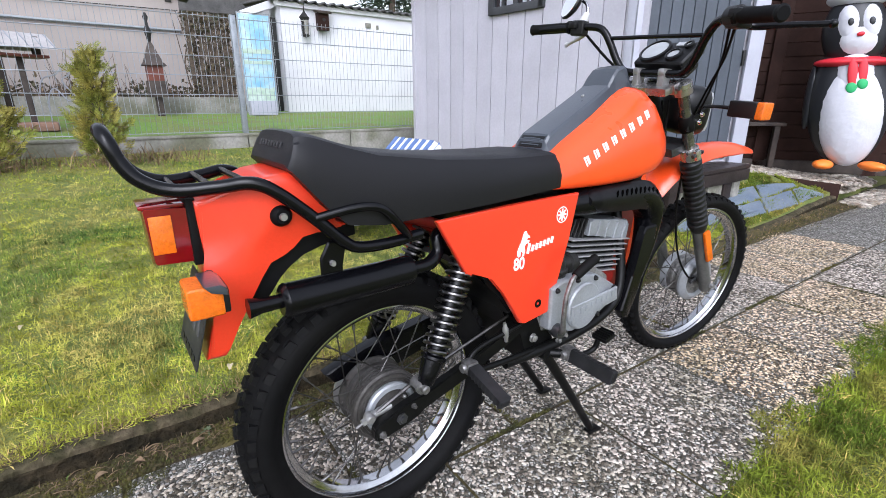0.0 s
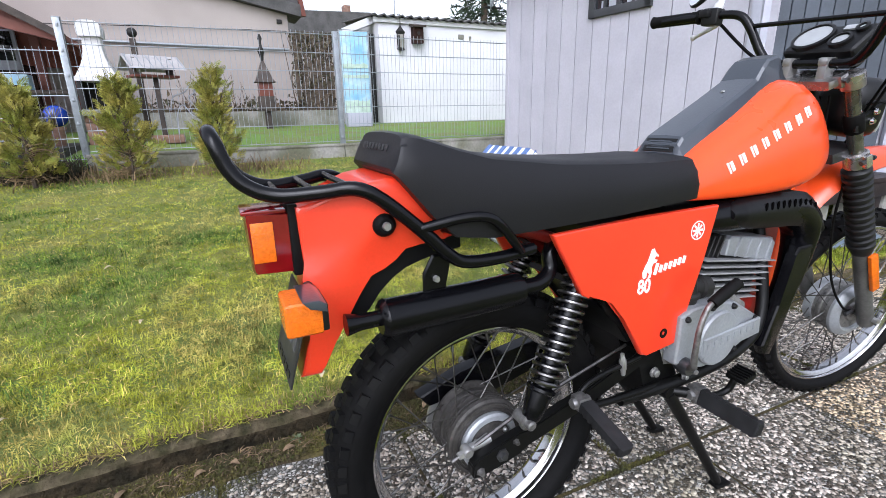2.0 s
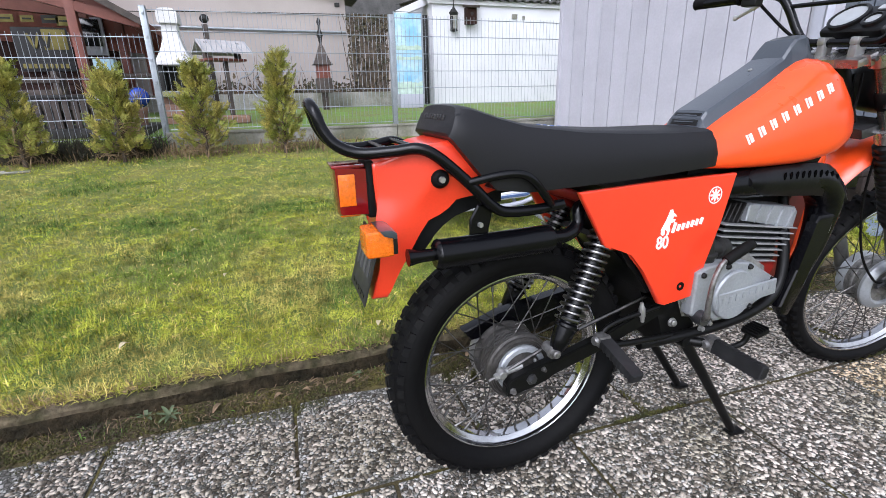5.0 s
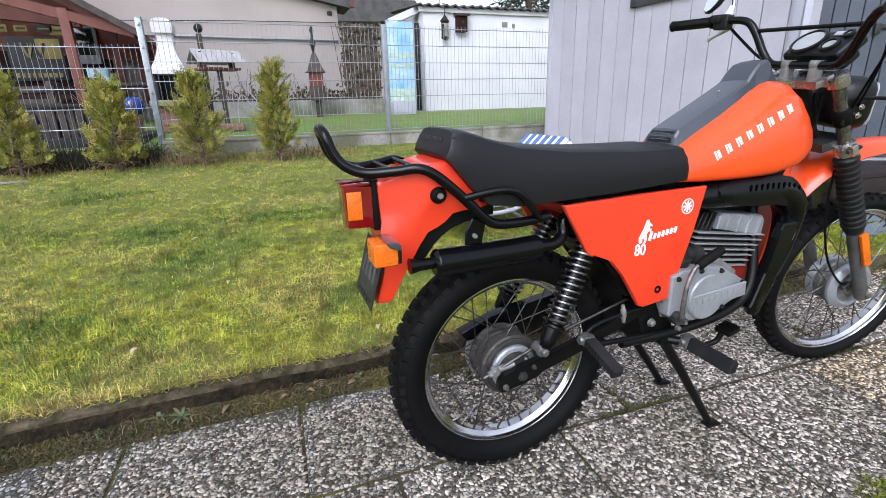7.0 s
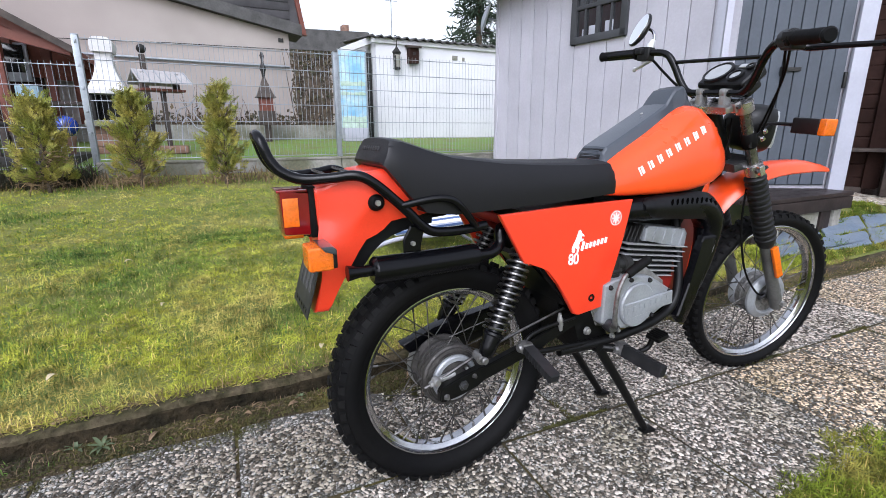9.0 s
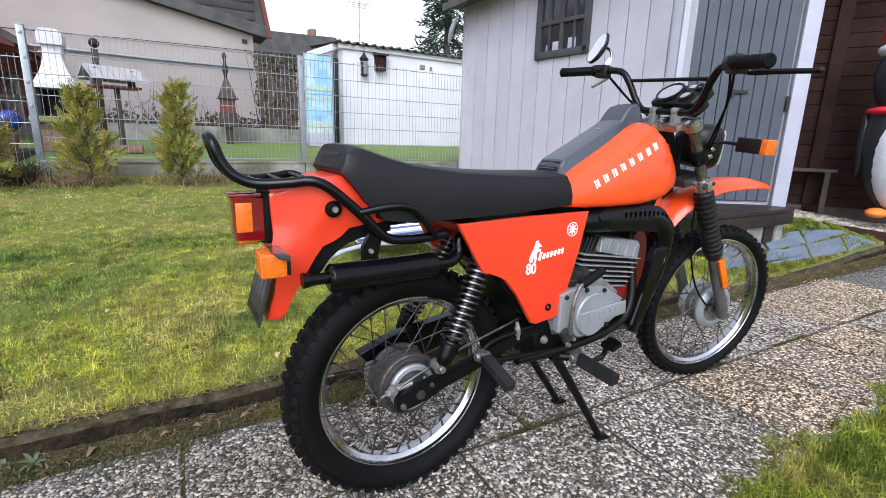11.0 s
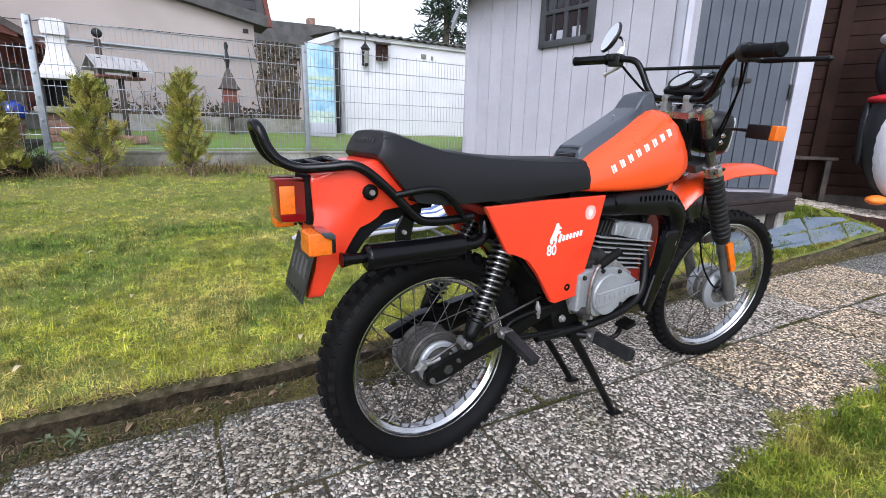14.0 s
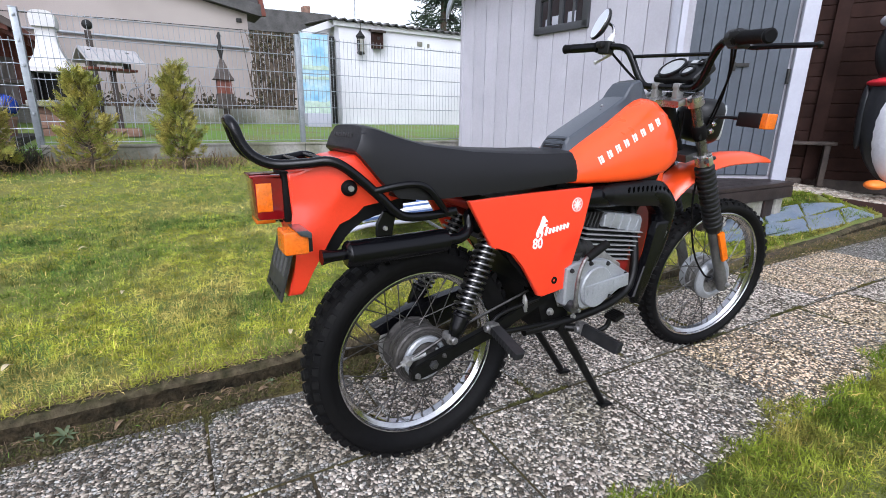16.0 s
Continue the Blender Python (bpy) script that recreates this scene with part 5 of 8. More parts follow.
part("kick_rubber", tube(B(), [(0.452, -0.165, 0.548), (0.485, -0.167, 0.566), (0.520, -0.169, 0.583)], [0.0115, 0.0125, 0.0115], 12), "rubber", kick)


def peg(a, b, name, w):
    a, b = Vector(a), Vector(b)
    d = b - a
    q = Matrix.Translation((a + b) / 2) @ Vector((0, 1, 0)).rotation_difference(d).to_matrix().to_4x4()
    bm = B()
    rr = []
    for k in range(37):
        u = k / 36
        e = 0.80 if k in (0, 36) else 1.0
        top = w * (0.40 if k % 4 in (1, 2) else 0.33) * e
        hw = w * 0.5 * e * (1.0 if k % 4 in (1, 2) else 0.94)
        y = d.length * (u - 0.5)
        rr.append([(-hw, y, -w * 0.36 * e), (-hw * 1.04, y, 0), (-hw * 0.84, y, top), (hw * 0.84, y, top), (hw * 1.04, y, 0), (hw, y, -w * 0.36 * e)])
    rings(bm, rr)
    p = part(name, move(bm, q), "peg", bike, "black ribbed rubber footrest")
    hinge = B()
    box(hinge, a + Vector((0, 0.012, 0)), (w * 0.9, 0.028, w * 0.9), 0.004)
    rod(hinge, a + Vector((-w * 0.7, 0.012, 0)), a + Vector((w * 0.7, 0.012, 0)), [(0, 0.009), (0.1, 0.011), (0.9, 0.011), (1, 0.009)], 10)
    part("peg_hinge", hinge, "zinc_dull", p)
    return p


peg((0.484, -0.150, 0.320), (0.492, -0.274, 0.310), "front_footrest", 0.036)
peg((0.166, -0.130, 0.384), (0.166, -0.238, 0.354), "rear_footrest", 0.030)
peg((0.470, 0.150, 0.338), (0.486, 0.272, 0.308), "front_footrest", 0.036)
part("footrest_bar", tube(B(), [(0.43, -0.09, 0.318), (0.455, -0.115, 0.318), (0.484, -0.145, 0.320)], 0.012, 10), "black_frame", bike)
part("rear_peg_bracket", tube(B(), [(0.42, -0.095, 0.338), (0.30, -0.108, 0.350), (0.20, -0.116, 0.362), (0.165, -0.120, 0.376)], 0.0075, 8), "black_frame", bike)
part("rear_peg_stay", tube(B(), [(0.166, -0.110, 0.370), (0.172, -0.104, 0.382), (0.197, -0.100, 0.402), (0.242, -0.098, 0.413), (0.29, -0.097, 0.418), (0.345, -0.095, 0.424)], 0.0058, 8), "black_frame", bike)
part("stay_clamp", rod(B(), (0.296, -0.100, 0.396), (0.290, -0.098, 0.446), [(0, 0.0045), (0.2, 0.0055), (0.3, 0.0078), (0.7, 0.0078), (0.8, 0.0055), (1, 0.004)], 8), "steel", bike)
bm = tube(B(), [(0.46, -0.125, 0.322), (0.535, -0.138, 0.296), (0.578, -0.148, 0.304), (0.588, -0.154, 0.332)], 0.0075, 8)
pedal = part("brake_pedal", bm, "black_frame", bike)
bm = box(B(), (0.603, -0.158, 0.340), (0.042, 0.046, 0.012), 0.004, tilt("Y", -14))
for k in range(5):
    box(bm, (0.587 + 0.008 * k, -0.158, 0.343 + 0.0020 * k), (0.003, 0.042, 0.009), 0.0, tilt("Y", -14))
part("pedal_pad", bm, "black_frame", pedal)
bm = tube(B(), [(0.435, -0.105, 0.315), (0.52, -0.118, 0.185), (0.628, -0.130, 0.016)], [0.0145, 0.0125, 0.011], 10, 3)
box(bm, (0.640, -0.131, 0.006), (0.052, 0.026, 0.010), 0.003, tilt("Y", 8))
tube(bm, [(0.435, 0.100, 0.315), (0.54, 0.097, 0.185), (0.660, 0.093, 0.016)], [0.0145, 0.0125, 0.011], 10, 3)
box(bm, (0.672, 0.093, 0.006), (0.052, 0.026, 0.010), 0.003, tilt("Y", 8))
rod(bm, (0.430, -0.115, 0.318), (0.430, 0.115, 0.318), [(0, 0.014), (1, 0.014)], 12)
part("centre_stand", bm, "black_frame", bike, "black two-legged centre stand resting on the slabs")

# exhaust
bm = tube(B(), [(0.44, -0.075, 0.700), (0.55, -0.095, 0.705), (0.70, -0.098, 0.704), (0.790, -0.098, 0.697), (0.848, -0.096, 0.655), (0.858, -0.094, 0.590), (0.840, -0.092, 0.495), (0.803, -0.086, 0.415), (0.750, -0.075, 0.372), (0.66, -0.05, 0.38)],
          [0.024, 0.034, 0.038, 0.042, 0.044, 0.036, 0.029, 0.026, 0.025, 0.024], 18, 8)
exhaust = part("exhaust_pipe", bm, "black_paint", bike, "thick black exhaust pipe")
SHX = [0.535, 0.550, 0.60, 0.70, 0.76, 0.80, 0.835, 0.858, 0.870]
SH0 = [0.700, 0.690, 0.676, 0.668, 0.664, 0.658, 0.645, 0.632, 0.628]
SH1 = [0.726, 0.736, 0.742, 0.745, 0.744, 0.738, 0.720, 0.694, 0.668]


def shield_y(x, u):
    """How far out the shield's skin stands at that place, u going from its lower to its upper edge."""
    return -(0.098 + (0.040 if x > 0.55 else 0.034) * math.sin(math.pi * (0.16 + 0.72 * u)) ** 0.6)


bm = B()
rr = []
for x in np.linspace(0.535, 0.870, 26):
    z0, z1 = np.interp(x, SHX, SH0), np.interp(x, SHX, SH1)
    out = [(x, shield_y(x, u), z0 + (z1 - z0) * u) for u in np.linspace(0, 1, 10)]
    rr.append(out + [(x, -0.092, z1), (x, -0.092, z0)])
rings(bm, rr)
shield = part("heat_shield", bm, "shield_black", exhaust, "black pressed heat shield with slots", 50)
# closed black ovals on the skin; the holes' darkness is only their colour
for k in range(10):
    x = 0.632 + 0.0205 * k
    z0, z1 = np.interp(x, SHX, SH0), np.interp(x, SHX, SH1)
    z = z0 + (z1 - z0) * 0.70
    m = Matrix.Translation((x, shield_y(x, 0.70) + 0.0005, z)) @ tilt("X", -12) @ tilt("Y", 24) @ Matrix.Diagonal((0.55, 1, 1.25, 1))
    part("shield_slot", lathe(B(), [(0.0075, 0.0), (0.0075, -0.0016), (0.0055, -0.0020), (0.0005, -0.0020)], m, 14), "deep_black", exhaust)
bm = prism(B(), [(0.790, 0.612), (0.862, 0.612), (0.840, 0.565), (0.812, 0.519), (0.798, 0.422), (0.757, 0.340), (0.730, 0.345), (0.712, 0.372), (0.756, 0.469), (0.788, 0.592)][::-1], -0.108, -0.132, 0.010)
part("pipe_guard", bm, "black_paint", exhaust)
part("pipe_edge", tube(B(), [(0.866, -0.120, 0.610), (0.846, -0.126, 0.565), (0.818, -0.128, 0.519)], 0.0030, 6, 3), "steel", exhaust, "bright metal edge strip")
bm = rod(B(), (-0.216, -0.088, 0.628), (0.046, -0.088, 0.632), [(0, 0.012), (0.0, 0.023), (0.015, 0.0285), (0.035, 0.031), (0.05, 0.030), (0.93, 0.029), (0.965, 0.027), (1, 0.014)], 28)
muffler = part("silencer", bm, "black_paint", exhaust, "glossy black cylindrical silencer")
part("tail_pipe", rod(B(), (-0.268, -0.088, 0.630), (-0.205, -0.088, 0.630), [(0, 0.0145), (0, 0.017), (0.35, 0.0125), (0.85, 0.012), (0.9, 0.018), (1, 0.020)], 16), "black_paint", exhaust)
part("link_pipe", tube(B(), [(0.04, -0.088, 0.632), (0.080, -0.088, 0.634), (0.108, -0.080, 0.652), (0.125, -0.07, 0.690), (0.25, -0.07, 0.700), (0.46, -0.076, 0.702)], [0.014, 0.014, 0.014, 0.015, 0.018, 0.022], 12), "black_paint", exhaust)
bm = prism(B(), [(-0.128, 0.718), (-0.094, 0.718), (-0.104, 0.690), (-0.104, 0.660), (-0.144, 0.660), (-0.144, 0.690)], -0.086, -0.094, 0.003, 1)
part("silencer_bracket", bm, "black_paint", exhaust)
part("bracket_bolt", rod(B(), (-0.124, -0.092, 0.680), (-0.124, -0.102, 0.680), [(0, 0.0055), (0.5, 0.0055), (1, 0.0045)], 6), "steel", exhaust)

# inner mudguard and air box
bm = B()
rr = []
for k in range(25):
    a = radians(62 - 44 * k / 24)
    for_r = 0.345
    rr.append([(for_r * math.cos(a) * 1.0, -0.066, RW.z + for_r * math.sin(a)), ((for_r + 0.012) * math.cos(a), -0.05, RW.z + (for_r + 0.012) * math.sin(a)),
               ((for_r + 0.012) * math.cos(a), 0.05, RW.z + (for_r + 0.012) * math.sin(a)), (for_r * math.cos(a), 0.066, RW.z + for_r * math.sin(a)), (for_r * math.cos(a), 0, RW.z + (for_r) * math.sin(a))])
rings(bm, rr)
part("inner_mudguard", bm, "plastic", bike)
part("air_box", prism(B(), [(0.19, 0.72), (0.50, 0.73), (0.46, 0.56), (0.40, 0.47), (0.31, 0.46), (0.25, 0.55), (0.20, 0.60)], -0.090, 0.090, 0.01), "plastic", bike)

# side covers
sc = [(0.079, 0.728), (0.28, 0.735), (0.497, 0.738), (0.470, 0.630), (0.421, 0.455), (0.410, 0.449), (0.335, 0.440), (0.318, 0.446), (0.262, 0.535), (0.228, 0.583), (0.215, 0.590), (0.165, 0.598), (0.152, 0.606)]
for s in (-1, 1):
    bm = prism(B(), sc, s * 0.106, s * 0.122, 0.006, 3)
    cover = part("side_cover", bm, "red_plastic", bike, "orange-red side cover with white transfers" if s < 0 else "")
    if s > 0:
        continue
    part("cover_hole", lathe(B(), [(0.0105, -0.1205), (0.0105, -0.1230), (0.0085, -0.1236), (0.002, -0.1215)], Matrix.Translation((0.374, 0, 0.483)), 18), "rubber", cover)
    # roundel: a white ring with an eight-armed star
    bm = lathe(B(), [(0.0195, -0.1224), (0.0195, -0.1230), (0.0172, -0.1230), (0.0172, -0.1224)], Matrix.Translation((0.438, 0, 0.693)), 32, cap=False, closed=True)
    for k in range(4):
        a = math.pi * k / 4
        box(bm, (0.438, -0.1227 - 0.00005 * k, 0.693), (0.029, 0.0006, 0.0042), 0, tilt("Y", math.degrees(a)))
    part("roundel", bm, "white_print", cover, "white ring with a star", 0)
    # rearing horse, as a plain silhouette
    horse = [(0.300, 0.614), (0.306, 0.616), (0.306, 0.628), (0.313, 0.622), (0.311, 0.614), (0.317, 0.614), (0.320, 0.626), (0.318, 0.634), (0.321, 0.642), (0.329, 0.643), (0.333, 0.648), (0.324, 0.650),
             (0.326, 0.656), (0.334, 0.654), (0.333, 0.658), (0.325, 0.664), (0.321, 0.672), (0.314, 0.671), (0.311, 0.662), (0.306, 0.648), (0.301, 0.640), (0.295, 0.628), (0.296, 0.618)]
    part("horse_transfer", prism(B(), horse, -0.1222, -0.1230), "white_print", cover, "white rearing horse silhouette", 0)
    # the word beside it is a model name: plain slanted strokes of its size
    bm = B()
    for k in range(7):
        x = 0.331 + 0.0128 * k
        hgt = 0.024 if k in (0,) else 0.0155
        box(bm, (x, -0.1226, 0.6265 + 0.0018 * k + (0.003 if k == 0 else 0)), (0.0085, 0.0008, hgt), 0, Matrix.Rotation(radians(14), 4, "Y"))
    part("name_transfer", bm, "white_print", cover, "white slanted strokes", 0)


def text(body, size, m, material, name, parent, bold=0.0):
    cu = bpy.data.curves.new(name, "FONT")
    cu.body, cu.size, cu.align_x, cu.align_y, cu.extrude, cu.offset = body, size, "CENTER", "CENTER", 0.0004, bold
    tmp = new(name, cu)
    me = bpy.data.meshes.new_from_object(tmp.evaluated_get(bpy.context.evaluated_depsgraph_get()))
    bpy.data.objects.remove(tmp)
    me.transform(m)
    me.materials.clear()
    me.materials.append(M[material])
    ob = new(name, me)
    ob.parent = parent
    return ob


RIGHT = Matrix.Rotation(radians(90), 4, "X")
text("80", 0.040, Matrix.Translation((0.303, -0.1226, 0.597)) @ RIGHT @ Matrix.Diagonal((0.86, 1, 1, 1)), "white_print", "number_transfer", cover, 0.0009)

# seat
bm = B()
rr = []
for xb, xt, zb, zt, w in ((-0.189, -0.172, 0.853, 0.888, 0.094), (-0.188, -0.168, 0.847, 0.897, 0.103), (-0.182, -0.160, 0.842, 0.899, 0.107), (-0.160, -0.142, 0.815, 0.896, 0.110), (-0.134, -0.120, 0.783, 0.889, 0.113), (-0.097, -0.088, 0.747, 0.878, 0.115),
                     (-0.03, -0.03, 0.738, 0.862, 0.118), (0.10, 0.10, 0.742, 0.846, 0.121), (0.22, 0.22, 0.746, 0.839, 0.122), (0.32, 0.32, 0.751, 0.836, 0.121), (0.395, 0.390, 0.755, 0.836, 0.119), (0.428, 0.420, 0.757, 0.836, 0.118), (0.436, 0.428, 0.760, 0.831, 0.114)):
    h = zt - zb
    half = [(-w, 0.0), (-w - 0.003, 0.35), (-w + 0.003, 0.72), (-w + 0.009, 1 - 0.013 / h), (-w + 0.014, 1 - 0.004 / h), (-w + 0.026, 1.0), (-w * 0.5, 1 + 0.002 / h), (0, 1 + 0.003 / h)]
    ring = [(y, f) for y, f in half] + [(-y, f) for y, f in half[-2::-1]] + [(0, 0.0)]
    rr.append([(xb + (xt - xb) * f, y, zb + h * f) for y, f in ring])
rings(bm, rr)
seat = part("seat", bm, "vinyl", bike, "long black grained vinyl seat", 32)
bm = B()
for k in range(8):
    box(bm, (-0.1778, 0.060 - 0.0155 * k, 0.879), (0.003, 0.0070, 0.010), 0.0008, tilt("Y", 18))
part("embossed_strokes", bm, "grey_print", seat, "worn grey embossed strokes")

# tank and its console
TX = [0.392, 0.402, 0.420, 0.50, 0.60, 0.70, 0.76, 0.80, 0.83, 0.855, 0.872, 0.884]
TT = [0.785, 0.798, 0.818, 0.864, 0.917, 0.976, 0.991, 0.966, 0.934, 0.902, 0.874, 0.848]
TB = [0.770, 0.757, 0.749, 0.744, 0.743, 0.746, 0.755, 0.766, 0.780, 0.796, 0.810, 0.824]
TW = [0.098, 0.108, 0.114, 0.120, 0.132, 0.142, 0.143, 0.140, 0.133, 0.123, 0.110, 0.092]
TSEC = [(0.0, 0.40), (0.0, 0.80), (0.03, 0.93), (0.08, 0.985), (0.18, 1.0), (0.38, 0.985), (0.56, 0.945), (0.72, 0.875), (0.85, 0.77), (0.94, 0.62), (0.985, 0.42), (1.0, 0.2)]


def tank_half(x, z):
    """Half the tank's width at that place."""
    zb, zt, w = np.interp(x, TX, TB), np.interp(x, TX, TT), np.interp(x, TX, TW)
    return float(w * np.interp((z - zb) / (zt - zb), [f for f, _ in TSEC[1:]], [g for _, g in TSEC[1:]]))


bm = B()
rr = []
fx = np.concatenate([np.linspace(0.392, 0.42, 5), np.linspace(0.44, 0.80, 13), np.linspace(0.812, 0.884, 10)])
for x in fx:
    zb, zt, w = np.interp(x, TX, TB), np.interp(x, TX, TT), np.interp(x, TX, TW)
    right = [(x, -w * g, zb + (zt - zb) * f) for f, g in TSEC]
    rr.append(right + [(a, -b, c) for a, b, c in right[::-1]])
rings(bm, rr)
tank = part("fuel_tank", bm, "orange", bike, "orange-red fuel tank with white bars of lettering", 50)
# the maker's name is drawn as eight plain white blocks along the tank
lean = Matrix.Rotation(radians(-24), 4, "Y") @ Matrix.Rotation(radians(-13), 4, "X")
for k in range(8):
    u = k / 7
    bm = B()
    for dx, sx in ((-0.0050, 0.0046), (0.0034, 0.0085)):
        x, z = 0.521 + 0.213 * u + dx, 0.8115 + 0.1030 * u + 0.46 * dx
        box(bm, (x, -tank_half(x, z) - 0.0003, z), (sx, 0.0024, 0.0235 if sx < 0.005 else 0.0205), 0.0006, lean)
    part("name_block", bm, "white_print", tank)
bm = B()
rr = []
for x, zb, zt, w, k in ((0.444, 0.826, 0.836, 0.047, 0.026), (0.450, 0.828, 0.856, 0.046, 0.026), (0.463, 0.836, 0.871, 0.045, 0.025), (0.54, 0.880, 0.911, 0.044, 0.024), (0.63, 0.931, 0.958, 0.043, 0.022), (0.68, 0.957, 0.986, 0.042, 0.021), (0.700, 0.968, 1.013, 0.041, 0.020),
                        (0.715, 0.974, 1.028, 0.040, 0.020), (0.744, 0.984, 1.037, 0.040, 0.019), (0.752, 0.985, 1.034, 0.039, 0.019), (0.776, 0.984, 1.000, 0.038, 0.018), (0.790, 0.974, 0.986, 0.036, 0.017)):
    k *= 0.62
    rr.append([(x, -w - k, zb - 0.012), (x, -w - k, zb), (x, -w - 0.003, zt - 0.006), (x, -w + 0.003, zt), (x, 0, zt + 0.002), (x, w - 0.003, zt), (x, w + 0.003, zt - 0.006), (x, w + k, zb), (x, w + k, zb - 0.012)])
rings(bm, rr)
console = part("tank_console", bm, "console", bike, "dark grey plastic tank-top console", 9)
part("vent_panel", box(B(), (0.4515, 0, 0.8530), (0.004, 0.076, 0.030), 0.0012, tilt("Y", 28)), "plastic", console)
for k in range(3):
    part("console_slot", box(B(), (0.4465 + 0.0038 * k, 0, 0.846 + 0.007 * k), (0.006, 0.056, 0.0028), 0.0005, tilt("Y", 28)), "console", console)
part("console_screw", lathe(B(), [(0.005, 0), (0.004, 0.002), (0.001, 0.0025)], Matrix.Translation((0.630, -0.002, 0.961)) @ tilt("Y", -29) @ tilt("X", 90), 8), "steel", console)

# tail
tl = [(-0.316, 0.803), (-0.257, 0.818), (-0.215, 0.834), (-0.165, 0.842), (-0.145, 0.790), (-0.110, 0.748), (-0.075, 0.740), (-0.095, 0.737), (-0.140, 0.733), (-0.164, 0.729), (-0.184, 0.722), (-0.203, 0.710), (-0.219, 0.693), (-0.234, 0.671), (-0.249, 0.645),
      (-0.265, 0.617), (-0.280, 0.590), (-0.297, 0.555), (-0.303, 0.542), (-0.334, 0.543), (-0.317, 0.606), (-0.310, 0.668), (-0.308, 0.700), (-0.312, 0.725)]
bm = prism(B(), tl, -0.086, 0.086, 0.010, 3)
bmesh.ops.triangulate(bm, faces=bm.faces)
for _ in range(4):
    bmesh.ops.subdivide_edges(bm, edges=[g for g in bm.edges if g.calc_length() > 0.014], cuts=1, use_grid_fill=True)
    bmesh.ops.triangulate(bm, faces=[g for g in bm.faces if len(g.verts) > 3])
for v in bm.verts:
    q = max(0.0, min(1.0, (-0.19 - v.co.x) / 0.13))
    k = float(np.interp(v.co.z, [0.54, 0.66, 0.72, 0.755, 0.79, 0.83, 0.85], [0.66, 0.77, 0.85, 0.94, 1.0, 0.97, 0.90]))
    f = max(0.0, min(1.0, (v.co.z - 0.64) / 0.11))
    f = f * f * (3 - 2 * f)
    v.co.y *= k * (1 - f) + f * min(k, 1 - 0.40 * q * q * (3 - 2 * q))
tail = part("tail_mudguard", bm, "red_plastic", bike, "orange-red rear mudguard", 50)
bm = prism(B(), [(-0.251, 0.640), (-0.236, 0.668), (-0.221, 0.690), (-0.205, 0.707), (-0.186, 0.719), (-0.164, 0.726), (-0.100, 0.736), (-0.060, 0.736), (-0.060, 0.712), (-0.128, 0.704), (-0.160, 0.694), (-0.184, 0.679), (-0.203, 0.659), (-0.220, 0.636), (-0.246, 0.606), (-0.262, 0.610)], -0.056, 0.056, 0.002)
part("mudguard_lining", bm, "black_matt", bike)
bm = B()
rr = []
for k in range(9):
    q = -1 + 2 * k / 8
    y, e = 0.038 * q, 0.003 * (q * q) ** 4
    xr = -0.380 + e
    rr.append([(xr, y, 0.712 + e), (xr + 0.003, y, 0.708 + e), (-0.324, y, 0.706 + e), (-0.324, y, 0.796 - e), (xr - 0.002, y, 0.800 - e), (xr - 0.004, y, 0.796 - e)])
rings(bm, rr)
light = part("tail_light", bm, "red_lens", bike, "dark red box-shaped tail light", 20)
part("light_base", box(B(), (-0.3190, 0, 0.755), (0.014, 0.088, 0.106), 0.004), "rubber", light)
part("lens_rib", box(B(), (-0.357, 0, 0.7985), (0.060, 0.072, 0.006), 0.002), "red_lens", light)
for s in (-1, 1):
    part("side_reflector", box(B(), (-0.362, s * 0.0375, 0.756), (0.030, 0.004, 0.058), 0.0012), "amber", light, "amber side reflector")
for s in (-1, 1):
    ind = part("rear_indicator", box(B(), (-0.336, s * 0.150, 0.690), (0.046, 0.062, 0.044), 0.006, seg=3), "amber", bike, "amber rear indicator")
    bm = prism(B(), [(-0.338, 0.7145), (-0.318, 0.7145), (-0.310, 0.709), (-0.309, 0.698), (-0.330, 0.705)], s * 0.117, s * 0.1875, 0.002)
    part("indicator_housing", bm, "console", ind)
    part("indicator_back", box(B(), (-0.312, s * 0.150, 0.689), (0.010, 0.060, 0.036), 0.003), "plastic", ind)
    part("indicator_stem", tube(B(), [(-0.316, s * 0.125, 0.690), (-0.312, s * 0.06, 0.690)], 0.008, 8, 1), "plastic", ind)
PL = Matrix.Translation((-0.3345, 0, 0.604)) @ tilt("Y", 16)
numplate = part("number_plate", move(box(B(), (0, 0, 0), (0.003, 0.154, 0.134), 0.0012), PL), "plate", bike, "dark number plate with pale bars")
for k in range(4):
    part("plate_bar", move(box(B(), (-0.0020, -0.048 + 0.032 * k, 0.004), (0.0016, 0.016, 0.040)), PL), "plate_bar", numplate)
for k in range(5):
    part("plate_bar", move(box(B(), (-0.0020, -0.050 + 0.025 * k, -0.054), (0.0016, 0.014, 0.008)), PL), "plastic", numplate)
for y in (-0.02, 0.02):
    part("plate_screw", move(rod(B(), (-0.001, y, 0.048), (-0.005, y, 0.048), [(0, 0.005), (0.6, 0.005), (1, 0.003)], 8), PL), "steel", numplate)

# luggage rack
side = [(-0.405, 0.892, 0.036), (-0.395, 0.863, 0.040), (-0.375, 0.838, 0.046), (-0.338, 0.823, 0.056), (-0.284, 0.825, 0.074), (-0.240, 0.829, 0.092), (-0.204, 0.811, 0.100), (-0.146, 0.759, 0.105), (-0.109, 0.722, 0.107), (-0.079, 0.704, 0.108), (-0.018, 0.701, 0.108), (0.052, 0.706, 0.104)]
bm = B()
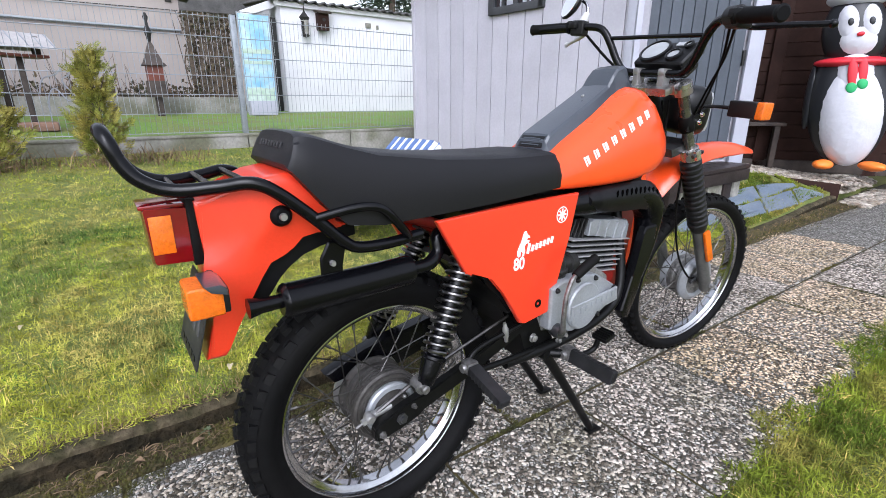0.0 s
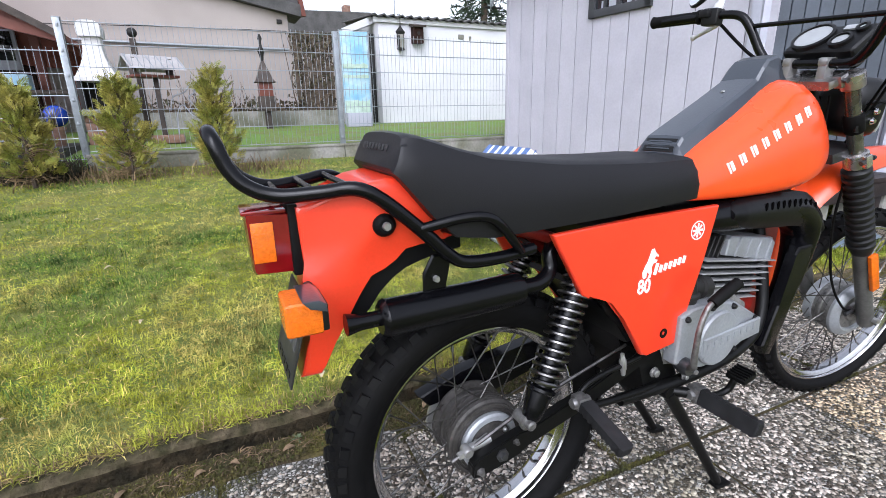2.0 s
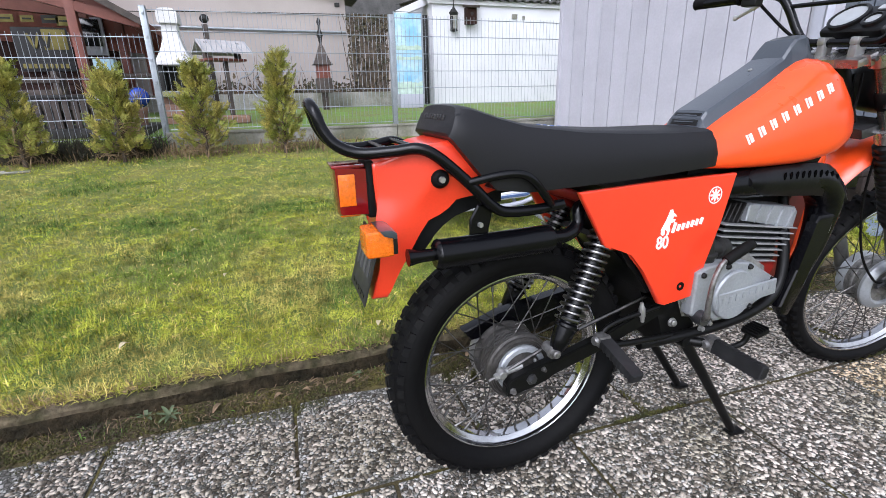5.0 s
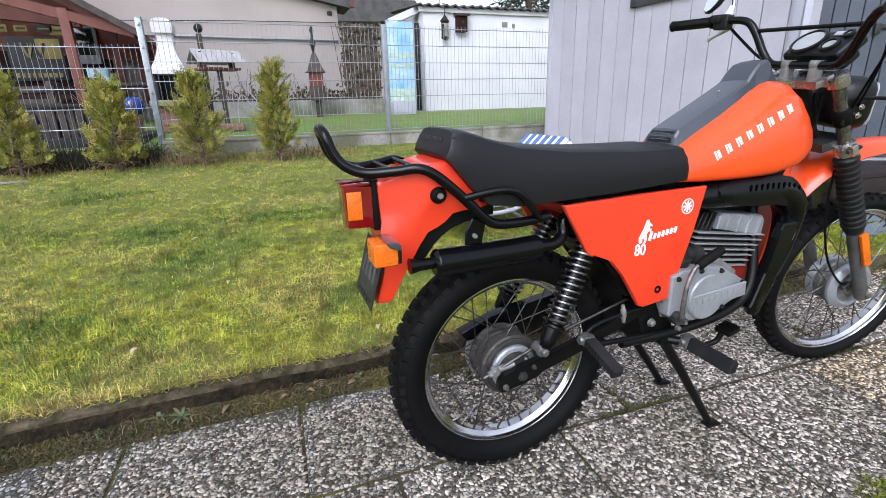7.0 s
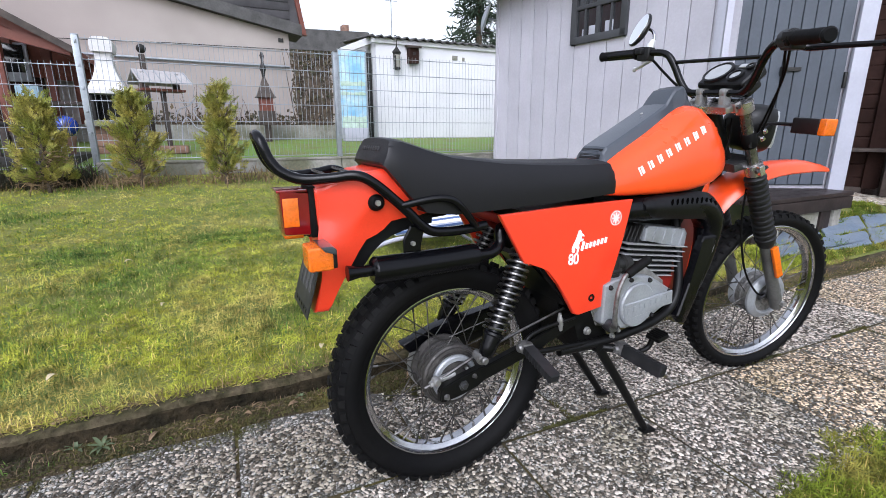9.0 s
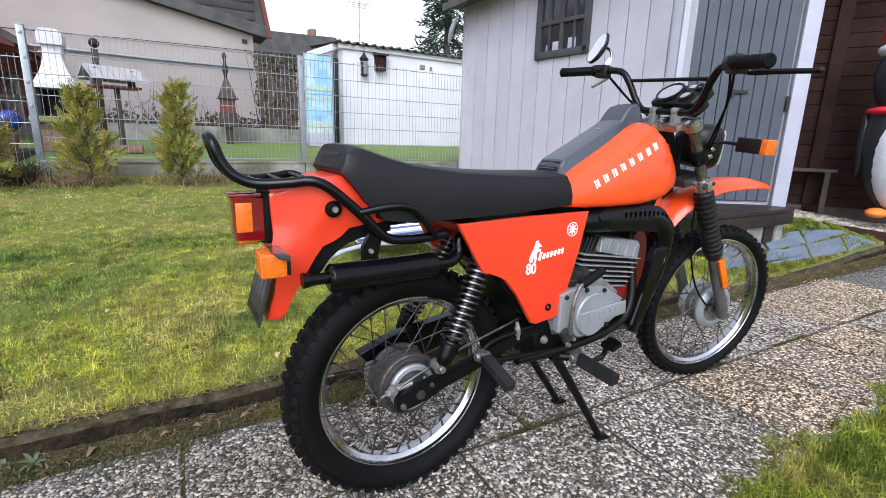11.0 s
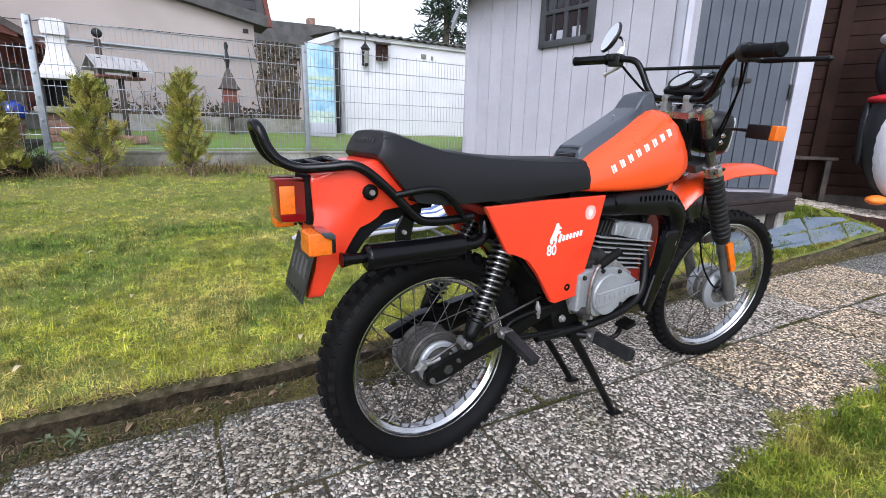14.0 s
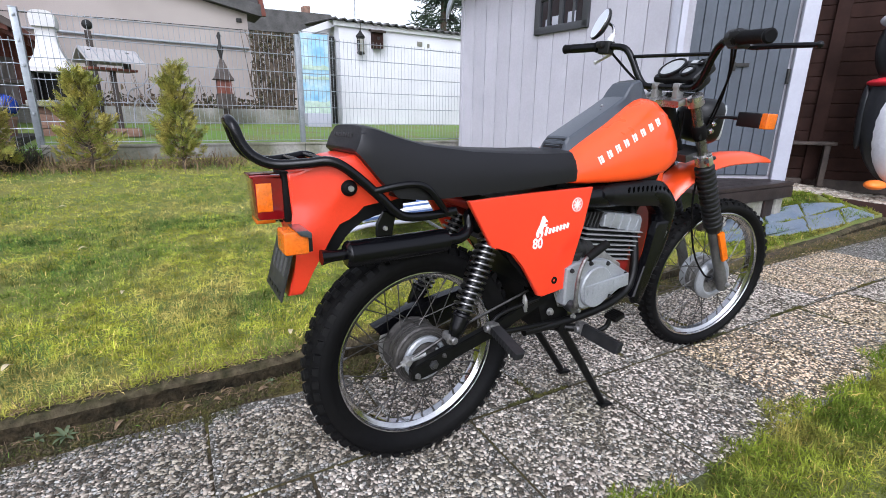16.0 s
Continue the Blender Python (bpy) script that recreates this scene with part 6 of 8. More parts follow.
loop = [(x, -y, z) for x, z, y in side[::-1]] + [(-0.410, -0.022, 0.905), (-0.411, 0.0, 0.908), (-0.410, 0.022, 0.905)] + [(x, y, z) for x, z, y in side]
tube(bm, loop, 0.0104, 10, 5)
rack = part("luggage_rack", bm, "black_paint", bike, "black tubular luggage rack with a raised rear hoop")
for x, z, y in ((-0.338, 0.826, 0.056), (-0.295, 0.829, 0.070), (-0.248, 0.832, 0.088)):
    part("rack_bar", tube(B(), [(x, -y, z), (x, y, z)], 0.0055, 8, 1), "black_paint", rack)
for s in (-1, 1):
    part("grab_bar", tube(B(), [(-0.152, s * 0.108, 0.765), (-0.094, s * 0.120, 0.776), (-0.055, s * 0.128, 0.776), (-0.030, s * 0.130, 0.762), (0.0, s * 0.124, 0.730), (0.022, s * 0.112, 0.708)], 0.0078, 8), "black_paint", rack)
    part("rack_mount", rod(B(), (-0.199, s * 0.072, 0.772), (-0.199, s * 0.094, 0.772), [(0, 0.0175), (0.6, 0.0175), (0.8, 0.016), (1, 0.011)], 20), "rubber", rack)
    part("mount_bolt", rod(B(), (-0.199, s * 0.088, 0.772), (-0.199, s * 0.100, 0.772), [(0, 0.0066), (0.7, 0.0066), (1, 0.0055)], 10), "steel", rack)

# front end, turned with the steering
front_wheel = front("front_wheel", lathe(B(), [(0.014, -0.058), (0.030, -0.056), (0.034, -0.050), (0.062, -0.048), (0.066, -0.044), (0.082, -0.040), (0.085, -0.036), (0.085, -0.026), (0.079, -0.022), (0.077, -0.008), (0.080, -0.004), (0.080, 0.004), (0.076, 0.008), (0.076, 0.020), (0.080, 0.028), (0.078, 0.045), (0.04, 0.05), (0.014, 0.055)], Matrix.Translation(FW), 40), "hub_front", bike, "weathered cast drum hub")
front("tyre", tyre(B(), FW, FR, FRIM, 0.078, 0.008), "rubber", front_wheel, "black knobbly tyre")
tagged(front("tread", knobs(B(), FW, FR, 0.008, 56, [(-0.027, 0.2, 0.008), (0.0, 0, 0.0), (0.027, -0.2, 0.008)], 0.015, 0.018), "tread", front_wheel), kind="stuff")
front("rim", rim_mesh(B(), FW, FRIM, 0.026), "chrome", front_wheel, "polished rim")
spokes(front_wheel, FW, FRIM, 0.062, 0.028, front)
front("brake_drum", lathe(B(), [(0.078, 0.02), (0.080, 0.024), (0.080, 0.046), (0.07, 0.05)], Matrix.Translation(FW), 40), "alu", front_wheel)
DIR = Vector((math.sin(RAKE), 0, -math.cos(RAKE)))
front("brake_plate", lathe(B(), [(0.058, -0.046), (0.060, -0.056), (0.066, -0.058), (0.082, -0.050), (0.0865, -0.044), (0.0865, -0.036)], Matrix.Translation(FW), 40, cap=False), "alu", front_wheel, "bright brake plate ring")
bm = tube(B(), [FW + Vector((0.0, -0.060, 0.0)), FW + Vector((-0.030, -0.064, 0.012)), FW + Vector((-0.058, -0.066, 0.004))], [0.010, 0.007, 0.006], 8)
rod(bm, FW + Vector((-0.030, -0.070, 0.012)), FW + Vector((-0.030, -0.052, 0.012)), [(0, 0.008), (0.5, 0.011), (1, 0.012)], 10)
front("brake_arm", bm, "steel_dark", front_wheel)
TOP = Vector((0.964, 0, 0.995))
for s in (-1, 1):
    o = Vector((0, s * 0.088, 0))
    a = TOP + o
    leg = front("fork_leg", rod(B(), a + DIR * 0.50, a + DIR * 0.80, [(0, 0.0205), (0.1, 0.021), (0.75, 0.020), (0.80, 0.022), (0.97, 0.020), (1, 0.010)], 18), "fork_alu", bike, "dull grey fork leg")
    front("fork_tube", rod(B(), a - DIR * 0.01, a + DIR * 0.52, [(0, 0.010), (0.0, 0.018), (0.03, 0.018), (0.03, 0.0165), (1, 0.0165)], 16), "fork_steel", leg)
    g = [(0, 0.017), (0.02, 0.026)]
    for k in range(13):
        g += [(0.04 + 0.070 * k, 0.032), (0.04 + 0.070 * k + 0.028, 0.032), (0.04 + 0.070 * k + 0.040, 0.026), (0.04 + 0.070 * k + 0.058, 0.026)]
    g += [(0.96, 0.027), (1, 0.023)]
    front("fork_gaiter", rod(B(), a + DIR * 0.235, a + DIR * 0.515, g, 20), "gaiter", leg, "ribbed black rubber gaiter")
    bm = rod(B(), a + DIR * 0.196, a + DIR * 0.238, [(0, 0.020), (0.08, 0.027), (0.92, 0.027), (1, 0.020)], 18)
    box(bm, a + DIR * 0.217 + Vector((-0.004, s * 0.026, 0)), (0.020, 0.018, 0.034), 0.003, tilt("Y", -27.5))
    front("fork_clamp", bm, "cast_dull", leg)
    front("clamp_bolt", rod(B(), a + DIR * 0.217 + Vector((-0.022, s * 0.028, -0.006)), a + DIR * 0.217 + Vector((0.018, s * 0.028, 0.010)), [(0, 0.006), (0.18, 0.007), (0.18, 0.0045), (0.85, 0.0045), (0.85, 0.007), (1, 0.006)], 6), "steel_dark", leg)
    bm = rod(B(), a - DIR * 0.014, a + DIR * 0.024, [(0, 0.018), (0.08, 0.0265), (0.92, 0.0265), (1, 0.022)], 20)
    box(bm, a + DIR * 0.005 + Vector((-0.026, -s * 0.006, -0.002)), (0.024, 0.022, 0.030), 0.004, tilt("Y", -27.5))
    front("clamp_collar", bm, "cast_dull", leg)
    front("collar_bolt", rod(B(), a + DIR * 0.005 + Vector((-0.031, s * 0.014, -0.002)), a + DIR * 0.005 + Vector((-0.031, -s * 0.024, -0.002)), [(0, 0.0065), (0.2, 0.0065), (0.2, 0.004), (1, 0.004)], 6), "steel_dark", leg)
    front("lamp_collar", rod(B(), a + DIR * 0.092, a + DIR * 0.140, [(0, 0.019), (0.08, 0.0215), (0.92, 0.0215), (1, 0.019)], 16), "rubber", leg)
    ra, rb = a + DIR * 0.515 + Vector((0.004, s * 0.027, 0)), a + DIR * 0.64 + Vector((0.004, s * 0.027, 0))
    bm = B()
    box(bm, (ra + rb) / 2, (0.026, 0.012, (rb - ra).length), 0.004, tilt("Y", -27.5))
    front("fork_reflector", bm, "amber", leg, "long amber reflector")
    front("axle_end", rod(B(), FW + Vector((0, s * 0.058, 0)), FW + Vector((0, s * 0.122, 0)), [(0, 0.012), (0.7, 0.012), (0.7, 0.010), (1, 0.009)], 6), "steel", leg)
bm = prism(B(), [(0.900, 0.985), (0.985, 1.012), (0.992, 0.992), (0.907, 0.965)], -0.086, 0.086, 0.007)
front("upper_fork_clamp", bm, "cast_dull", bike, "bare metal fork clamp")
bm = prism(B(), [(0.985, 0.815), (1.075, 0.840), (1.085, 0.815), (0.995, 0.790)], -0.084, 0.084, 0.006)
front("lower_fork_clamp", bm, "steel_dark", bike)
front("steering_head", rod(B(), (0.935, 0, 0.985), (1.025, 0, 0.812), [(0, 0.026), (1, 0.028)], 16), "black_frame", bike)
for s in (-1, 1):
    bm = box(B(), (0.935, s * 0.045, 1.008), (0.030, 0.022, 0.050), 0.005)
    box(bm, (0.935, s * 0.045, 1.030), (0.038, 0.022, 0.020), 0.006)
    front("bar_clamp", bm, "steel", bike)
half = [(0.935, 0.0, 1.026), (0.935, 0.06, 1.026), (0.932, 0.105, 1.030), (0.925, 0.135, 1.060), (0.912, 0.165, 1.115), (0.902, 0.195, 1.148), (0.885, 0.24, 1.156), (0.845, 0.32, 1.152), (0.817, 0.396, 1.148)]
bar = front("handlebar", tube(B(), [(x, -y, z) for x, y, z in half[:0:-1]] + half, 0.0112, 12, 5), "black_paint", bike, "high black handlebar with a cross brace")
front("cross_brace", tube(B(), [(0.912, -0.168, 1.122), (0.912, 0.168, 1.122)], 0.0058, 8, 1), "black_paint", bar)
for s in (-1, 1):
    a, b = Vector((0.864, s * (0.272 if s < 0 else 0.295), 1.155)), Vector((0.808, s * (0.402 if s < 0 else 0.432), 1.148))
    g = [(0, 0.020), (0.06, 0.020)] + [(0.08 + 0.0315 * k, (0.0172 if k % 2 else 0.0158) if s < 0 else (0.0165 if k % 2 else 0.0152)) for k in range(28)] + [(0.97, 0.0180 if s < 0 else 0.0175), (1, 0.0135)]
    front("grip", rod(B(), a, b, g, 16), "rubber", bar, "black ribbed rubber grip")
    bm = box(B(), (0.876, s * 0.268, 1.152), (0.040, 0.046, 0.046), 0.008, tilt("Z", s * 18), seg=3)
    box(bm, (0.852, s * 0.272, 1.160), (0.018, 0.030, 0.020), 0.004)
    sw = front("switch_box", bm, "plastic", bar)
    tipx, tipy, tipz = (0.955, 0.420, 1.138) if s < 0 else (0.934, 0.386, 1.108)
    bm = tube(B(), [(0.890, s * 0.262, 1.142), (0.915, s * 0.285, 1.136), (0.930, s * 0.34, (1.136 + tipz) / 2), (tipx, s * tipy, tipz)], [0.009, 0.0085, 0.0072, 0.0065] if s < 0 else [0.008, 0.0068, 0.0058, 0.0052], 8)
    bmesh.ops.create_uvsphere(bm, u_segments=10, v_segments=8, radius=0.009, matrix=Matrix.Translation((tipx, s * (tipy + 0.004), tipz)))
    front("brake_lever" if s < 0 else "clutch_lever", bm, "black_paint" if s < 0 else "silver", bar)
front("throttle_housing", rod(B(), (0.878, -0.240, 1.156), (0.866, -0.274, 1.156), [(0, 0.016), (0.1, 0.0235), (0.9, 0.0235), (1, 0.02)], 16), "plastic", bar)
mm = Matrix.Translation((0.872, 0.318, 1.236)) @ tilt("Z", 78) @ tilt("X", 24) @ Matrix.Diagonal((0.86, 1.0, 1.14, 1))
mirror = front("mirror", lathe(B(), [(0.050, 0.0), (0.052, -0.004), (0.050, -0.010), (0.036, -0.020), (0.012, -0.026)], mm, 32), "plastic", bike, "round black-backed mirror on a chrome stem")
front("mirror_glass", lathe(B(), [(0.0475, 0.0005), (0.0475, 0.0022), (0.001, 0.0026)], mm, 32), "mirror", mirror)
front("mirror_stem", tube(B(), [(0.880, 0.262, 1.165), (0.892, 0.258, 1.195), (0.898, 0.275, 1.225), (0.893, 0.305, 1.240)], 0.0052, 8), "chrome", mirror)
front("mirror_clamp", rod(B(), (0.878, 0.262, 1.160), (0.890, 0.259, 1.198), [(0, 0.010), (0.1, 0.013), (0.6, 0.013), (0.7, 0.010), (1, 0.009)], 12), "silver", mirror)
# instruments
im = Matrix.Translation((0.985, -0.004, 1.070)) @ tilt("Y", -40)
bm = box(B(), (0, 0, 0), (0.095, 0.172, 0.040), 0.012, seg=3)
box(bm, (0.0, 0.0, -0.03), (0.06, 0.14, 0.04), 0.01)
dash = front("instrument_panel", move(bm, im), "plastic", bike, "black instrument panel with a round dial, sky sheen in its colour")
def dial(y, x, r, nm):
    bm = lathe(B(), [(r + 0.006, 0.0), (r + 0.006, 0.010), (r, 0.012), (r - 0.002, 0.006)], Matrix.Translation((x, y, 0.018)) @ tilt("X", 90), 32)
    b1 = front(nm, move(bm, im), "plastic", dash)
    bm = lathe(B(), [(r - 0.001, 0.0), (r - 0.001, 0.0075), (0.001, 0.008)], Matrix.Translation((x, y, 0.018)) @ tilt("X", 90), 32)
    front("dial_glass", move(bm, im), "dial", dash)
dial(0.036, 0.0, 0.040, "speedometer")
dial(-0.040, -0.016, 0.018, "fuel_gauge")
dial(-0.060, 0.026, 0.008, "warning_lamp")
front("dash_screen", move(box(B(), (0.030, -0.034, 0.022), (0.016, 0.034, 0.006), 0.002), im), "dial", dash)
# headlight
bm = B()
rr = []
for x, sz, zc in ((1.035, 0.030, 0.927), (1.045, 0.050, 0.927), (1.07, 0.066, 0.925), (1.105, 0.074, 0.924), (1.125, 0.075, 0.922), (1.135, 0.073, 0.921)):
    ring = []
    for k in range(24):
        a = 2 * math.pi * k / 24
        c, s_ = math.cos(a), math.sin(a)
        q = 1 / (abs(c) ** 4 + abs(s_) ** 4) ** 0.25
        ring.append((x + 0.06 * s_ * sz, sz * c * q * 0.98, zc + sz * s_ * q))
    rr.append(ring)
rings(bm, rr)
headlight = front("headlight", bm, "plastic", bike, "black square-cased headlight", 50)
front("headlight_glass", box(B(), (1.137, 0, 0.921), (0.008, 0.124, 0.124), 0.02), "dial", headlight)
for s in (-1, 1):
    bm = box(B(), (1.090, s * 0.207, 0.943), (0.042, 0.078, 0.044), 0.005, seg=3)
    ind = front("front_indicator", bm, "plastic", bike, "black front indicator with an amber end")
    front("indicator_lens", box(B(), (1.090, s * 0.2565, 0.943), (0.043, 0.022, 0.046), 0.005, seg=3), "amber", ind)
    front("indicator_stem", tube(B(), [(1.060, s * 0.075, 0.937), (1.080, s * 0.12, 0.944), (1.088, s * 0.172, 0.943)], [0.0055, 0.005, 0.0062], 8, 3), "plastic", ind)
    bm = prism(B(), [(1.004, 0.872), (1.020, 0.868), (1.052, 0.892), (1.080, 0.926), (1.078, 0.940), (1.062, 0.938), (1.036, 0.918), (1.006, 0.900)], s * 0.098, s * 0.106, 0.002, 1)
    bracket = front("headlight_bracket", bm, "black_frame", bike)
    for x, z in ((1.043, 0.898), (1.047, 0.920)):
        front("bracket_bolt", rod(B(), (x, s * 0.102, z), (x, s * 0.116, z), [(0, 0.0085), (0.55, 0.0085), (0.6, 0.007), (1, 0.005)], 10), "chrome", bracket)
# front mudguard
bm = B()
rr = []
fl = spline([(0.975, 0.0, 0.635), (1.005, 0, 0.690), (1.055, 0, 0.742), (1.12, 0, 0.782), (1.22, 0, 0.808), (1.36, 0, 0.816), (1.46, 0, 0.800), (1.515, 0, 0.782)], 4)
for i, p in enumerate(fl):
    u = i / (len(fl) - 1)
    w = np.interp(u, [0, 0.15, 0.45, 0.7, 0.9, 1], [0.058, 0.066, 0.072, 0.064, 0.040, 0.012])
    drop = np.interp(u, [0, 0.3, 0.7, 1], [0.022, 0.030, 0.032, 0.006])
    t = (fl[min(i + 1, len(fl) - 1)] - fl[max(i - 1, 0)]).normalized()
    up = Vector((-t.z, 0, t.x))
    pr = [(-1, 1.0), (-0.82, 0.45), (-0.5, 0.12), (0, 0), (0.5, 0.12), (0.82, 0.45), (1, 1.0)]
    rr.append([p + Vector((0, w * a, 0)) - up * drop * b for a, b in pr] + [p + Vector((0, w * a * 0.95, 0)) - up * (drop * b + 0.005) for a, b in pr[::-1]])
rings(bm, rr)
front("front_mudguard", bm, "orange", bike, "high orange-red front mudguard", 50)
# cables
for pts, r in (([(0.885, -0.255, 1.140), (0.955, -0.20, 1.07), (1.03, -0.12, 0.99), (1.06, -0.07, 0.90)], 0.0032), ([(0.880, -0.245, 1.145), (0.975, -0.18, 1.06), (1.045, -0.105, 0.94), (1.05, -0.06, 0.84)], 0.0032),
               ([(0.900, 0.26, 1.135), (0.955, 0.20, 1.06), (1.00, 0.10, 0.98), (0.98, 0.03, 0.86)], 0.0048), ([(1.03, -0.05, 0.95), (1.06, -0.075, 0.80), (1.10, -0.06, 0.62), (1.16, -0.062, 0.45), (1.24, -0.066, 0.35), (1.30, -0.06, 0.33)], 0.0036)):
    front("cable", tube(B(), pts, r, 6, 6), "rubber", bike)
for k in range(3):
    part("cable", tube(B(), [(1.0, -0.03 + 0.02 * k, 0.95), (0.965 + 0.01 * k, -0.045 + 0.02 * k, 0.84), (0.90, -0.02 + 0.01 * k, 0.77), (0.78, 0.0, 0.74)], 0.0034, 6, 5), "rubber", bike)

# ---- sun lounger behind the motorcycle ----
lounger = thing("sun_lounger", "white tubular sun lounger with blue and white striped cushion", "sun lounger")
LY = 1.68
for s in (-0.27, 0.27):
    part("side_rail", tube(B(), [(0.08, LY + s, 0.215), (0.20, LY + s, 0.270), (0.42, LY + s, 0.330), (0.88, LY + s, 0.360), (1.20, LY + s, 0.672)], 0.013, 8), "trim", lounger)
for x, z in ((1.00, 0.465), (1.15, 0.615)):
    part("leg", tube(B(), [(x, LY - 0.27, z), (x + 0.05, LY - 0.27, rise(x, LY - 0.27) + 0.01), (x + 0.05, LY + 0.27, rise(x, LY + 0.27) + 0.01), (x, LY + 0.27, z)], 0.012, 8, 1), "trim", lounger)
bm = B()
rr = []
path = [(0.40, 0.345), (0.62, 0.360), (0.84, 0.368), (0.92, 0.40), (1.06, 0.535), (1.20, 0.668)]
for x, z in path:
    rr.append([(x, LY - 0.26, z), (x - 0.01, LY - 0.275, z + 0.035), (x - 0.02, LY - 0.22, z + 0.065), (x - 0.02, LY + 0.22, z + 0.065), (x - 0.01, LY + 0.275, z + 0.035), (x, LY + 0.26, z)])
rings(bm, rr)
part("cushion", bm, "fabric_white", lounger)
for k in range(6):
    y = LY - 0.20 + 0.080 * k
    bm = B()
    rings(bm, [[(x - 0.021, y - 0.02, z + 0.0625), (x - 0.021, y + 0.02, z + 0.0625), (x - 0.024, y + 0.02, z + 0.0685), (x - 0.024, y - 0.02, z + 0.0685)] for x, z in path])
    part("stripe", bm, "fabric_blue", lounger)
for k in range(2):
    bm = B()
    rings(bm, [[(x - 0.004, LY - 0.2745 + 0.022 * k, z + 0.010 + 0.034 * k), (x - 0.004, LY - 0.262 + 0.02 * k, z + 0.010 + 0.034 * k), (x - 0.006, LY - 0.262 + 0.02 * k, z + 0.024 + 0.034 * k), (x - 0.006, LY - 0.279 + 0.026 * k, z + 0.024 + 0.034 * k)] for x, z in path])
    part("stripe", bm, "fabric_blue", lounger)

# ---- inflatable penguin: one plain mesh ----
PX, PY, PZ = 5.55, 0.625, 0.318
bm = B()
pm = Matrix.Translation((PX, PY, PZ)) @ tilt("Z", 118) @ Matrix(((1, 0, 0.13, 0), (0, 1, 0, 0), (0, 0, 1, 0), (0, 0, 0, 1))) @ Matrix.Diagonal((0.756, 0.62, 0.955, 1))


def blob(c, s, mi, u=24, v=16, m=Matrix()):
    r = bmesh.ops.create_uvsphere(bm, u_segments=u, v_segments=v, radius=1, matrix=pm @ Matrix.Translation(c) @ m @ Matrix.Diagonal((*s, 1)))
    for f in {f for w in r["verts"] for f in w.link_faces}:
        f.material_index = mi


blob((0, -0.02, 0.62), (0.43, 0.36, 0.60), 0)
blob((0, 0.085, 0.56), (0.350, 0.310, 0.530), 1)
blob((0, 0.075, 0.86), (0.235, 0.290, 0.30), 1)
blob((0, 0, 1.30), (0.325, 0.30, 0.36), 0)
blob((-0.088, 0.104, 1.355), (0.145, 0.214, 0.205), 1)
blob((0.088, 0.104, 1.355), (0.145, 0.214, 0.205), 1)
blob((0, 0.100, 1.24), (0.232, 0.226, 0.195), 1)
blob((-0.10, 0.312, 1.38), (0.030, 0.012, 0.036), 0, 12, 8)
blob((0.10, 0.312, 1.38), (0.030, 0.012, 0.036), 0, 12, 8)
blob((0, 0.330, 1.27), (0.040, 0.028, 0.020), 2, 12, 8, tilt("Y", 8))
blob((0, 0.0, 1.03), (0.385, 0.365, 0.062), 2)
blob((0.046, 0.345, 0.915), (0.052, 0.024, 0.15), 2, m=tilt("Y", 3))
blob((-0.046, 0.345, 0.935), (0.050, 0.024, 0.125), 2, m=tilt("Y", -2))
blob((0.054, 0.362, 0.790), (0.056, 0.022, 0.050), 3, 12, 8)
blob((-0.050, 0.362, 0.825), (0.054, 0.022, 0.048), 3, 12, 8)
blob((-0.40, -0.03, 0.70), (0.055, 0.11, 0.32), 0, m=tilt("Y", 7))
blob((0.40, -0.03, 0.70), (0.055, 0.11, 0.32), 0, m=tilt("Y", -7))
blob((-0.25, 0.22, 0.045), (0.11, 0.20, 0.05), 4, m=tilt("Z", 22))
blob((0.25, 0.22, 0.045), (0.11, 0.20, 0.05), 4, m=tilt("Z", -22))
blob((0, 0, 1.60), (0.30, 0.28, 0.085), 1)
blob((0, 0, 1.74), (0.25, 0.23, 0.20), 2)
penguin = tagged(finish("inflatable_penguin", bm, ["nylon_black", "nylon_white", "nylon_red", "nylon_green", "nylon_orange"], smooth=60), "inflatable black and white penguin with a red scarf by the hut", "inflatable figure")

# ---- young conifers before the fence ----


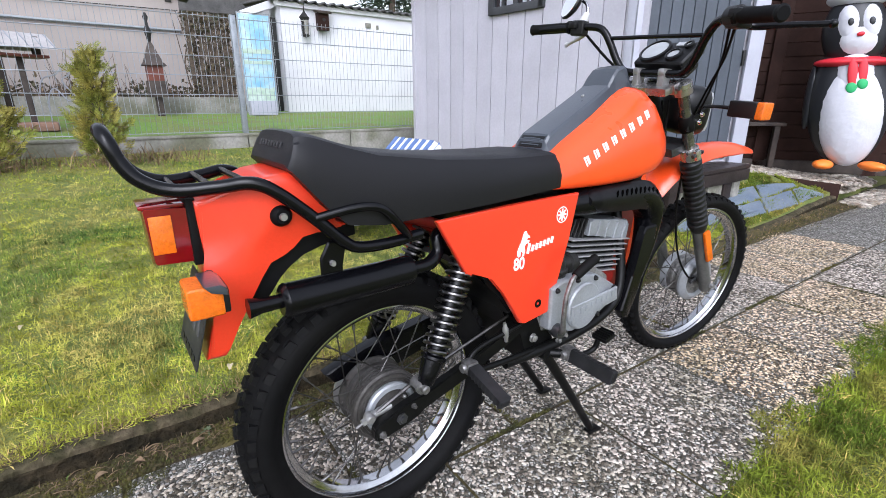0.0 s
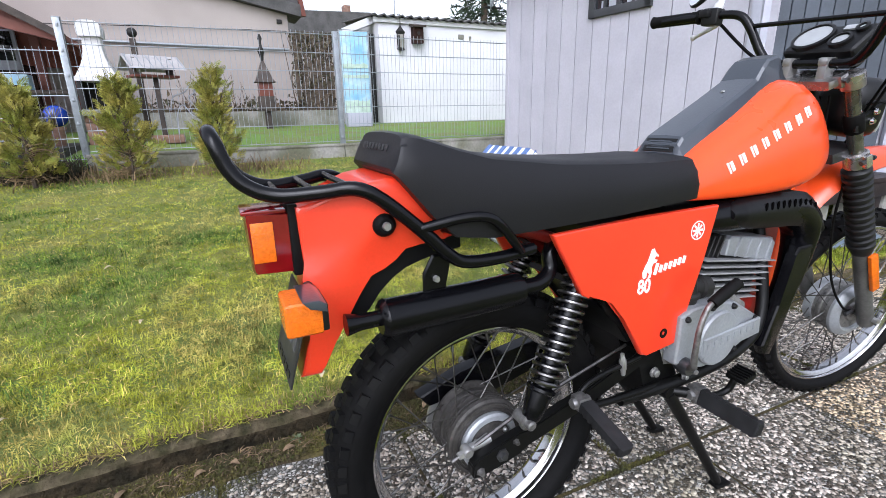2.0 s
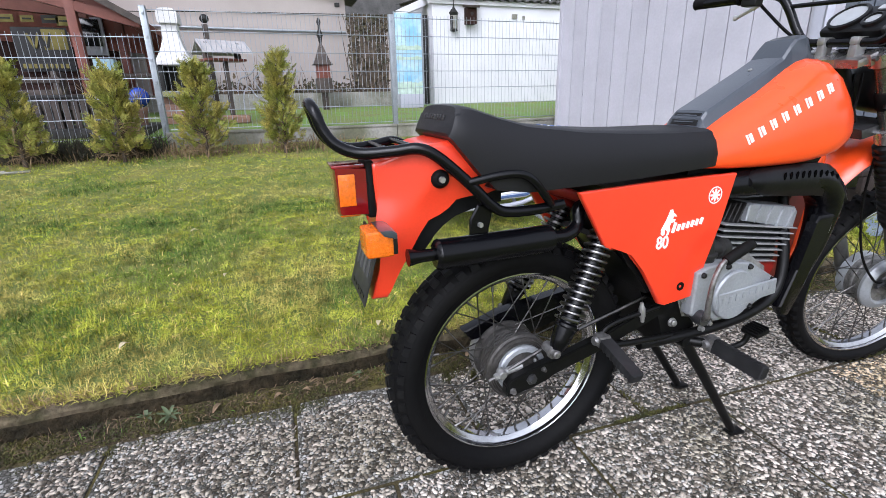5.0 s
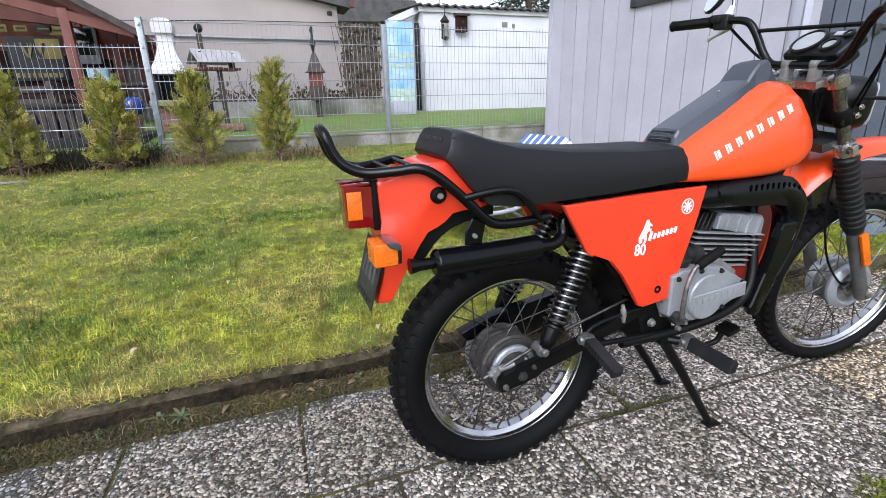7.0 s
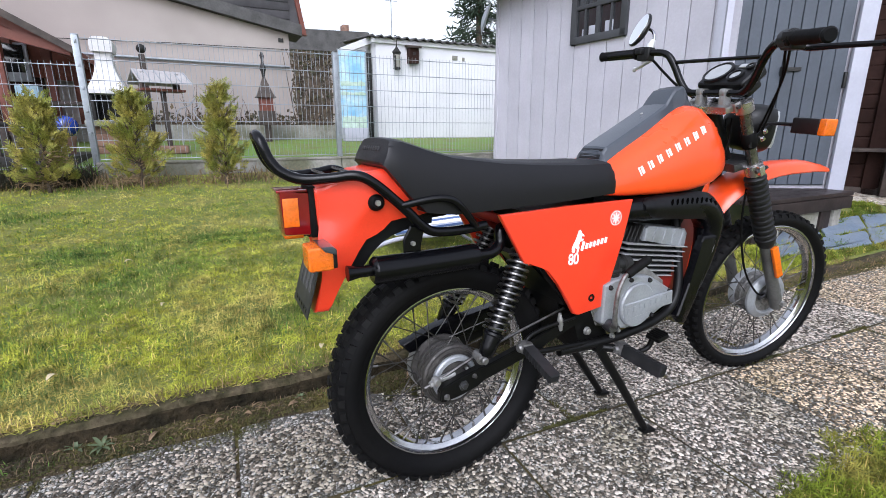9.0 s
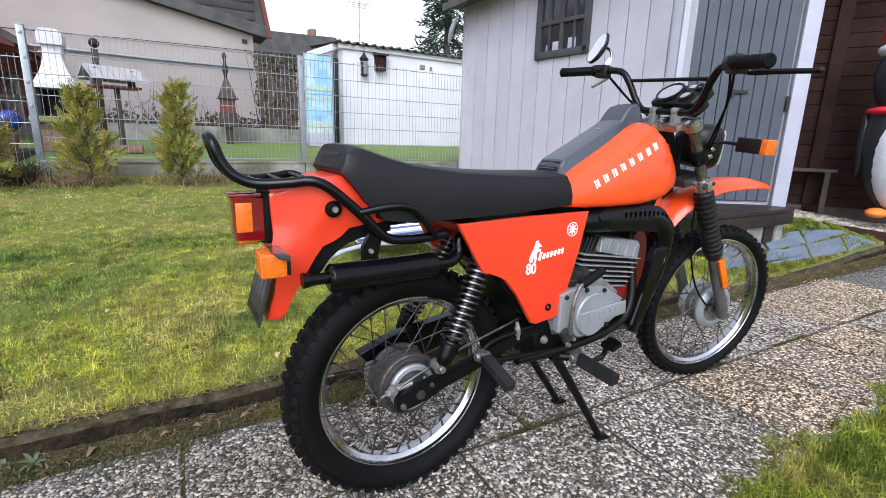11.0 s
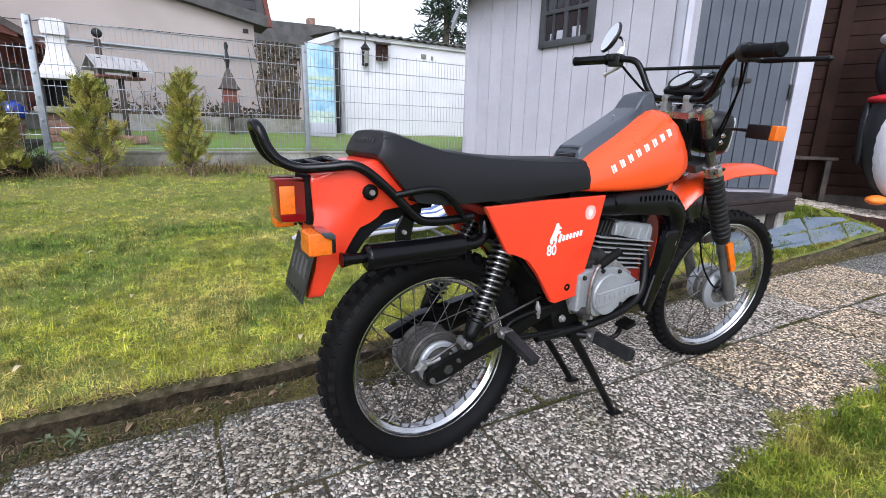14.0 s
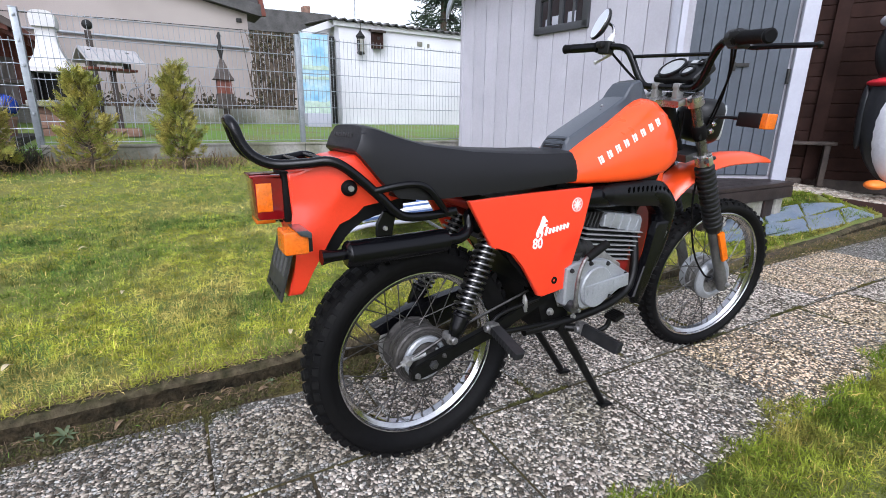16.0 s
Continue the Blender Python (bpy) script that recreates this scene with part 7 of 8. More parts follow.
def conifer(name, x, y, h, r, seed, label):
    rg = np.random.default_rng(seed)
    z0 = rise(x, y)
    t = thing(name, label, "conifer", group="young conifers along the fence", at=(x, y, z0))
    trunk = B()
    h = h * 0.93
    tube(trunk, [(0, 0, -0.02), (0.01, 0.0, h * 0.4), (0.0, 0.01, h * 0.9)], [0.020, 0.013, 0.004], 7, 3)
    limbs = []
    for k in range(34):
        zz = h * (0.08 + 0.80 * (k + rg.random()) / 34)
        a = rg.random() * 2 * math.pi
        ln = r * (1.0 - 0.85 * (zz / h) ** 1.1) * (0.6 + 0.5 * rg.random())
        e = (math.cos(a) * ln, math.sin(a) * ln, min(zz + 0.08 + 0.12 * rg.random(), h * 1.0))
        limbs.append(((0, 0, zz), e))
        tube(trunk, [(0, 0, zz), (e[0] * 0.6, e[1] * 0.6, zz + 0.06), e], [0.006, 0.004, 0.002], 5, 2)
    part("trunk", trunk, "bark", t)
    V, Fc = [], []

    def scale(c, d, s, ln, w):
        i = len(V)
        V.extend([tuple(c), tuple(c + d * ln * 0.55 + s * w), tuple(c + d * ln), tuple(c + d * ln * 0.45 - s * w)])
        Fc.append((i, i + 1, i + 2, i + 3))

    def unit(v):
        return v / (np.linalg.norm(v) + 1e-6)

    # flat fans of scaly sprigs, standing on edge and pointing up and out
    for k in range(640):
        if rg.random() < 0.62:
            a, e = limbs[rg.integers(len(limbs))]
            u = 0.3 + 0.75 * rg.random()
            c = np.array(a) * (1 - u) + np.array(e) * u + rg.normal(0, 0.022, 3)
        else:
            zz = h * (0.12 + 0.86 * rg.random() ** 1.3)
            rad = r * 0.9 * (1 - 0.88 * (zz / h) ** 1.4) * rg.random() ** 0.5
            a = rg.random() * 2 * math.pi
            c = np.array([math.cos(a) * rad, math.sin(a) * rad, zz])
        out = unit(np.array([c[0], c[1], 0.0]) + rg.normal(0, 0.02, 3))
        d = unit(out * (0.5 + 0.5 * rg.random()) + np.array([0, 0, 0.55 + 0.5 * rg.random()]) + rg.normal(0, 0.22, 3))
        s = unit(np.cross(d, rg.normal(0, 1, 3)))
        nrm = np.cross(d, s)
        L = 0.055 + 0.060 * rg.random()
        for j in range(15):
            u = (j + 0.5) / 15
            side = 1 if j % 2 else -1
            p = c + d * L * u
            q = unit(d * 0.75 + s * side * 0.75 + nrm * rg.normal(0, 0.15))
            scale(p, q, unit(np.cross(q, nrm)), L * (0.52 - 0.34 * u) * (0.8 + 0.4 * rg.random()), 0.0034 + 0.0014 * rg.random())
        scale(c, d, s, L * 1.08, 0.0032)
    dead = B()
    for k in range(90):
        a, zz = rg.random() * 6.283, h * (0.03 + 0.40 * rg.random())
        ln = r * (0.5 + 0.6 * rg.random())
        tube(dead, [(0, 0, zz), (math.cos(a) * ln * 0.6, math.sin(a) * ln * 0.6, zz + 0.03), (math.cos(a) * ln, math.sin(a) * ln, zz - 0.04 + 0.08 * rg.random())], [0.004, 0.003, 0.0015], 4, 2)
    tagged(part("dead_brush", dead, "dry", t, "brown dead lower twigs"), kind="stuff")
    cr = raw("crown", V, Fc, "thuja", t)
    tagged(cr, kind="stuff")
    return t


for i, (x, y, h, r) in enumerate(((-2.55, 4.25, 0.92, 0.235), (-1.80, 4.28, 0.84, 0.235), (-1.10, 4.32, 0.92, 0.24), (-0.36, 4.30, 1.02, 0.22), (-3.35, 4.2, 0.9, 0.28))):
    conifer("young_conifer", x, y, h, r, 20 + i, "tall young yellow-green conifer before the wire fence" if h > 0.95 else "bushy young yellow-green conifer before the wire fence")

# dry stalks and weeds at the foot of the hedge
V, Fc = [], []
for k in range(1500):
    x, y = RNG.choice((-3.35, -2.55, -1.80, -1.10, -0.36, -1.4, 0.1)) + RNG.normal(0, 0.22), RNG.normal(4.50, 0.16)
    z = rise(x, y)
    a, ln = RNG.uniform(0, 6.28), RNG.uniform(0.05, 0.21)
    lean = RNG.uniform(0.3, 1.6)
    d = np.array([math.cos(a) * lean, math.sin(a) * lean, 1.0])
    d /= np.linalg.norm(d)
    p = np.array([x, y, z - 0.01])
    s = np.array([-math.sin(a), math.cos(a), 0]) * RNG.uniform(0.002, 0.004)
    m_ = p + d * ln * 0.55 + np.array([0, 0, 0.02])
    q = p + d * ln - np.array([0, 0, 0.02])
    i = len(V)
    V += [tuple(p - s), tuple(p + s), tuple(m_ + s), tuple(m_ - s), tuple(q)]
    Fc += [(i, i + 1, i + 2, i + 3), (i + 3, i + 2, i + 4)]
tagged(raw("dry_stalks", V, Fc, "dry"), "tangle of dry brown stalks under the young conifers", "dry grass", kind="stuff")

# pale poles lying at the foot of the hedge
for a, b in (((-3.45, 3.98, 0.385), (-2.44, 4.03, 0.392)), ((-3.30, 4.56, 0.432), (-2.28, 4.72, 0.445)), ((-3.40, 4.10, 0.398), (-2.62, 4.05, 0.400))):
    pole = thing("garden_pole", "weathered pale pole lying at the foot of the hedge", "pole", "poles by the hedge")
    part("shaft", tube(B(), [a, b], 0.011, 8, 1), "conc", pole)

# creeper on the side of the house, bed plants
V, Fc = [], []
for k in range(3600):
    if k < 2000:
        x, y, z = RNG.uniform(1.10, 1.84), RNG.uniform(8.55, 8.85), RNG.uniform(0.8, 2.42)
        y -= 0.12 * noise.noise(Vector((x * 4, z * 4, 0)))
    else:
        x, y, z = RNG.uniform(-1.9, 1.2), RNG.uniform(8.45, 8.8), 0.98 + abs(RNG.normal(0, 0.18)) * (0.6 + 0.6 * noise.noise(Vector((k * 0.0 + 0.1, 0, 0)) + Vector((0, 0, 0))))
    c = np.array([x, y, z])
    d = RNG.normal(0, 1, 3)
    d /= np.linalg.norm(d)
    s = np.cross(d, RNG.normal(0, 1, 3))
    s /= np.linalg.norm(s)
    ln = RNG.uniform(0.02, 0.05)
    i = len(V)
    V += [tuple(c - d * ln), tuple(c + s * ln * 0.6), tuple(c + d * ln), tuple(c - s * ln * 0.6)]
    Fc.append((i, i + 1, i + 2, i + 3))
tagged(raw("creeper", V, Fc, "ivy"), "brown and green creeper beside the house wall and bed plants", "creeper", kind="stuff")
bm = B()
rg = np.random.default_rng(5)
for k in range(60):
    x, y = rg.uniform(-1.8, 1.1), rg.uniform(8.5, 8.8)
    h = rg.uniform(0.2, 0.85)
    tube(bm, [(x, y, 0.98), (x + rg.normal(0, 0.03), y, 0.98 + h * 0.5), (x + rg.normal(0, 0.08), y + rg.normal(0, 0.03), 0.98 + h)], [0.007, 0.005, 0.003], 4, 2)
for k in range(95):
    x = rg.uniform(1.12, 1.82)
    tube(bm, [(x, 8.62, 0.85), (x + rg.normal(0, 0.05), 8.6, 1.6), (x + rg.normal(0, 0.1), 8.65, 2.4)], [0.012, 0.009, 0.004], 4, 3)
tagged(finish("bare_stems", bm, "bark"), "bare brown stems in the bed by the house", "stems", kind="stuff")

# far spruce
spr = thing("spruce_tree", "tall dark spruce behind the outbuilding", "tree", at=(11.8, 20.0, 1.2))
part("trunk", tube(B(), [(0, 0, 0), (0, 0, 5), (0, 0, 10.5)], [0.22, 0.14, 0.02], 10, 3), "bark", spr)
V, Fc = [], []
rg = np.random.default_rng(11)
for k in range(220):
    zz = rg.uniform(1.0, 10.3)
    a = rg.uniform(0, 6.283)
    ln = (0.25 + 2.5 * (1 - zz / 10.6)) * rg.uniform(0.7, 1.1)
    for j in range(34):
        u = rg.uniform(0.1, 1.0)
        c = np.array([math.cos(a) * ln * u, math.sin(a) * ln * u, zz - 0.35 * u * ln * 0.5]) + rg.normal(0, 0.10, 3)
        d = np.array([math.cos(a), math.sin(a), -0.3]) + rg.normal(0, 0.6, 3)
        d /= np.linalg.norm(d)
        s = np.cross(d, rg.normal(0, 1, 3))
        s /= np.linalg.norm(s)
        L_, w_ = rg.uniform(0.12, 0.28), rg.uniform(0.02, 0.05)
        i = len(V)
        V += [tuple(c - d * L_), tuple(c + s * w_), tuple(c + d * L_), tuple(c - s * w_)]
        Fc.append((i, i + 1, i + 2, i + 3))
tagged(raw("crown", V, Fc, "spruce", spr), kind="stuff")

# slate flags and pale gravel beyond the front wheel
flags = tagged(finish("flagstone_path", B(), "stone"), "blue-grey wet slate flags set in the grass", "flagstones", kind="structure")
rg = np.random.default_rng(3)
FLAGS = (((2.72, 0.735), (3.30, 0.705), (3.52, 0.812), (2.85, 0.832)), ((3.34, 0.702), (3.965, 0.660), (4.145, 0.788), (3.56, 0.815)), ((3.995, 0.657), (4.52, 0.622), (4.72, 0.755), (4.175, 0.786)), ((4.55, 0.620), (5.07, 0.600), (4.93, 0.752), (4.75, 0.757)),
         ((2.90, 0.850), (3.62, 0.835), (3.86, 1.030), (3.05, 1.050)), ((3.66, 0.833), (4.20, 0.806), (4.38, 0.945), (3.90, 1.030)), ((4.23, 0.804), (4.91, 0.776), (4.93, 0.822), (4.41, 0.940)))
for corners in FLAGS:
    pts = []
    for k in range(4):
        a, b = np.array(corners[k]), np.array(corners[(k + 1) % 4])
        pts += [tuple(a + (b - a) * u + rg.normal(0, 0.006, 2)) for u in (0.03, 0.27, 0.5, 0.73, 0.97)]
    x, y = np.mean(pts, axis=0)
    bm = B()
    rings(bm, [[(px, py, rise(px, py) - 0.03) for px, py in pts], [(px, py, rise(px, py) + 0.010) for px, py in pts], [(x + (px - x) * 0.97, y + (py - y) * 0.96, rise(px, py) + 0.016) for px, py in pts]])
    part("flagstone", bm, "stone", flags)

# ---- kerb, slabs, pebbles and grass ----
kerb = tagged(finish("kerb", B(), "curb"), "weathered concrete kerb edging between path and lawn", "kerb", kind="structure")
for k in range(10):
    x0 = -4.4 + 1.0 * k + 0.18
    bm = B()
    rr = []
    for i in range(81):
        x = x0 + i / 80 * (1.0 if k < 9 else 0.55)
        n1 = 0.006 * noise.noise(Vector((x * 5, 1.7, 0))) + 0.003 * noise.noise(Vector((x * 17, 1.7, 0)))
        n2 = 0.007 * noise.noise(Vector((x * 4, 5.1, 2))) + 0.003 * noise.noise(Vector((x * 19, 5.1, 2)))
        s = max(0.0, min(1.0, (x - 2.0) / 0.9))
        e = max(0.0, min(1.0, (x - 3.8) / 1.3))
        n2 += 0.055 * e * e * (3 - 2 * e) - 0.062 * s * s * (3 - 2 * s)
        g = [0.007 * noise.noise(Vector((x * 30, z * 30, 3))) + 0.006 * noise.noise(Vector((x * 11, z * 14, 8))) for z in (0.012, 0.026, 0.040, 0.053)]
        rr.append([(x, 0.553, -0.05), *((x, 0.552 + n1 + d, h + n2 * h / 0.06) for d, h in zip(g, (0.012, 0.026, 0.040, 0.053))), (x, 0.553 + n1 + g[3] * 0.5, 0.063 + n2), (x, 0.556 + n1, 0.075 + n2), (x, 0.566, 0.084 + n2), (x, 0.592, 0.087 + n2), (x, 0.605, 0.082 + n2), (x, 0.608, -0.05)])
    rings(bm, rr)
    # the face towards the path takes the mossy colour with contact shade in it
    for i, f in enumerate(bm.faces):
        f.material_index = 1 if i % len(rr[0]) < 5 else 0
    part("kerb_stone", bm, ["curb", "curb_face"], kerb)

path_ = tagged(finish("path", B(), "slab"), "path of washed aggregate concrete slabs", "path", kind="structure")
slab_me = None


def askew(x, y):
    """The slab rows drift a little to the right of the motorcycle's line."""
    return y - 0.028 * (x - 0.5)


for i in range(-10, 20):
    for j, yc in enumerate((0.27, -0.23)):
        if slab_me is None:
            bm = box(B(), (0, 0, -0.025), (0.490, 0.487, 0.05), 0.004)
            o = part("slab", bm, "slab", path_)
            slab_me = o.data
        else:
            o = new("slab", slab_me)
            o.parent = path_
        xc = (1.45 if j else 1.23) + 0.5 * i
        o.location = (xc, askew(xc, yc), -0.0035 + 0.003 * noise.noise(Vector((i * 1.3, j * 2.2, 0))))
        o.rotation_euler = (0.004 * noise.noise(Vector((i, j, 3))), 0.004 * noise.noise(Vector((i, j, 7))), -0.028)
joints = tagged(finish("path_bed", box(B(), (2.4, 0.02, -0.0335), (15.0, 0.99, 0.05)), "soil"), "dark mossy bed in the slab joints", "path bed", kind="structure")


def blades(name, material, label, n, place, hmin, hmax, w, lean=0.6):
    """Single grass blades, each rising from its root and bending over."""
    V = np.zeros((n, 5, 3))
    P = place(n)
    a = RNG.uniform(0, 2 * np.pi, n)
    b = a + RNG.normal(0, 0.7, n)
    ln = RNG.uniform(hmin, hmax, n)
    k = np.abs(RNG.normal(0, lean, n))
    d = np.stack([np.cos(a) * k * 0.85, np.sin(a) * k * 0.85, np.ones(n)], 1)
    d /= np.linalg.norm(d, axis=1, keepdims=True)
    f = np.stack([np.cos(b) * k * 1.6, np.sin(b) * k * 1.6, 1.0 - 0.45 * k], 1)
    f /= np.linalg.norm(f, axis=1, keepdims=True)
    s = np.stack([-np.sin(a), np.cos(a), RNG.normal(0, 0.5, n)], 1) * (w * RNG.uniform(0.6, 1.4, n))[:, None]
    V[:, 0], V[:, 1] = P - s * 0.8, P + s * 0.8
    mid = P + d * (ln * 0.45)[:, None]
    V[:, 2], V[:, 3] = mid + s, mid - s
    tip = mid + f * (ln * 0.62)[:, None]
    tip[:, 2] = np.maximum(tip[:, 2], P[:, 2] + 0.003)
    V[:, 4] = tip
    i = np.arange(n) * 5
    F4 = np.stack([i, i + 1, i + 2, i + 3], 1).tolist()
    F3 = np.stack([i + 3, i + 2, i + 4], 1).tolist()
    o = raw(name, V.reshape(-1, 3).tolist(), F4 + F3, material)
    return tagged(o, label, "grass", kind="stuff")


def hummock(x, y):
    """Small mossy cushions that lift the turf by up to two centimetres."""
    k = min(1.0, max(0.0, (y - 0.66) / 0.15))
    return k * (0.030 * max(0.0, noise.noise(Vector((x * 8.5, y * 8.5, 2)))) + 0.014 * max(0.0, noise.noise(Vector((x * 21, y * 21, 6)))))


def on_lawn(x0, x1, y0, y1, power=1.0):
    def place(n):
        x = RNG.uniform(x0, x1, n)
        y = y0 + (y1 - y0) * RNG.random(n) ** power
        z = np.array([rise(a, b) + hummock(a, b) for a, b in zip(x, y)])
        return np.stack([x, y, z - 0.004], 1)
    return place


def on_right(n):
    x = RNG.uniform(-1.0, 4.0, n)
    y = -0.455 - np.abs(RNG.normal(0, 1, n)) * 0.5
    y += 0.034 * np.sin(x * 7) + 0.026 * np.sin(x * 17 + 1) + 0.018 * np.sin(x * 41) + 0.012 * np.sin(x * 83 + 2)
    return np.stack([x, y, np.full(n, -0.006)], 1)


def near_lawn(n):
    x = RNG.normal(-0.5, 1.5, n)
    y = 0.600 + np.abs(RNG.normal(0, 1.15, n))
    y = np.minimum(y, 4.9)
    z = np.array([rise(a, b) + hummock(a, b) for a, b in zip(x, y)])
    return np.stack([x, y, z - 0.004], 1)


def kerb_edge(n):
    x = RNG.uniform(-3.0, 3.5, n)
    y = np.clip(0.605 + RNG.normal(0, 0.015, n), 0.566, 0.65)
    s = np.clip((x - 2.0) / 0.9, 0, 1)
    return np.stack([x, y, 0.086 - 0.062 * s * s * (3 - 2 * s)], 1)


def clumps(n):
    """Tufts of longer, darker grass scattered over the lawn."""
    m = 120
    cx, cy, cr = RNG.uniform(-3.2, 2.6, m), 0.8 + 3.9 * RNG.random(m) ** 1.2, RNG.uniform(0.05, 0.16, m)
    k = RNG.integers(0, m, n)
    for i, (a, b) in enumerate(((-1.22, 2.23), (-0.62, 2.36), (-0.37, 2.35), (-0.41, 0.98), (-1.43, 1.13), (-1.01, 1.75), (-1.78, 2.36), (-1.12, 0.87), (-1.80, 3.29))):
        cx[i], cy[i], cr[i] = a, b, 0.10
    k[: n // 4] = RNG.integers(0, 9, n // 4)
    x, y = cx[k] + RNG.normal(0, 1, n) * cr[k] * 1.4, np.maximum(cy[k] + RNG.normal(0, 1, n) * cr[k], 0.62)
    return np.stack([x, y, np.array([rise(a, b) for a, b in zip(x, y)]) - 0.004], 1)


def joint_moss(n):
    """Along the long joint, the cross joints and the soil strip."""
    h = n // 3
    xa = RNG.uniform(-1.8, 3.2, h)
    ya = askew(xa, RNG.normal(0.02, 0.003, h))
    yb = RNG.uniform(-0.47, 0.47, h)
    xb = np.where(yb < 0.02, 1.2, 0.98) + 0.5 * RNG.integers(-6, 4, h) + RNG.normal(0, 0.004, h) + 0.028 * yb
    r = n - 2 * h
    xc, yc = RNG.uniform(-2.2, 3.0, r), 0.478 + RNG.normal(0, 0.040, r)
    yc = np.minimum(yc, 0.550)
    m_ = r // 3
    xc[:m_], yc[:m_] = RNG.normal(-0.15, 0.26, m_), np.clip(RNG.normal(0.45, 0.045, m_), 0.28, 0.55)
    x, y = np.concatenate([xa, xb, xc]), np.concatenate([ya, yb, yc])
    keep = np.array([noise.noise(Vector((a * 3.1, b * 3.1, 4))) for a, b in zip(x, y)])
    keep = keep > np.where(y > 0.40, -0.15, np.where(np.abs(y + 0.028 * (x - 0.5) - 0.02) > 0.02, 0.22, 0.15))
    z = np.where(y > 0.455, 0.14 * np.maximum(0, y - 0.46), -0.005)
    x[~keep], y[~keep] = xc[0], yc[0]
    return np.stack([x, y, z], 1)


blades("lawn_grass", "grass", "short yellow-green mossy lawn grass", 180000, on_lawn(-3.4, 3.2, 0.606, 4.9, 1.35), 0.014, 0.040, 0.0012, 3.0)
blades("near_lawn_grass", "grass", "short tangled yellow-green lawn grass by the kerb", 160000, near_lawn, 0.011, 0.036, 0.0010, 3.4)
blades("lawn_clumps", "grass_dark", "tufts of longer dark green grass in the lawn", 34000, clumps, 0.022, 0.052, 0.0013, 1.7)
blades("kerb_grass", "dry", "dry grass hanging over the kerb", 10000, kerb_edge, 0.015, 0.046, 0.0010, 2.8)
blades("kerb_turf", "grass", "yellow-green turf creeping over the kerb", 12000, kerb_edge, 0.014, 0.044, 0.0011, 3.0)
blades("verge_grass", "grass_verge", "longer green grass growing over the path edge", 120000, on_right, 0.014, 0.046, 0.0012, 2.5)
def off_flags(x, y):
    """True where no slate flag lies."""
    ok = np.ones(len(x), bool)
    for q in FLAGS:
        inside = np.ones(len(x), bool)
        for (ax, ay), (bx, by) in zip(q, q[1:] + q[:1]):
            inside &= (bx - ax) * (y - ay) - (by - ay) * (x - ax) > 0.008 * math.hypot(bx - ax, by - ay)
        ok &= ~inside
    return ok


def bed_weeds(n):
    """Weeds round the flags, thick along the deck, the edging and the kerb."""
    x, y = RNG.uniform(2.5, 5.2, 6 * n), RNG.uniform(0.605, 1.22, 6 * n)
    thick = np.array([noise.noise(Vector((a * 5, b * 7, 3))) for a, b in zip(x, y)])
    keep = off_flags(x, y) & (y < 1.22 - 1.22 * np.maximum(0, x - 4.79)) & (thick > -0.28)
    x, y = x[keep][:n], y[keep][:n]
    return np.stack([x, y, np.array([rise(a, b) for a, b in zip(x, y)]) - 0.003], 1)


def flag_tufts(n):
    """Tufts that lean in over the flags from their joints."""
    c = np.array([(4.20, 0.72), (4.60, 0.66), (4.75, 0.70), (4.10, 0.97), (3.95, 1.03), (3.6, 0.72), (4.86, 0.64), (4.5, 0.93), (3.3, 0.72)])
    k = RNG.integers(0, len(c), n)
    x, y = c[k, 0] + RNG.normal(0, 0.07, n), c[k, 1] + RNG.normal(0, 0.022, n)
    return np.stack([x, np.maximum(y, 0.61), np.array([rise(a, max(b, 0.61)) for a, b in zip(x, y)]) + 0.004], 1)


blades("bed_weeds", "grass_verge", "green weeds and moss round the slate flags", 34000, bed_weeds, 0.010, 0.040, 0.0020, 2.2)
blades("bed_moss", "moss", "dark moss between the slate flags", 14000, bed_weeds, 0.006, 0.020, 0.0024, 1.6)
blades("flag_tufts", "grass_dark", "tufts of dark grass leaning over the slate flags", 1500, flag_tufts, 0.020, 0.055, 0.0018, 2.4)
def on_dirt(n):
    x = RNG.uniform(2.5, 5.5, n)
    y = 0.556 - np.abs(RNG.normal(0, 1, n)) * (0.045 + 0.03 * np.clip(x - 3, 0, 1.5))
    return np.stack([x, y, 0.004 + 0.03 * np.maximum(0, y - 0.5)], 1)


blades("dirt_litter", "dry", "dry brown grass and litter at the foot of the kerb", 1500, on_dirt, 0.010, 0.040, 0.0015, 3.0)
blades("dirt_moss", "moss", "olive moss creeping from the kerb over the slabs", 7000, on_dirt, 0.005, 0.016, 0.0022, 1.8)
def on_bed(n):
    """Dead growth between the young conifers and the fence."""
    x, y = RNG.uniform(-4.2, -1.55, n), RNG.uniform(4.42, 4.98, n)
    return np.stack([x, y, np.array([rise(a, b) for a, b in zip(x, y)]) - 0.01], 1)


blades("hedge_brush", "brush", "dark tangled dead growth under the fence", 7000, on_bed, 0.08, 0.26, 0.0035, 0.8)
blades("joint_moss", "moss", "dark moss and grass in the slab joints and beside the kerb", 42000, joint_moss, 0.004, 0.013, 0.0018, 1.1)


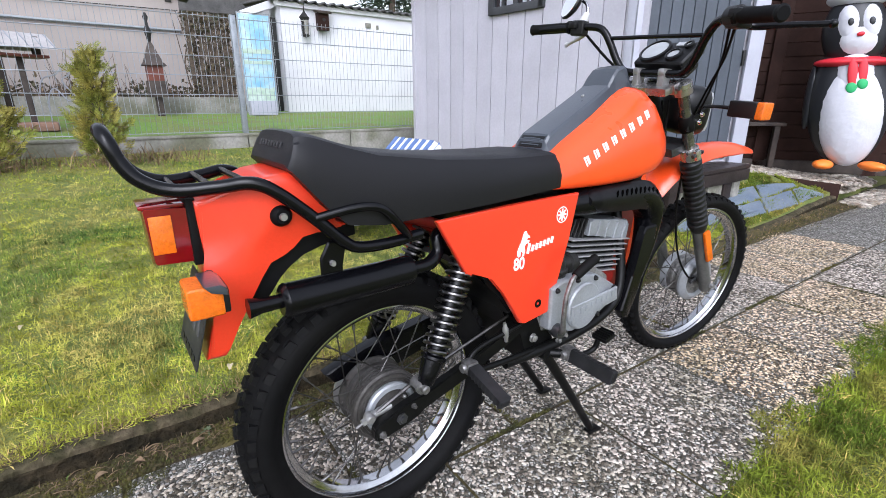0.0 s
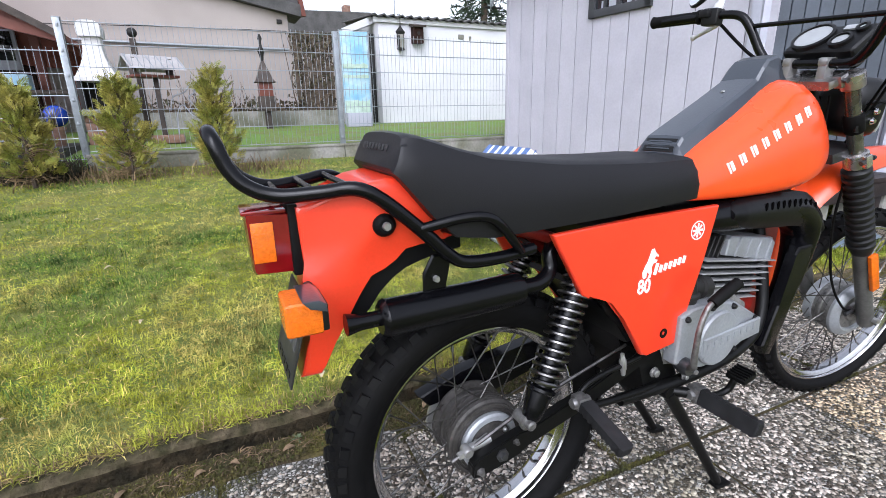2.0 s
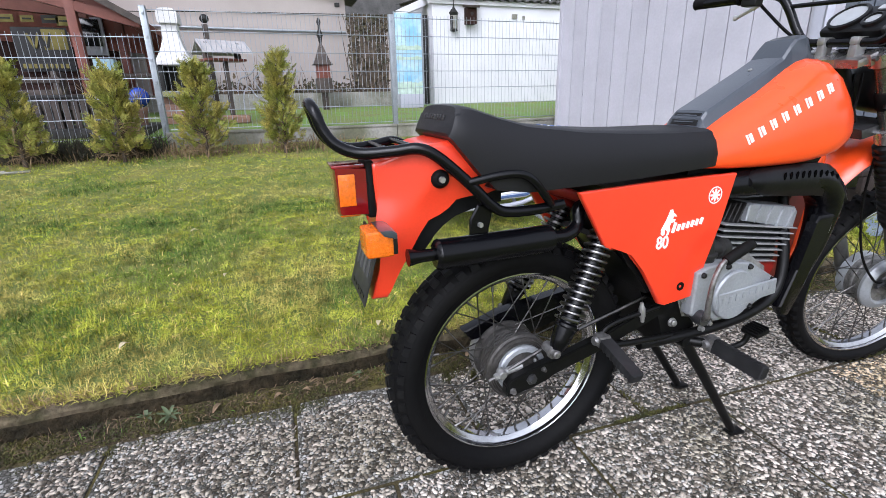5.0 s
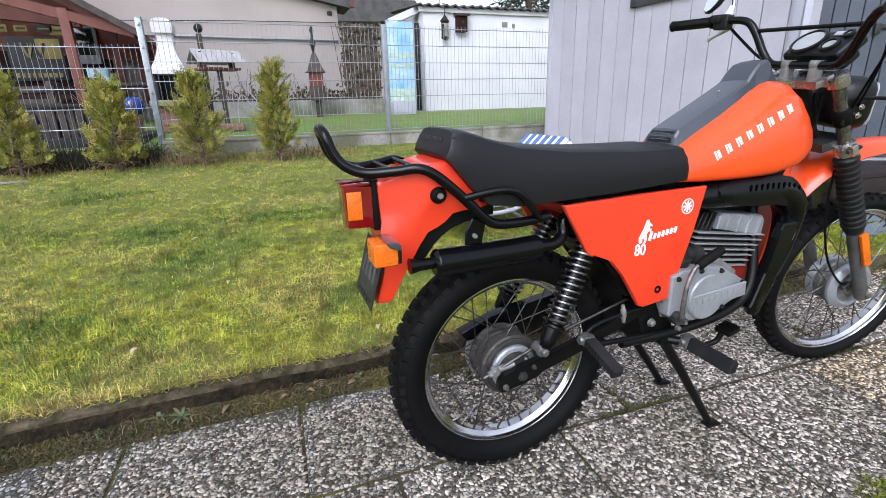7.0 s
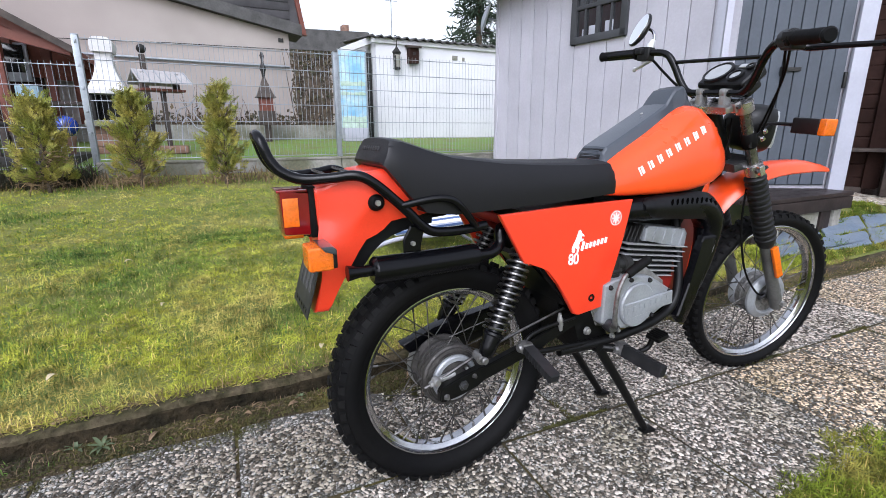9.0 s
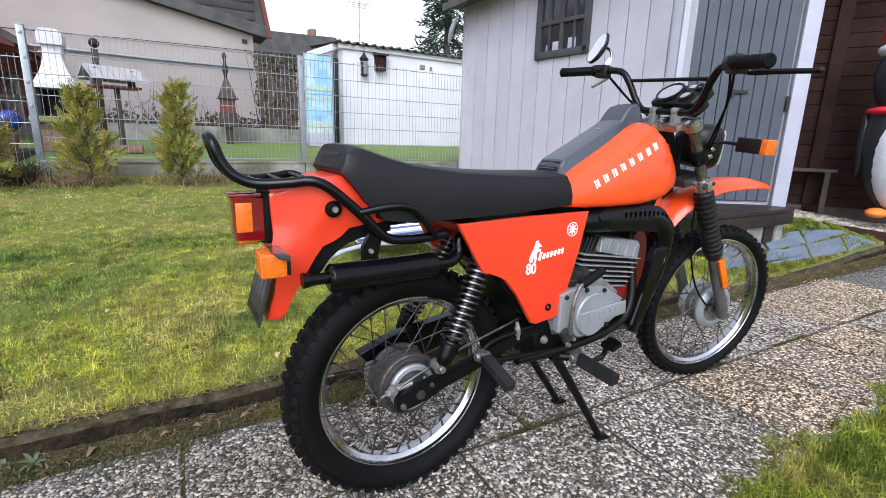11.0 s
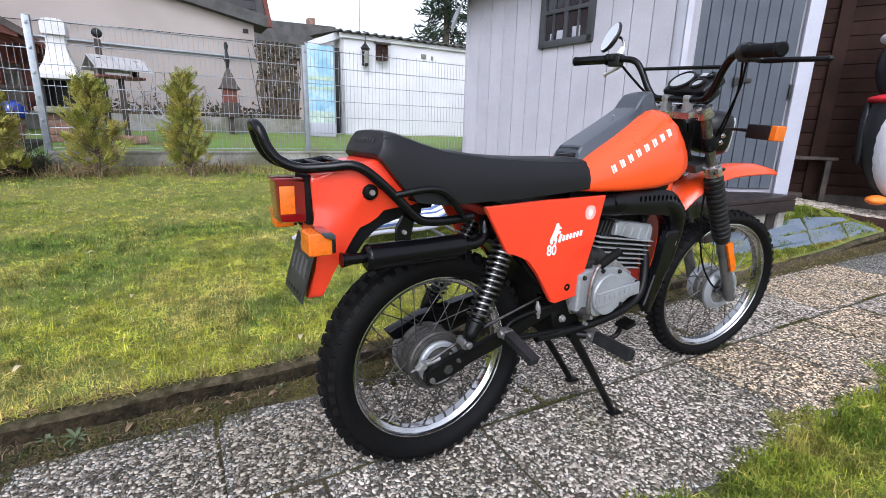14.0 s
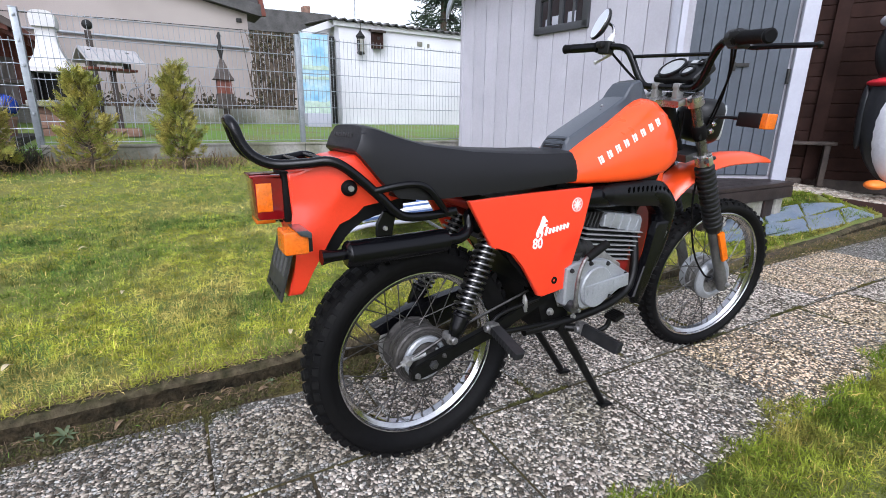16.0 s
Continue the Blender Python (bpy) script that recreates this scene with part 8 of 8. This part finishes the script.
def stones(name, material, label, category, n, place, rmin, rmax, flat):
    """Rounded pebbles, each of twenty faces."""
    bm = B()
    bmesh.ops.create_icosphere(bm, subdivisions=1, radius=1.0)
    bm.verts.ensure_lookup_table()
    base = np.array([v.co for v in bm.verts])
    tri = np.array([[v.index for v in f.verts] for f in bm.faces])
    bm.free()
    P = place(n)
    m = len(P)
    a = RNG.uniform(0, 2 * np.pi, m)
    r = rmin + (rmax - rmin) * RNG.random(m) ** 1.7
    el = RNG.uniform(1.05, 1.9, m)
    V = base[None] * (1 + RNG.uniform(-0.16, 0.16, (m, len(base), 1)))
    x, y, z = V[:, :, 0] * (r * el)[:, None], V[:, :, 1] * r[:, None], V[:, :, 2] * (r * flat)[:, None]
    c, s = np.cos(a)[:, None], np.sin(a)[:, None]
    W = np.stack([x * c - y * s, x * s + y * c, z], 2) + P[:, None, :]
    F = (tri[None] + (np.arange(m) * len(base))[:, None, None]).reshape(-1, 3)
    o = raw(name, W.reshape(-1, 3).tolist(), F.tolist(), material, smooth=True)
    return tagged(o, label, category, kind="stuff")


def on_slabs(sort):
    """A jittered lattice of pebbles over the slabs, sparse along the joints and where the top has worn."""
    def place(n):
        g = 0.0086
        xx, yy = np.meshgrid(np.arange(-1.2, 3.7, g), np.arange(-0.475, 0.515, g))
        x = xx.ravel() + RNG.uniform(-0.0046, 0.0046, xx.size)
        y = yy.ravel() + RNG.uniform(-0.005, 0.005, xx.size)
        v = y + 0.028 * (x - 0.5)
        jx = np.abs(((x - 0.028 * y - np.where(v < 0.02, 1.2, 0.98)) + 0.25) % 0.5 - 0.25)
        jy = np.minimum(np.abs(v - 0.02), np.abs(v + 0.48))
        wear = np.array([noise.noise(Vector((a * 2.3, b * 2.3, 1.5))) + 0.6 * noise.noise(Vector((a * 7, b * 7, 9))) for a, b in zip(x, y)])
        edge = np.minimum(jx + 0.003, jy)
        soil = 0.455 + 0.020 * np.sin(x * 5 + 1) + 0.012 * np.sin(x * 13) - 0.025 * np.exp(-((x + 0.25) / 0.35) ** 2)
        buried = np.clip((y - soil + 0.07) / 0.08, 0, 1)
        keep = (y < soil + 0.02) & (RNG.random(x.size) > 0.92 * buried) & (jy > 0.0085 + 0.004 * RNG.random(x.size)) & (jx > 0.0075 + 0.004 * RNG.random(x.size)) & (RNG.random(x.size) > 0.05 + 0.30 * np.clip(wear, 0, 1) + 0.35 * (edge < 0.02) * (wear > -0.1))
        warm = np.where(v < 0.02, (x > 1.2) & (x < 2.7), x > 2.48)
        old = x - 0.028 * y < np.where(v < 0.02, -0.30, -0.02)
        keep &= {"sandy": warm, "old": ~warm & old, "clean": ~warm & ~old}[sort]
        x, y = x[keep], y[keep]
        return np.stack([x, y, np.full(len(x), -0.0022) + RNG.uniform(-0.0014, 0.0010, len(x))], 1)
    return place


stones("slab_pebbles", "pebble", "grey and white pebbles set in the washed concrete slabs", "pebbles", 0, on_slabs("clean"), 0.0026, 0.0064, 0.46)
stones("grimy_slab_pebbles", "pebble_old", "grimy grey pebbles set in the washed concrete slabs", "pebbles", 0, on_slabs("old"), 0.0026, 0.0064, 0.46)
stones("sandy_slab_pebbles", "pebble_sand", "sand-coloured pebbles set in the washed concrete slabs", "pebbles", 0, on_slabs("sandy"), 0.0026, 0.0058, 0.46)


def on_gravel(n):
    u, w = RNG.uniform(-0.06, 1.35, n), RNG.random(n)
    x, y = 4.83 + 0.54 * u + 0.72 * w, 1.25 - 0.66 * u + 0.52 * w
    return np.stack([x, y, 0.264 - 0.092 * np.minimum(u, 1.02) + 0.016 * w + RNG.uniform(-0.004, 0.014, n)], 1)


stones("gravel_strip", "gravel", "strip of pale gravel before the hut", "gravel", 4200, on_gravel, 0.010, 0.026, 0.7)


def on_spill(n):
    x, y = RNG.uniform(5.28, 6.6, n), RNG.uniform(0.30, 1.0, n)
    keep = (y < 0.62 + 0.4 * (x - 5.3)) & (x > 5.40 - 0.35 * (0.62 - y))
    x, y = x[keep], y[keep]
    return np.stack([x, y, np.array([max(0.0, rise(a, b)) for a, b in zip(x, y)]) + RNG.uniform(0.0, 0.012, len(x))], 1)


stones("gravel_spill", "gravel", "loose pale gravel spilling towards the path", "gravel", 5200, on_spill, 0.010, 0.026, 0.7)


def on_soil(n):
    x = RNG.uniform(-2.2, 2.5, n)
    y = RNG.uniform(0.462, 0.552, n)
    return np.stack([x, y, 0.14 * (y - 0.46) + 0.004 * RNG.random(n)], 1)


stones("soil_crumbs", "soil", "crumbs of soil and grit beside the kerb", "grit", 2600, on_soil, 0.0025, 0.008, 0.7)
blades("kerb_weeds", "grass_dark", "small weeds in the soil strip", 260, on_soil, 0.008, 0.024, 0.0013, 1.6)
blades("strip_moss", "moss", "olive moss covering the soil beside the kerb", 26000, on_soil, 0.004, 0.012, 0.0016, 1.6)
blades("soil_litter", "twig", "dry grass litter lying in the soil strip", 2600, on_soil, 0.010, 0.035, 0.0009, 3.0)


# twigs, fallen leaves and rosettes of weeds at the foot of the kerb
rg = np.random.default_rng(31)
bm = B()
for k in range(120):
    x = rg.choice((rg.uniform(-1.9, 2.4), rg.normal(-0.45, 0.22)))
    y, a, ln = rg.uniform(0.475, 0.552), rg.uniform(-1.4, 1.4), rg.uniform(0.012, 0.050)
    z = 0.006 + 0.13 * max(0, y - 0.48) + 0.010 * rg.random()
    p = np.array([x, y, z])
    d = np.array([math.cos(a), math.sin(a) * 0.5, rg.normal(0.05, 0.22)]) * ln
    tube(bm, [tuple(p), tuple(p + d * 0.5 + np.array([0, 0, 0.006])), tuple(p + d)], [0.0012, 0.0011, 0.0006], 4, 2)
tagged(finish("twigs", bm, "twig"), "dry twigs and stems lying along the kerb", "twigs", kind="stuff")


def leaf(x, y, z, ln, w, a, lift, label, material):
    bm = B()
    vs = []
    for i in range(6):
        u = i / 5
        ww = w * math.sin(math.pi * (0.08 + 0.88 * u)) + 0.0006
        up = lift * math.sin(math.pi * u) + 0.002
        vs.append([(u * ln - ln / 2, -ww, up + 0.35 * ww), (u * ln - ln / 2, 0, up), (u * ln - ln / 2, ww, up + 0.35 * ww), (u * ln - ln / 2, 0, up - 0.0012)])
    rings(bm, vs)
    move(bm, Matrix.Translation((x, y, z)) @ tilt("Z", a))
    tagged(finish("fallen_leaf", bm, material), label, "leaf", "fallen leaves")


for x, y, z, ln, w, a, lift in ((-0.741, 0.510, 0.010, 0.050, 0.008, 62, 0.008), (-0.560, 0.505, 0.010, 0.030, 0.009, 20, 0.006), (-0.330, 0.500, 0.010, 0.036, 0.010, 10, 0.005), (-0.475, 0.505, 0.010, 0.028, 0.008, -25, 0.006), (0.10, 0.51, 0.012, 0.03, 0.009, 40, 0.006)):
    leaf(x, y, z, ln, w, a, lift, "curled brown dry leaf beside the kerb", "twig")
for x, y, ln, a in ((-0.95, 1.95, 0.05, 30), (-1.035, 0.80, 0.045, 55), (-0.193, 0.66, 0.040, 70), (-1.15, 2.9, 0.055, 10), (0.30, 0.86, 0.04, 120), (-0.75, 1.28, 0.035, 75)):
    leaf(x, y, rise(x, y) + 0.030, ln * 0.85, ln * 0.22, a, 0.008, "pale fallen leaf lying on the lawn", "pale_leaf")
for x, y, r in ((-0.938, 0.538, 0.050), (-0.874, 0.520, 0.052), (-0.30, 0.530, 0.028)):
    w_ = thing("weed", "small grey-green weed rosette at the foot of the kerb", "weed", "weeds by the kerb", at=(x, y, 0.012))
    for k in range(8):
        a = 2 * math.pi * k / 8 + rg.uniform(-0.3, 0.3)
        el, ln = rg.uniform(0.35, 1.1), r * rg.uniform(0.7, 1.15)
        vs = []
        for i in range(5):
            u = i / 4
            ww = 0.0055 * math.sin(math.pi * (0.15 + 0.8 * u)) * r / 0.05
            px, pz = ln * u * math.cos(el), ln * (u * math.sin(el) - 0.35 * u * u)
            vs.append([(px, -ww, pz + 0.3 * ww), (px, 0, pz), (px, ww, pz + 0.3 * ww), (px, 0, pz - 0.001)])
        part("leaf", move(rings(B(), vs), tilt("Z", math.degrees(a))), "weed", w_)
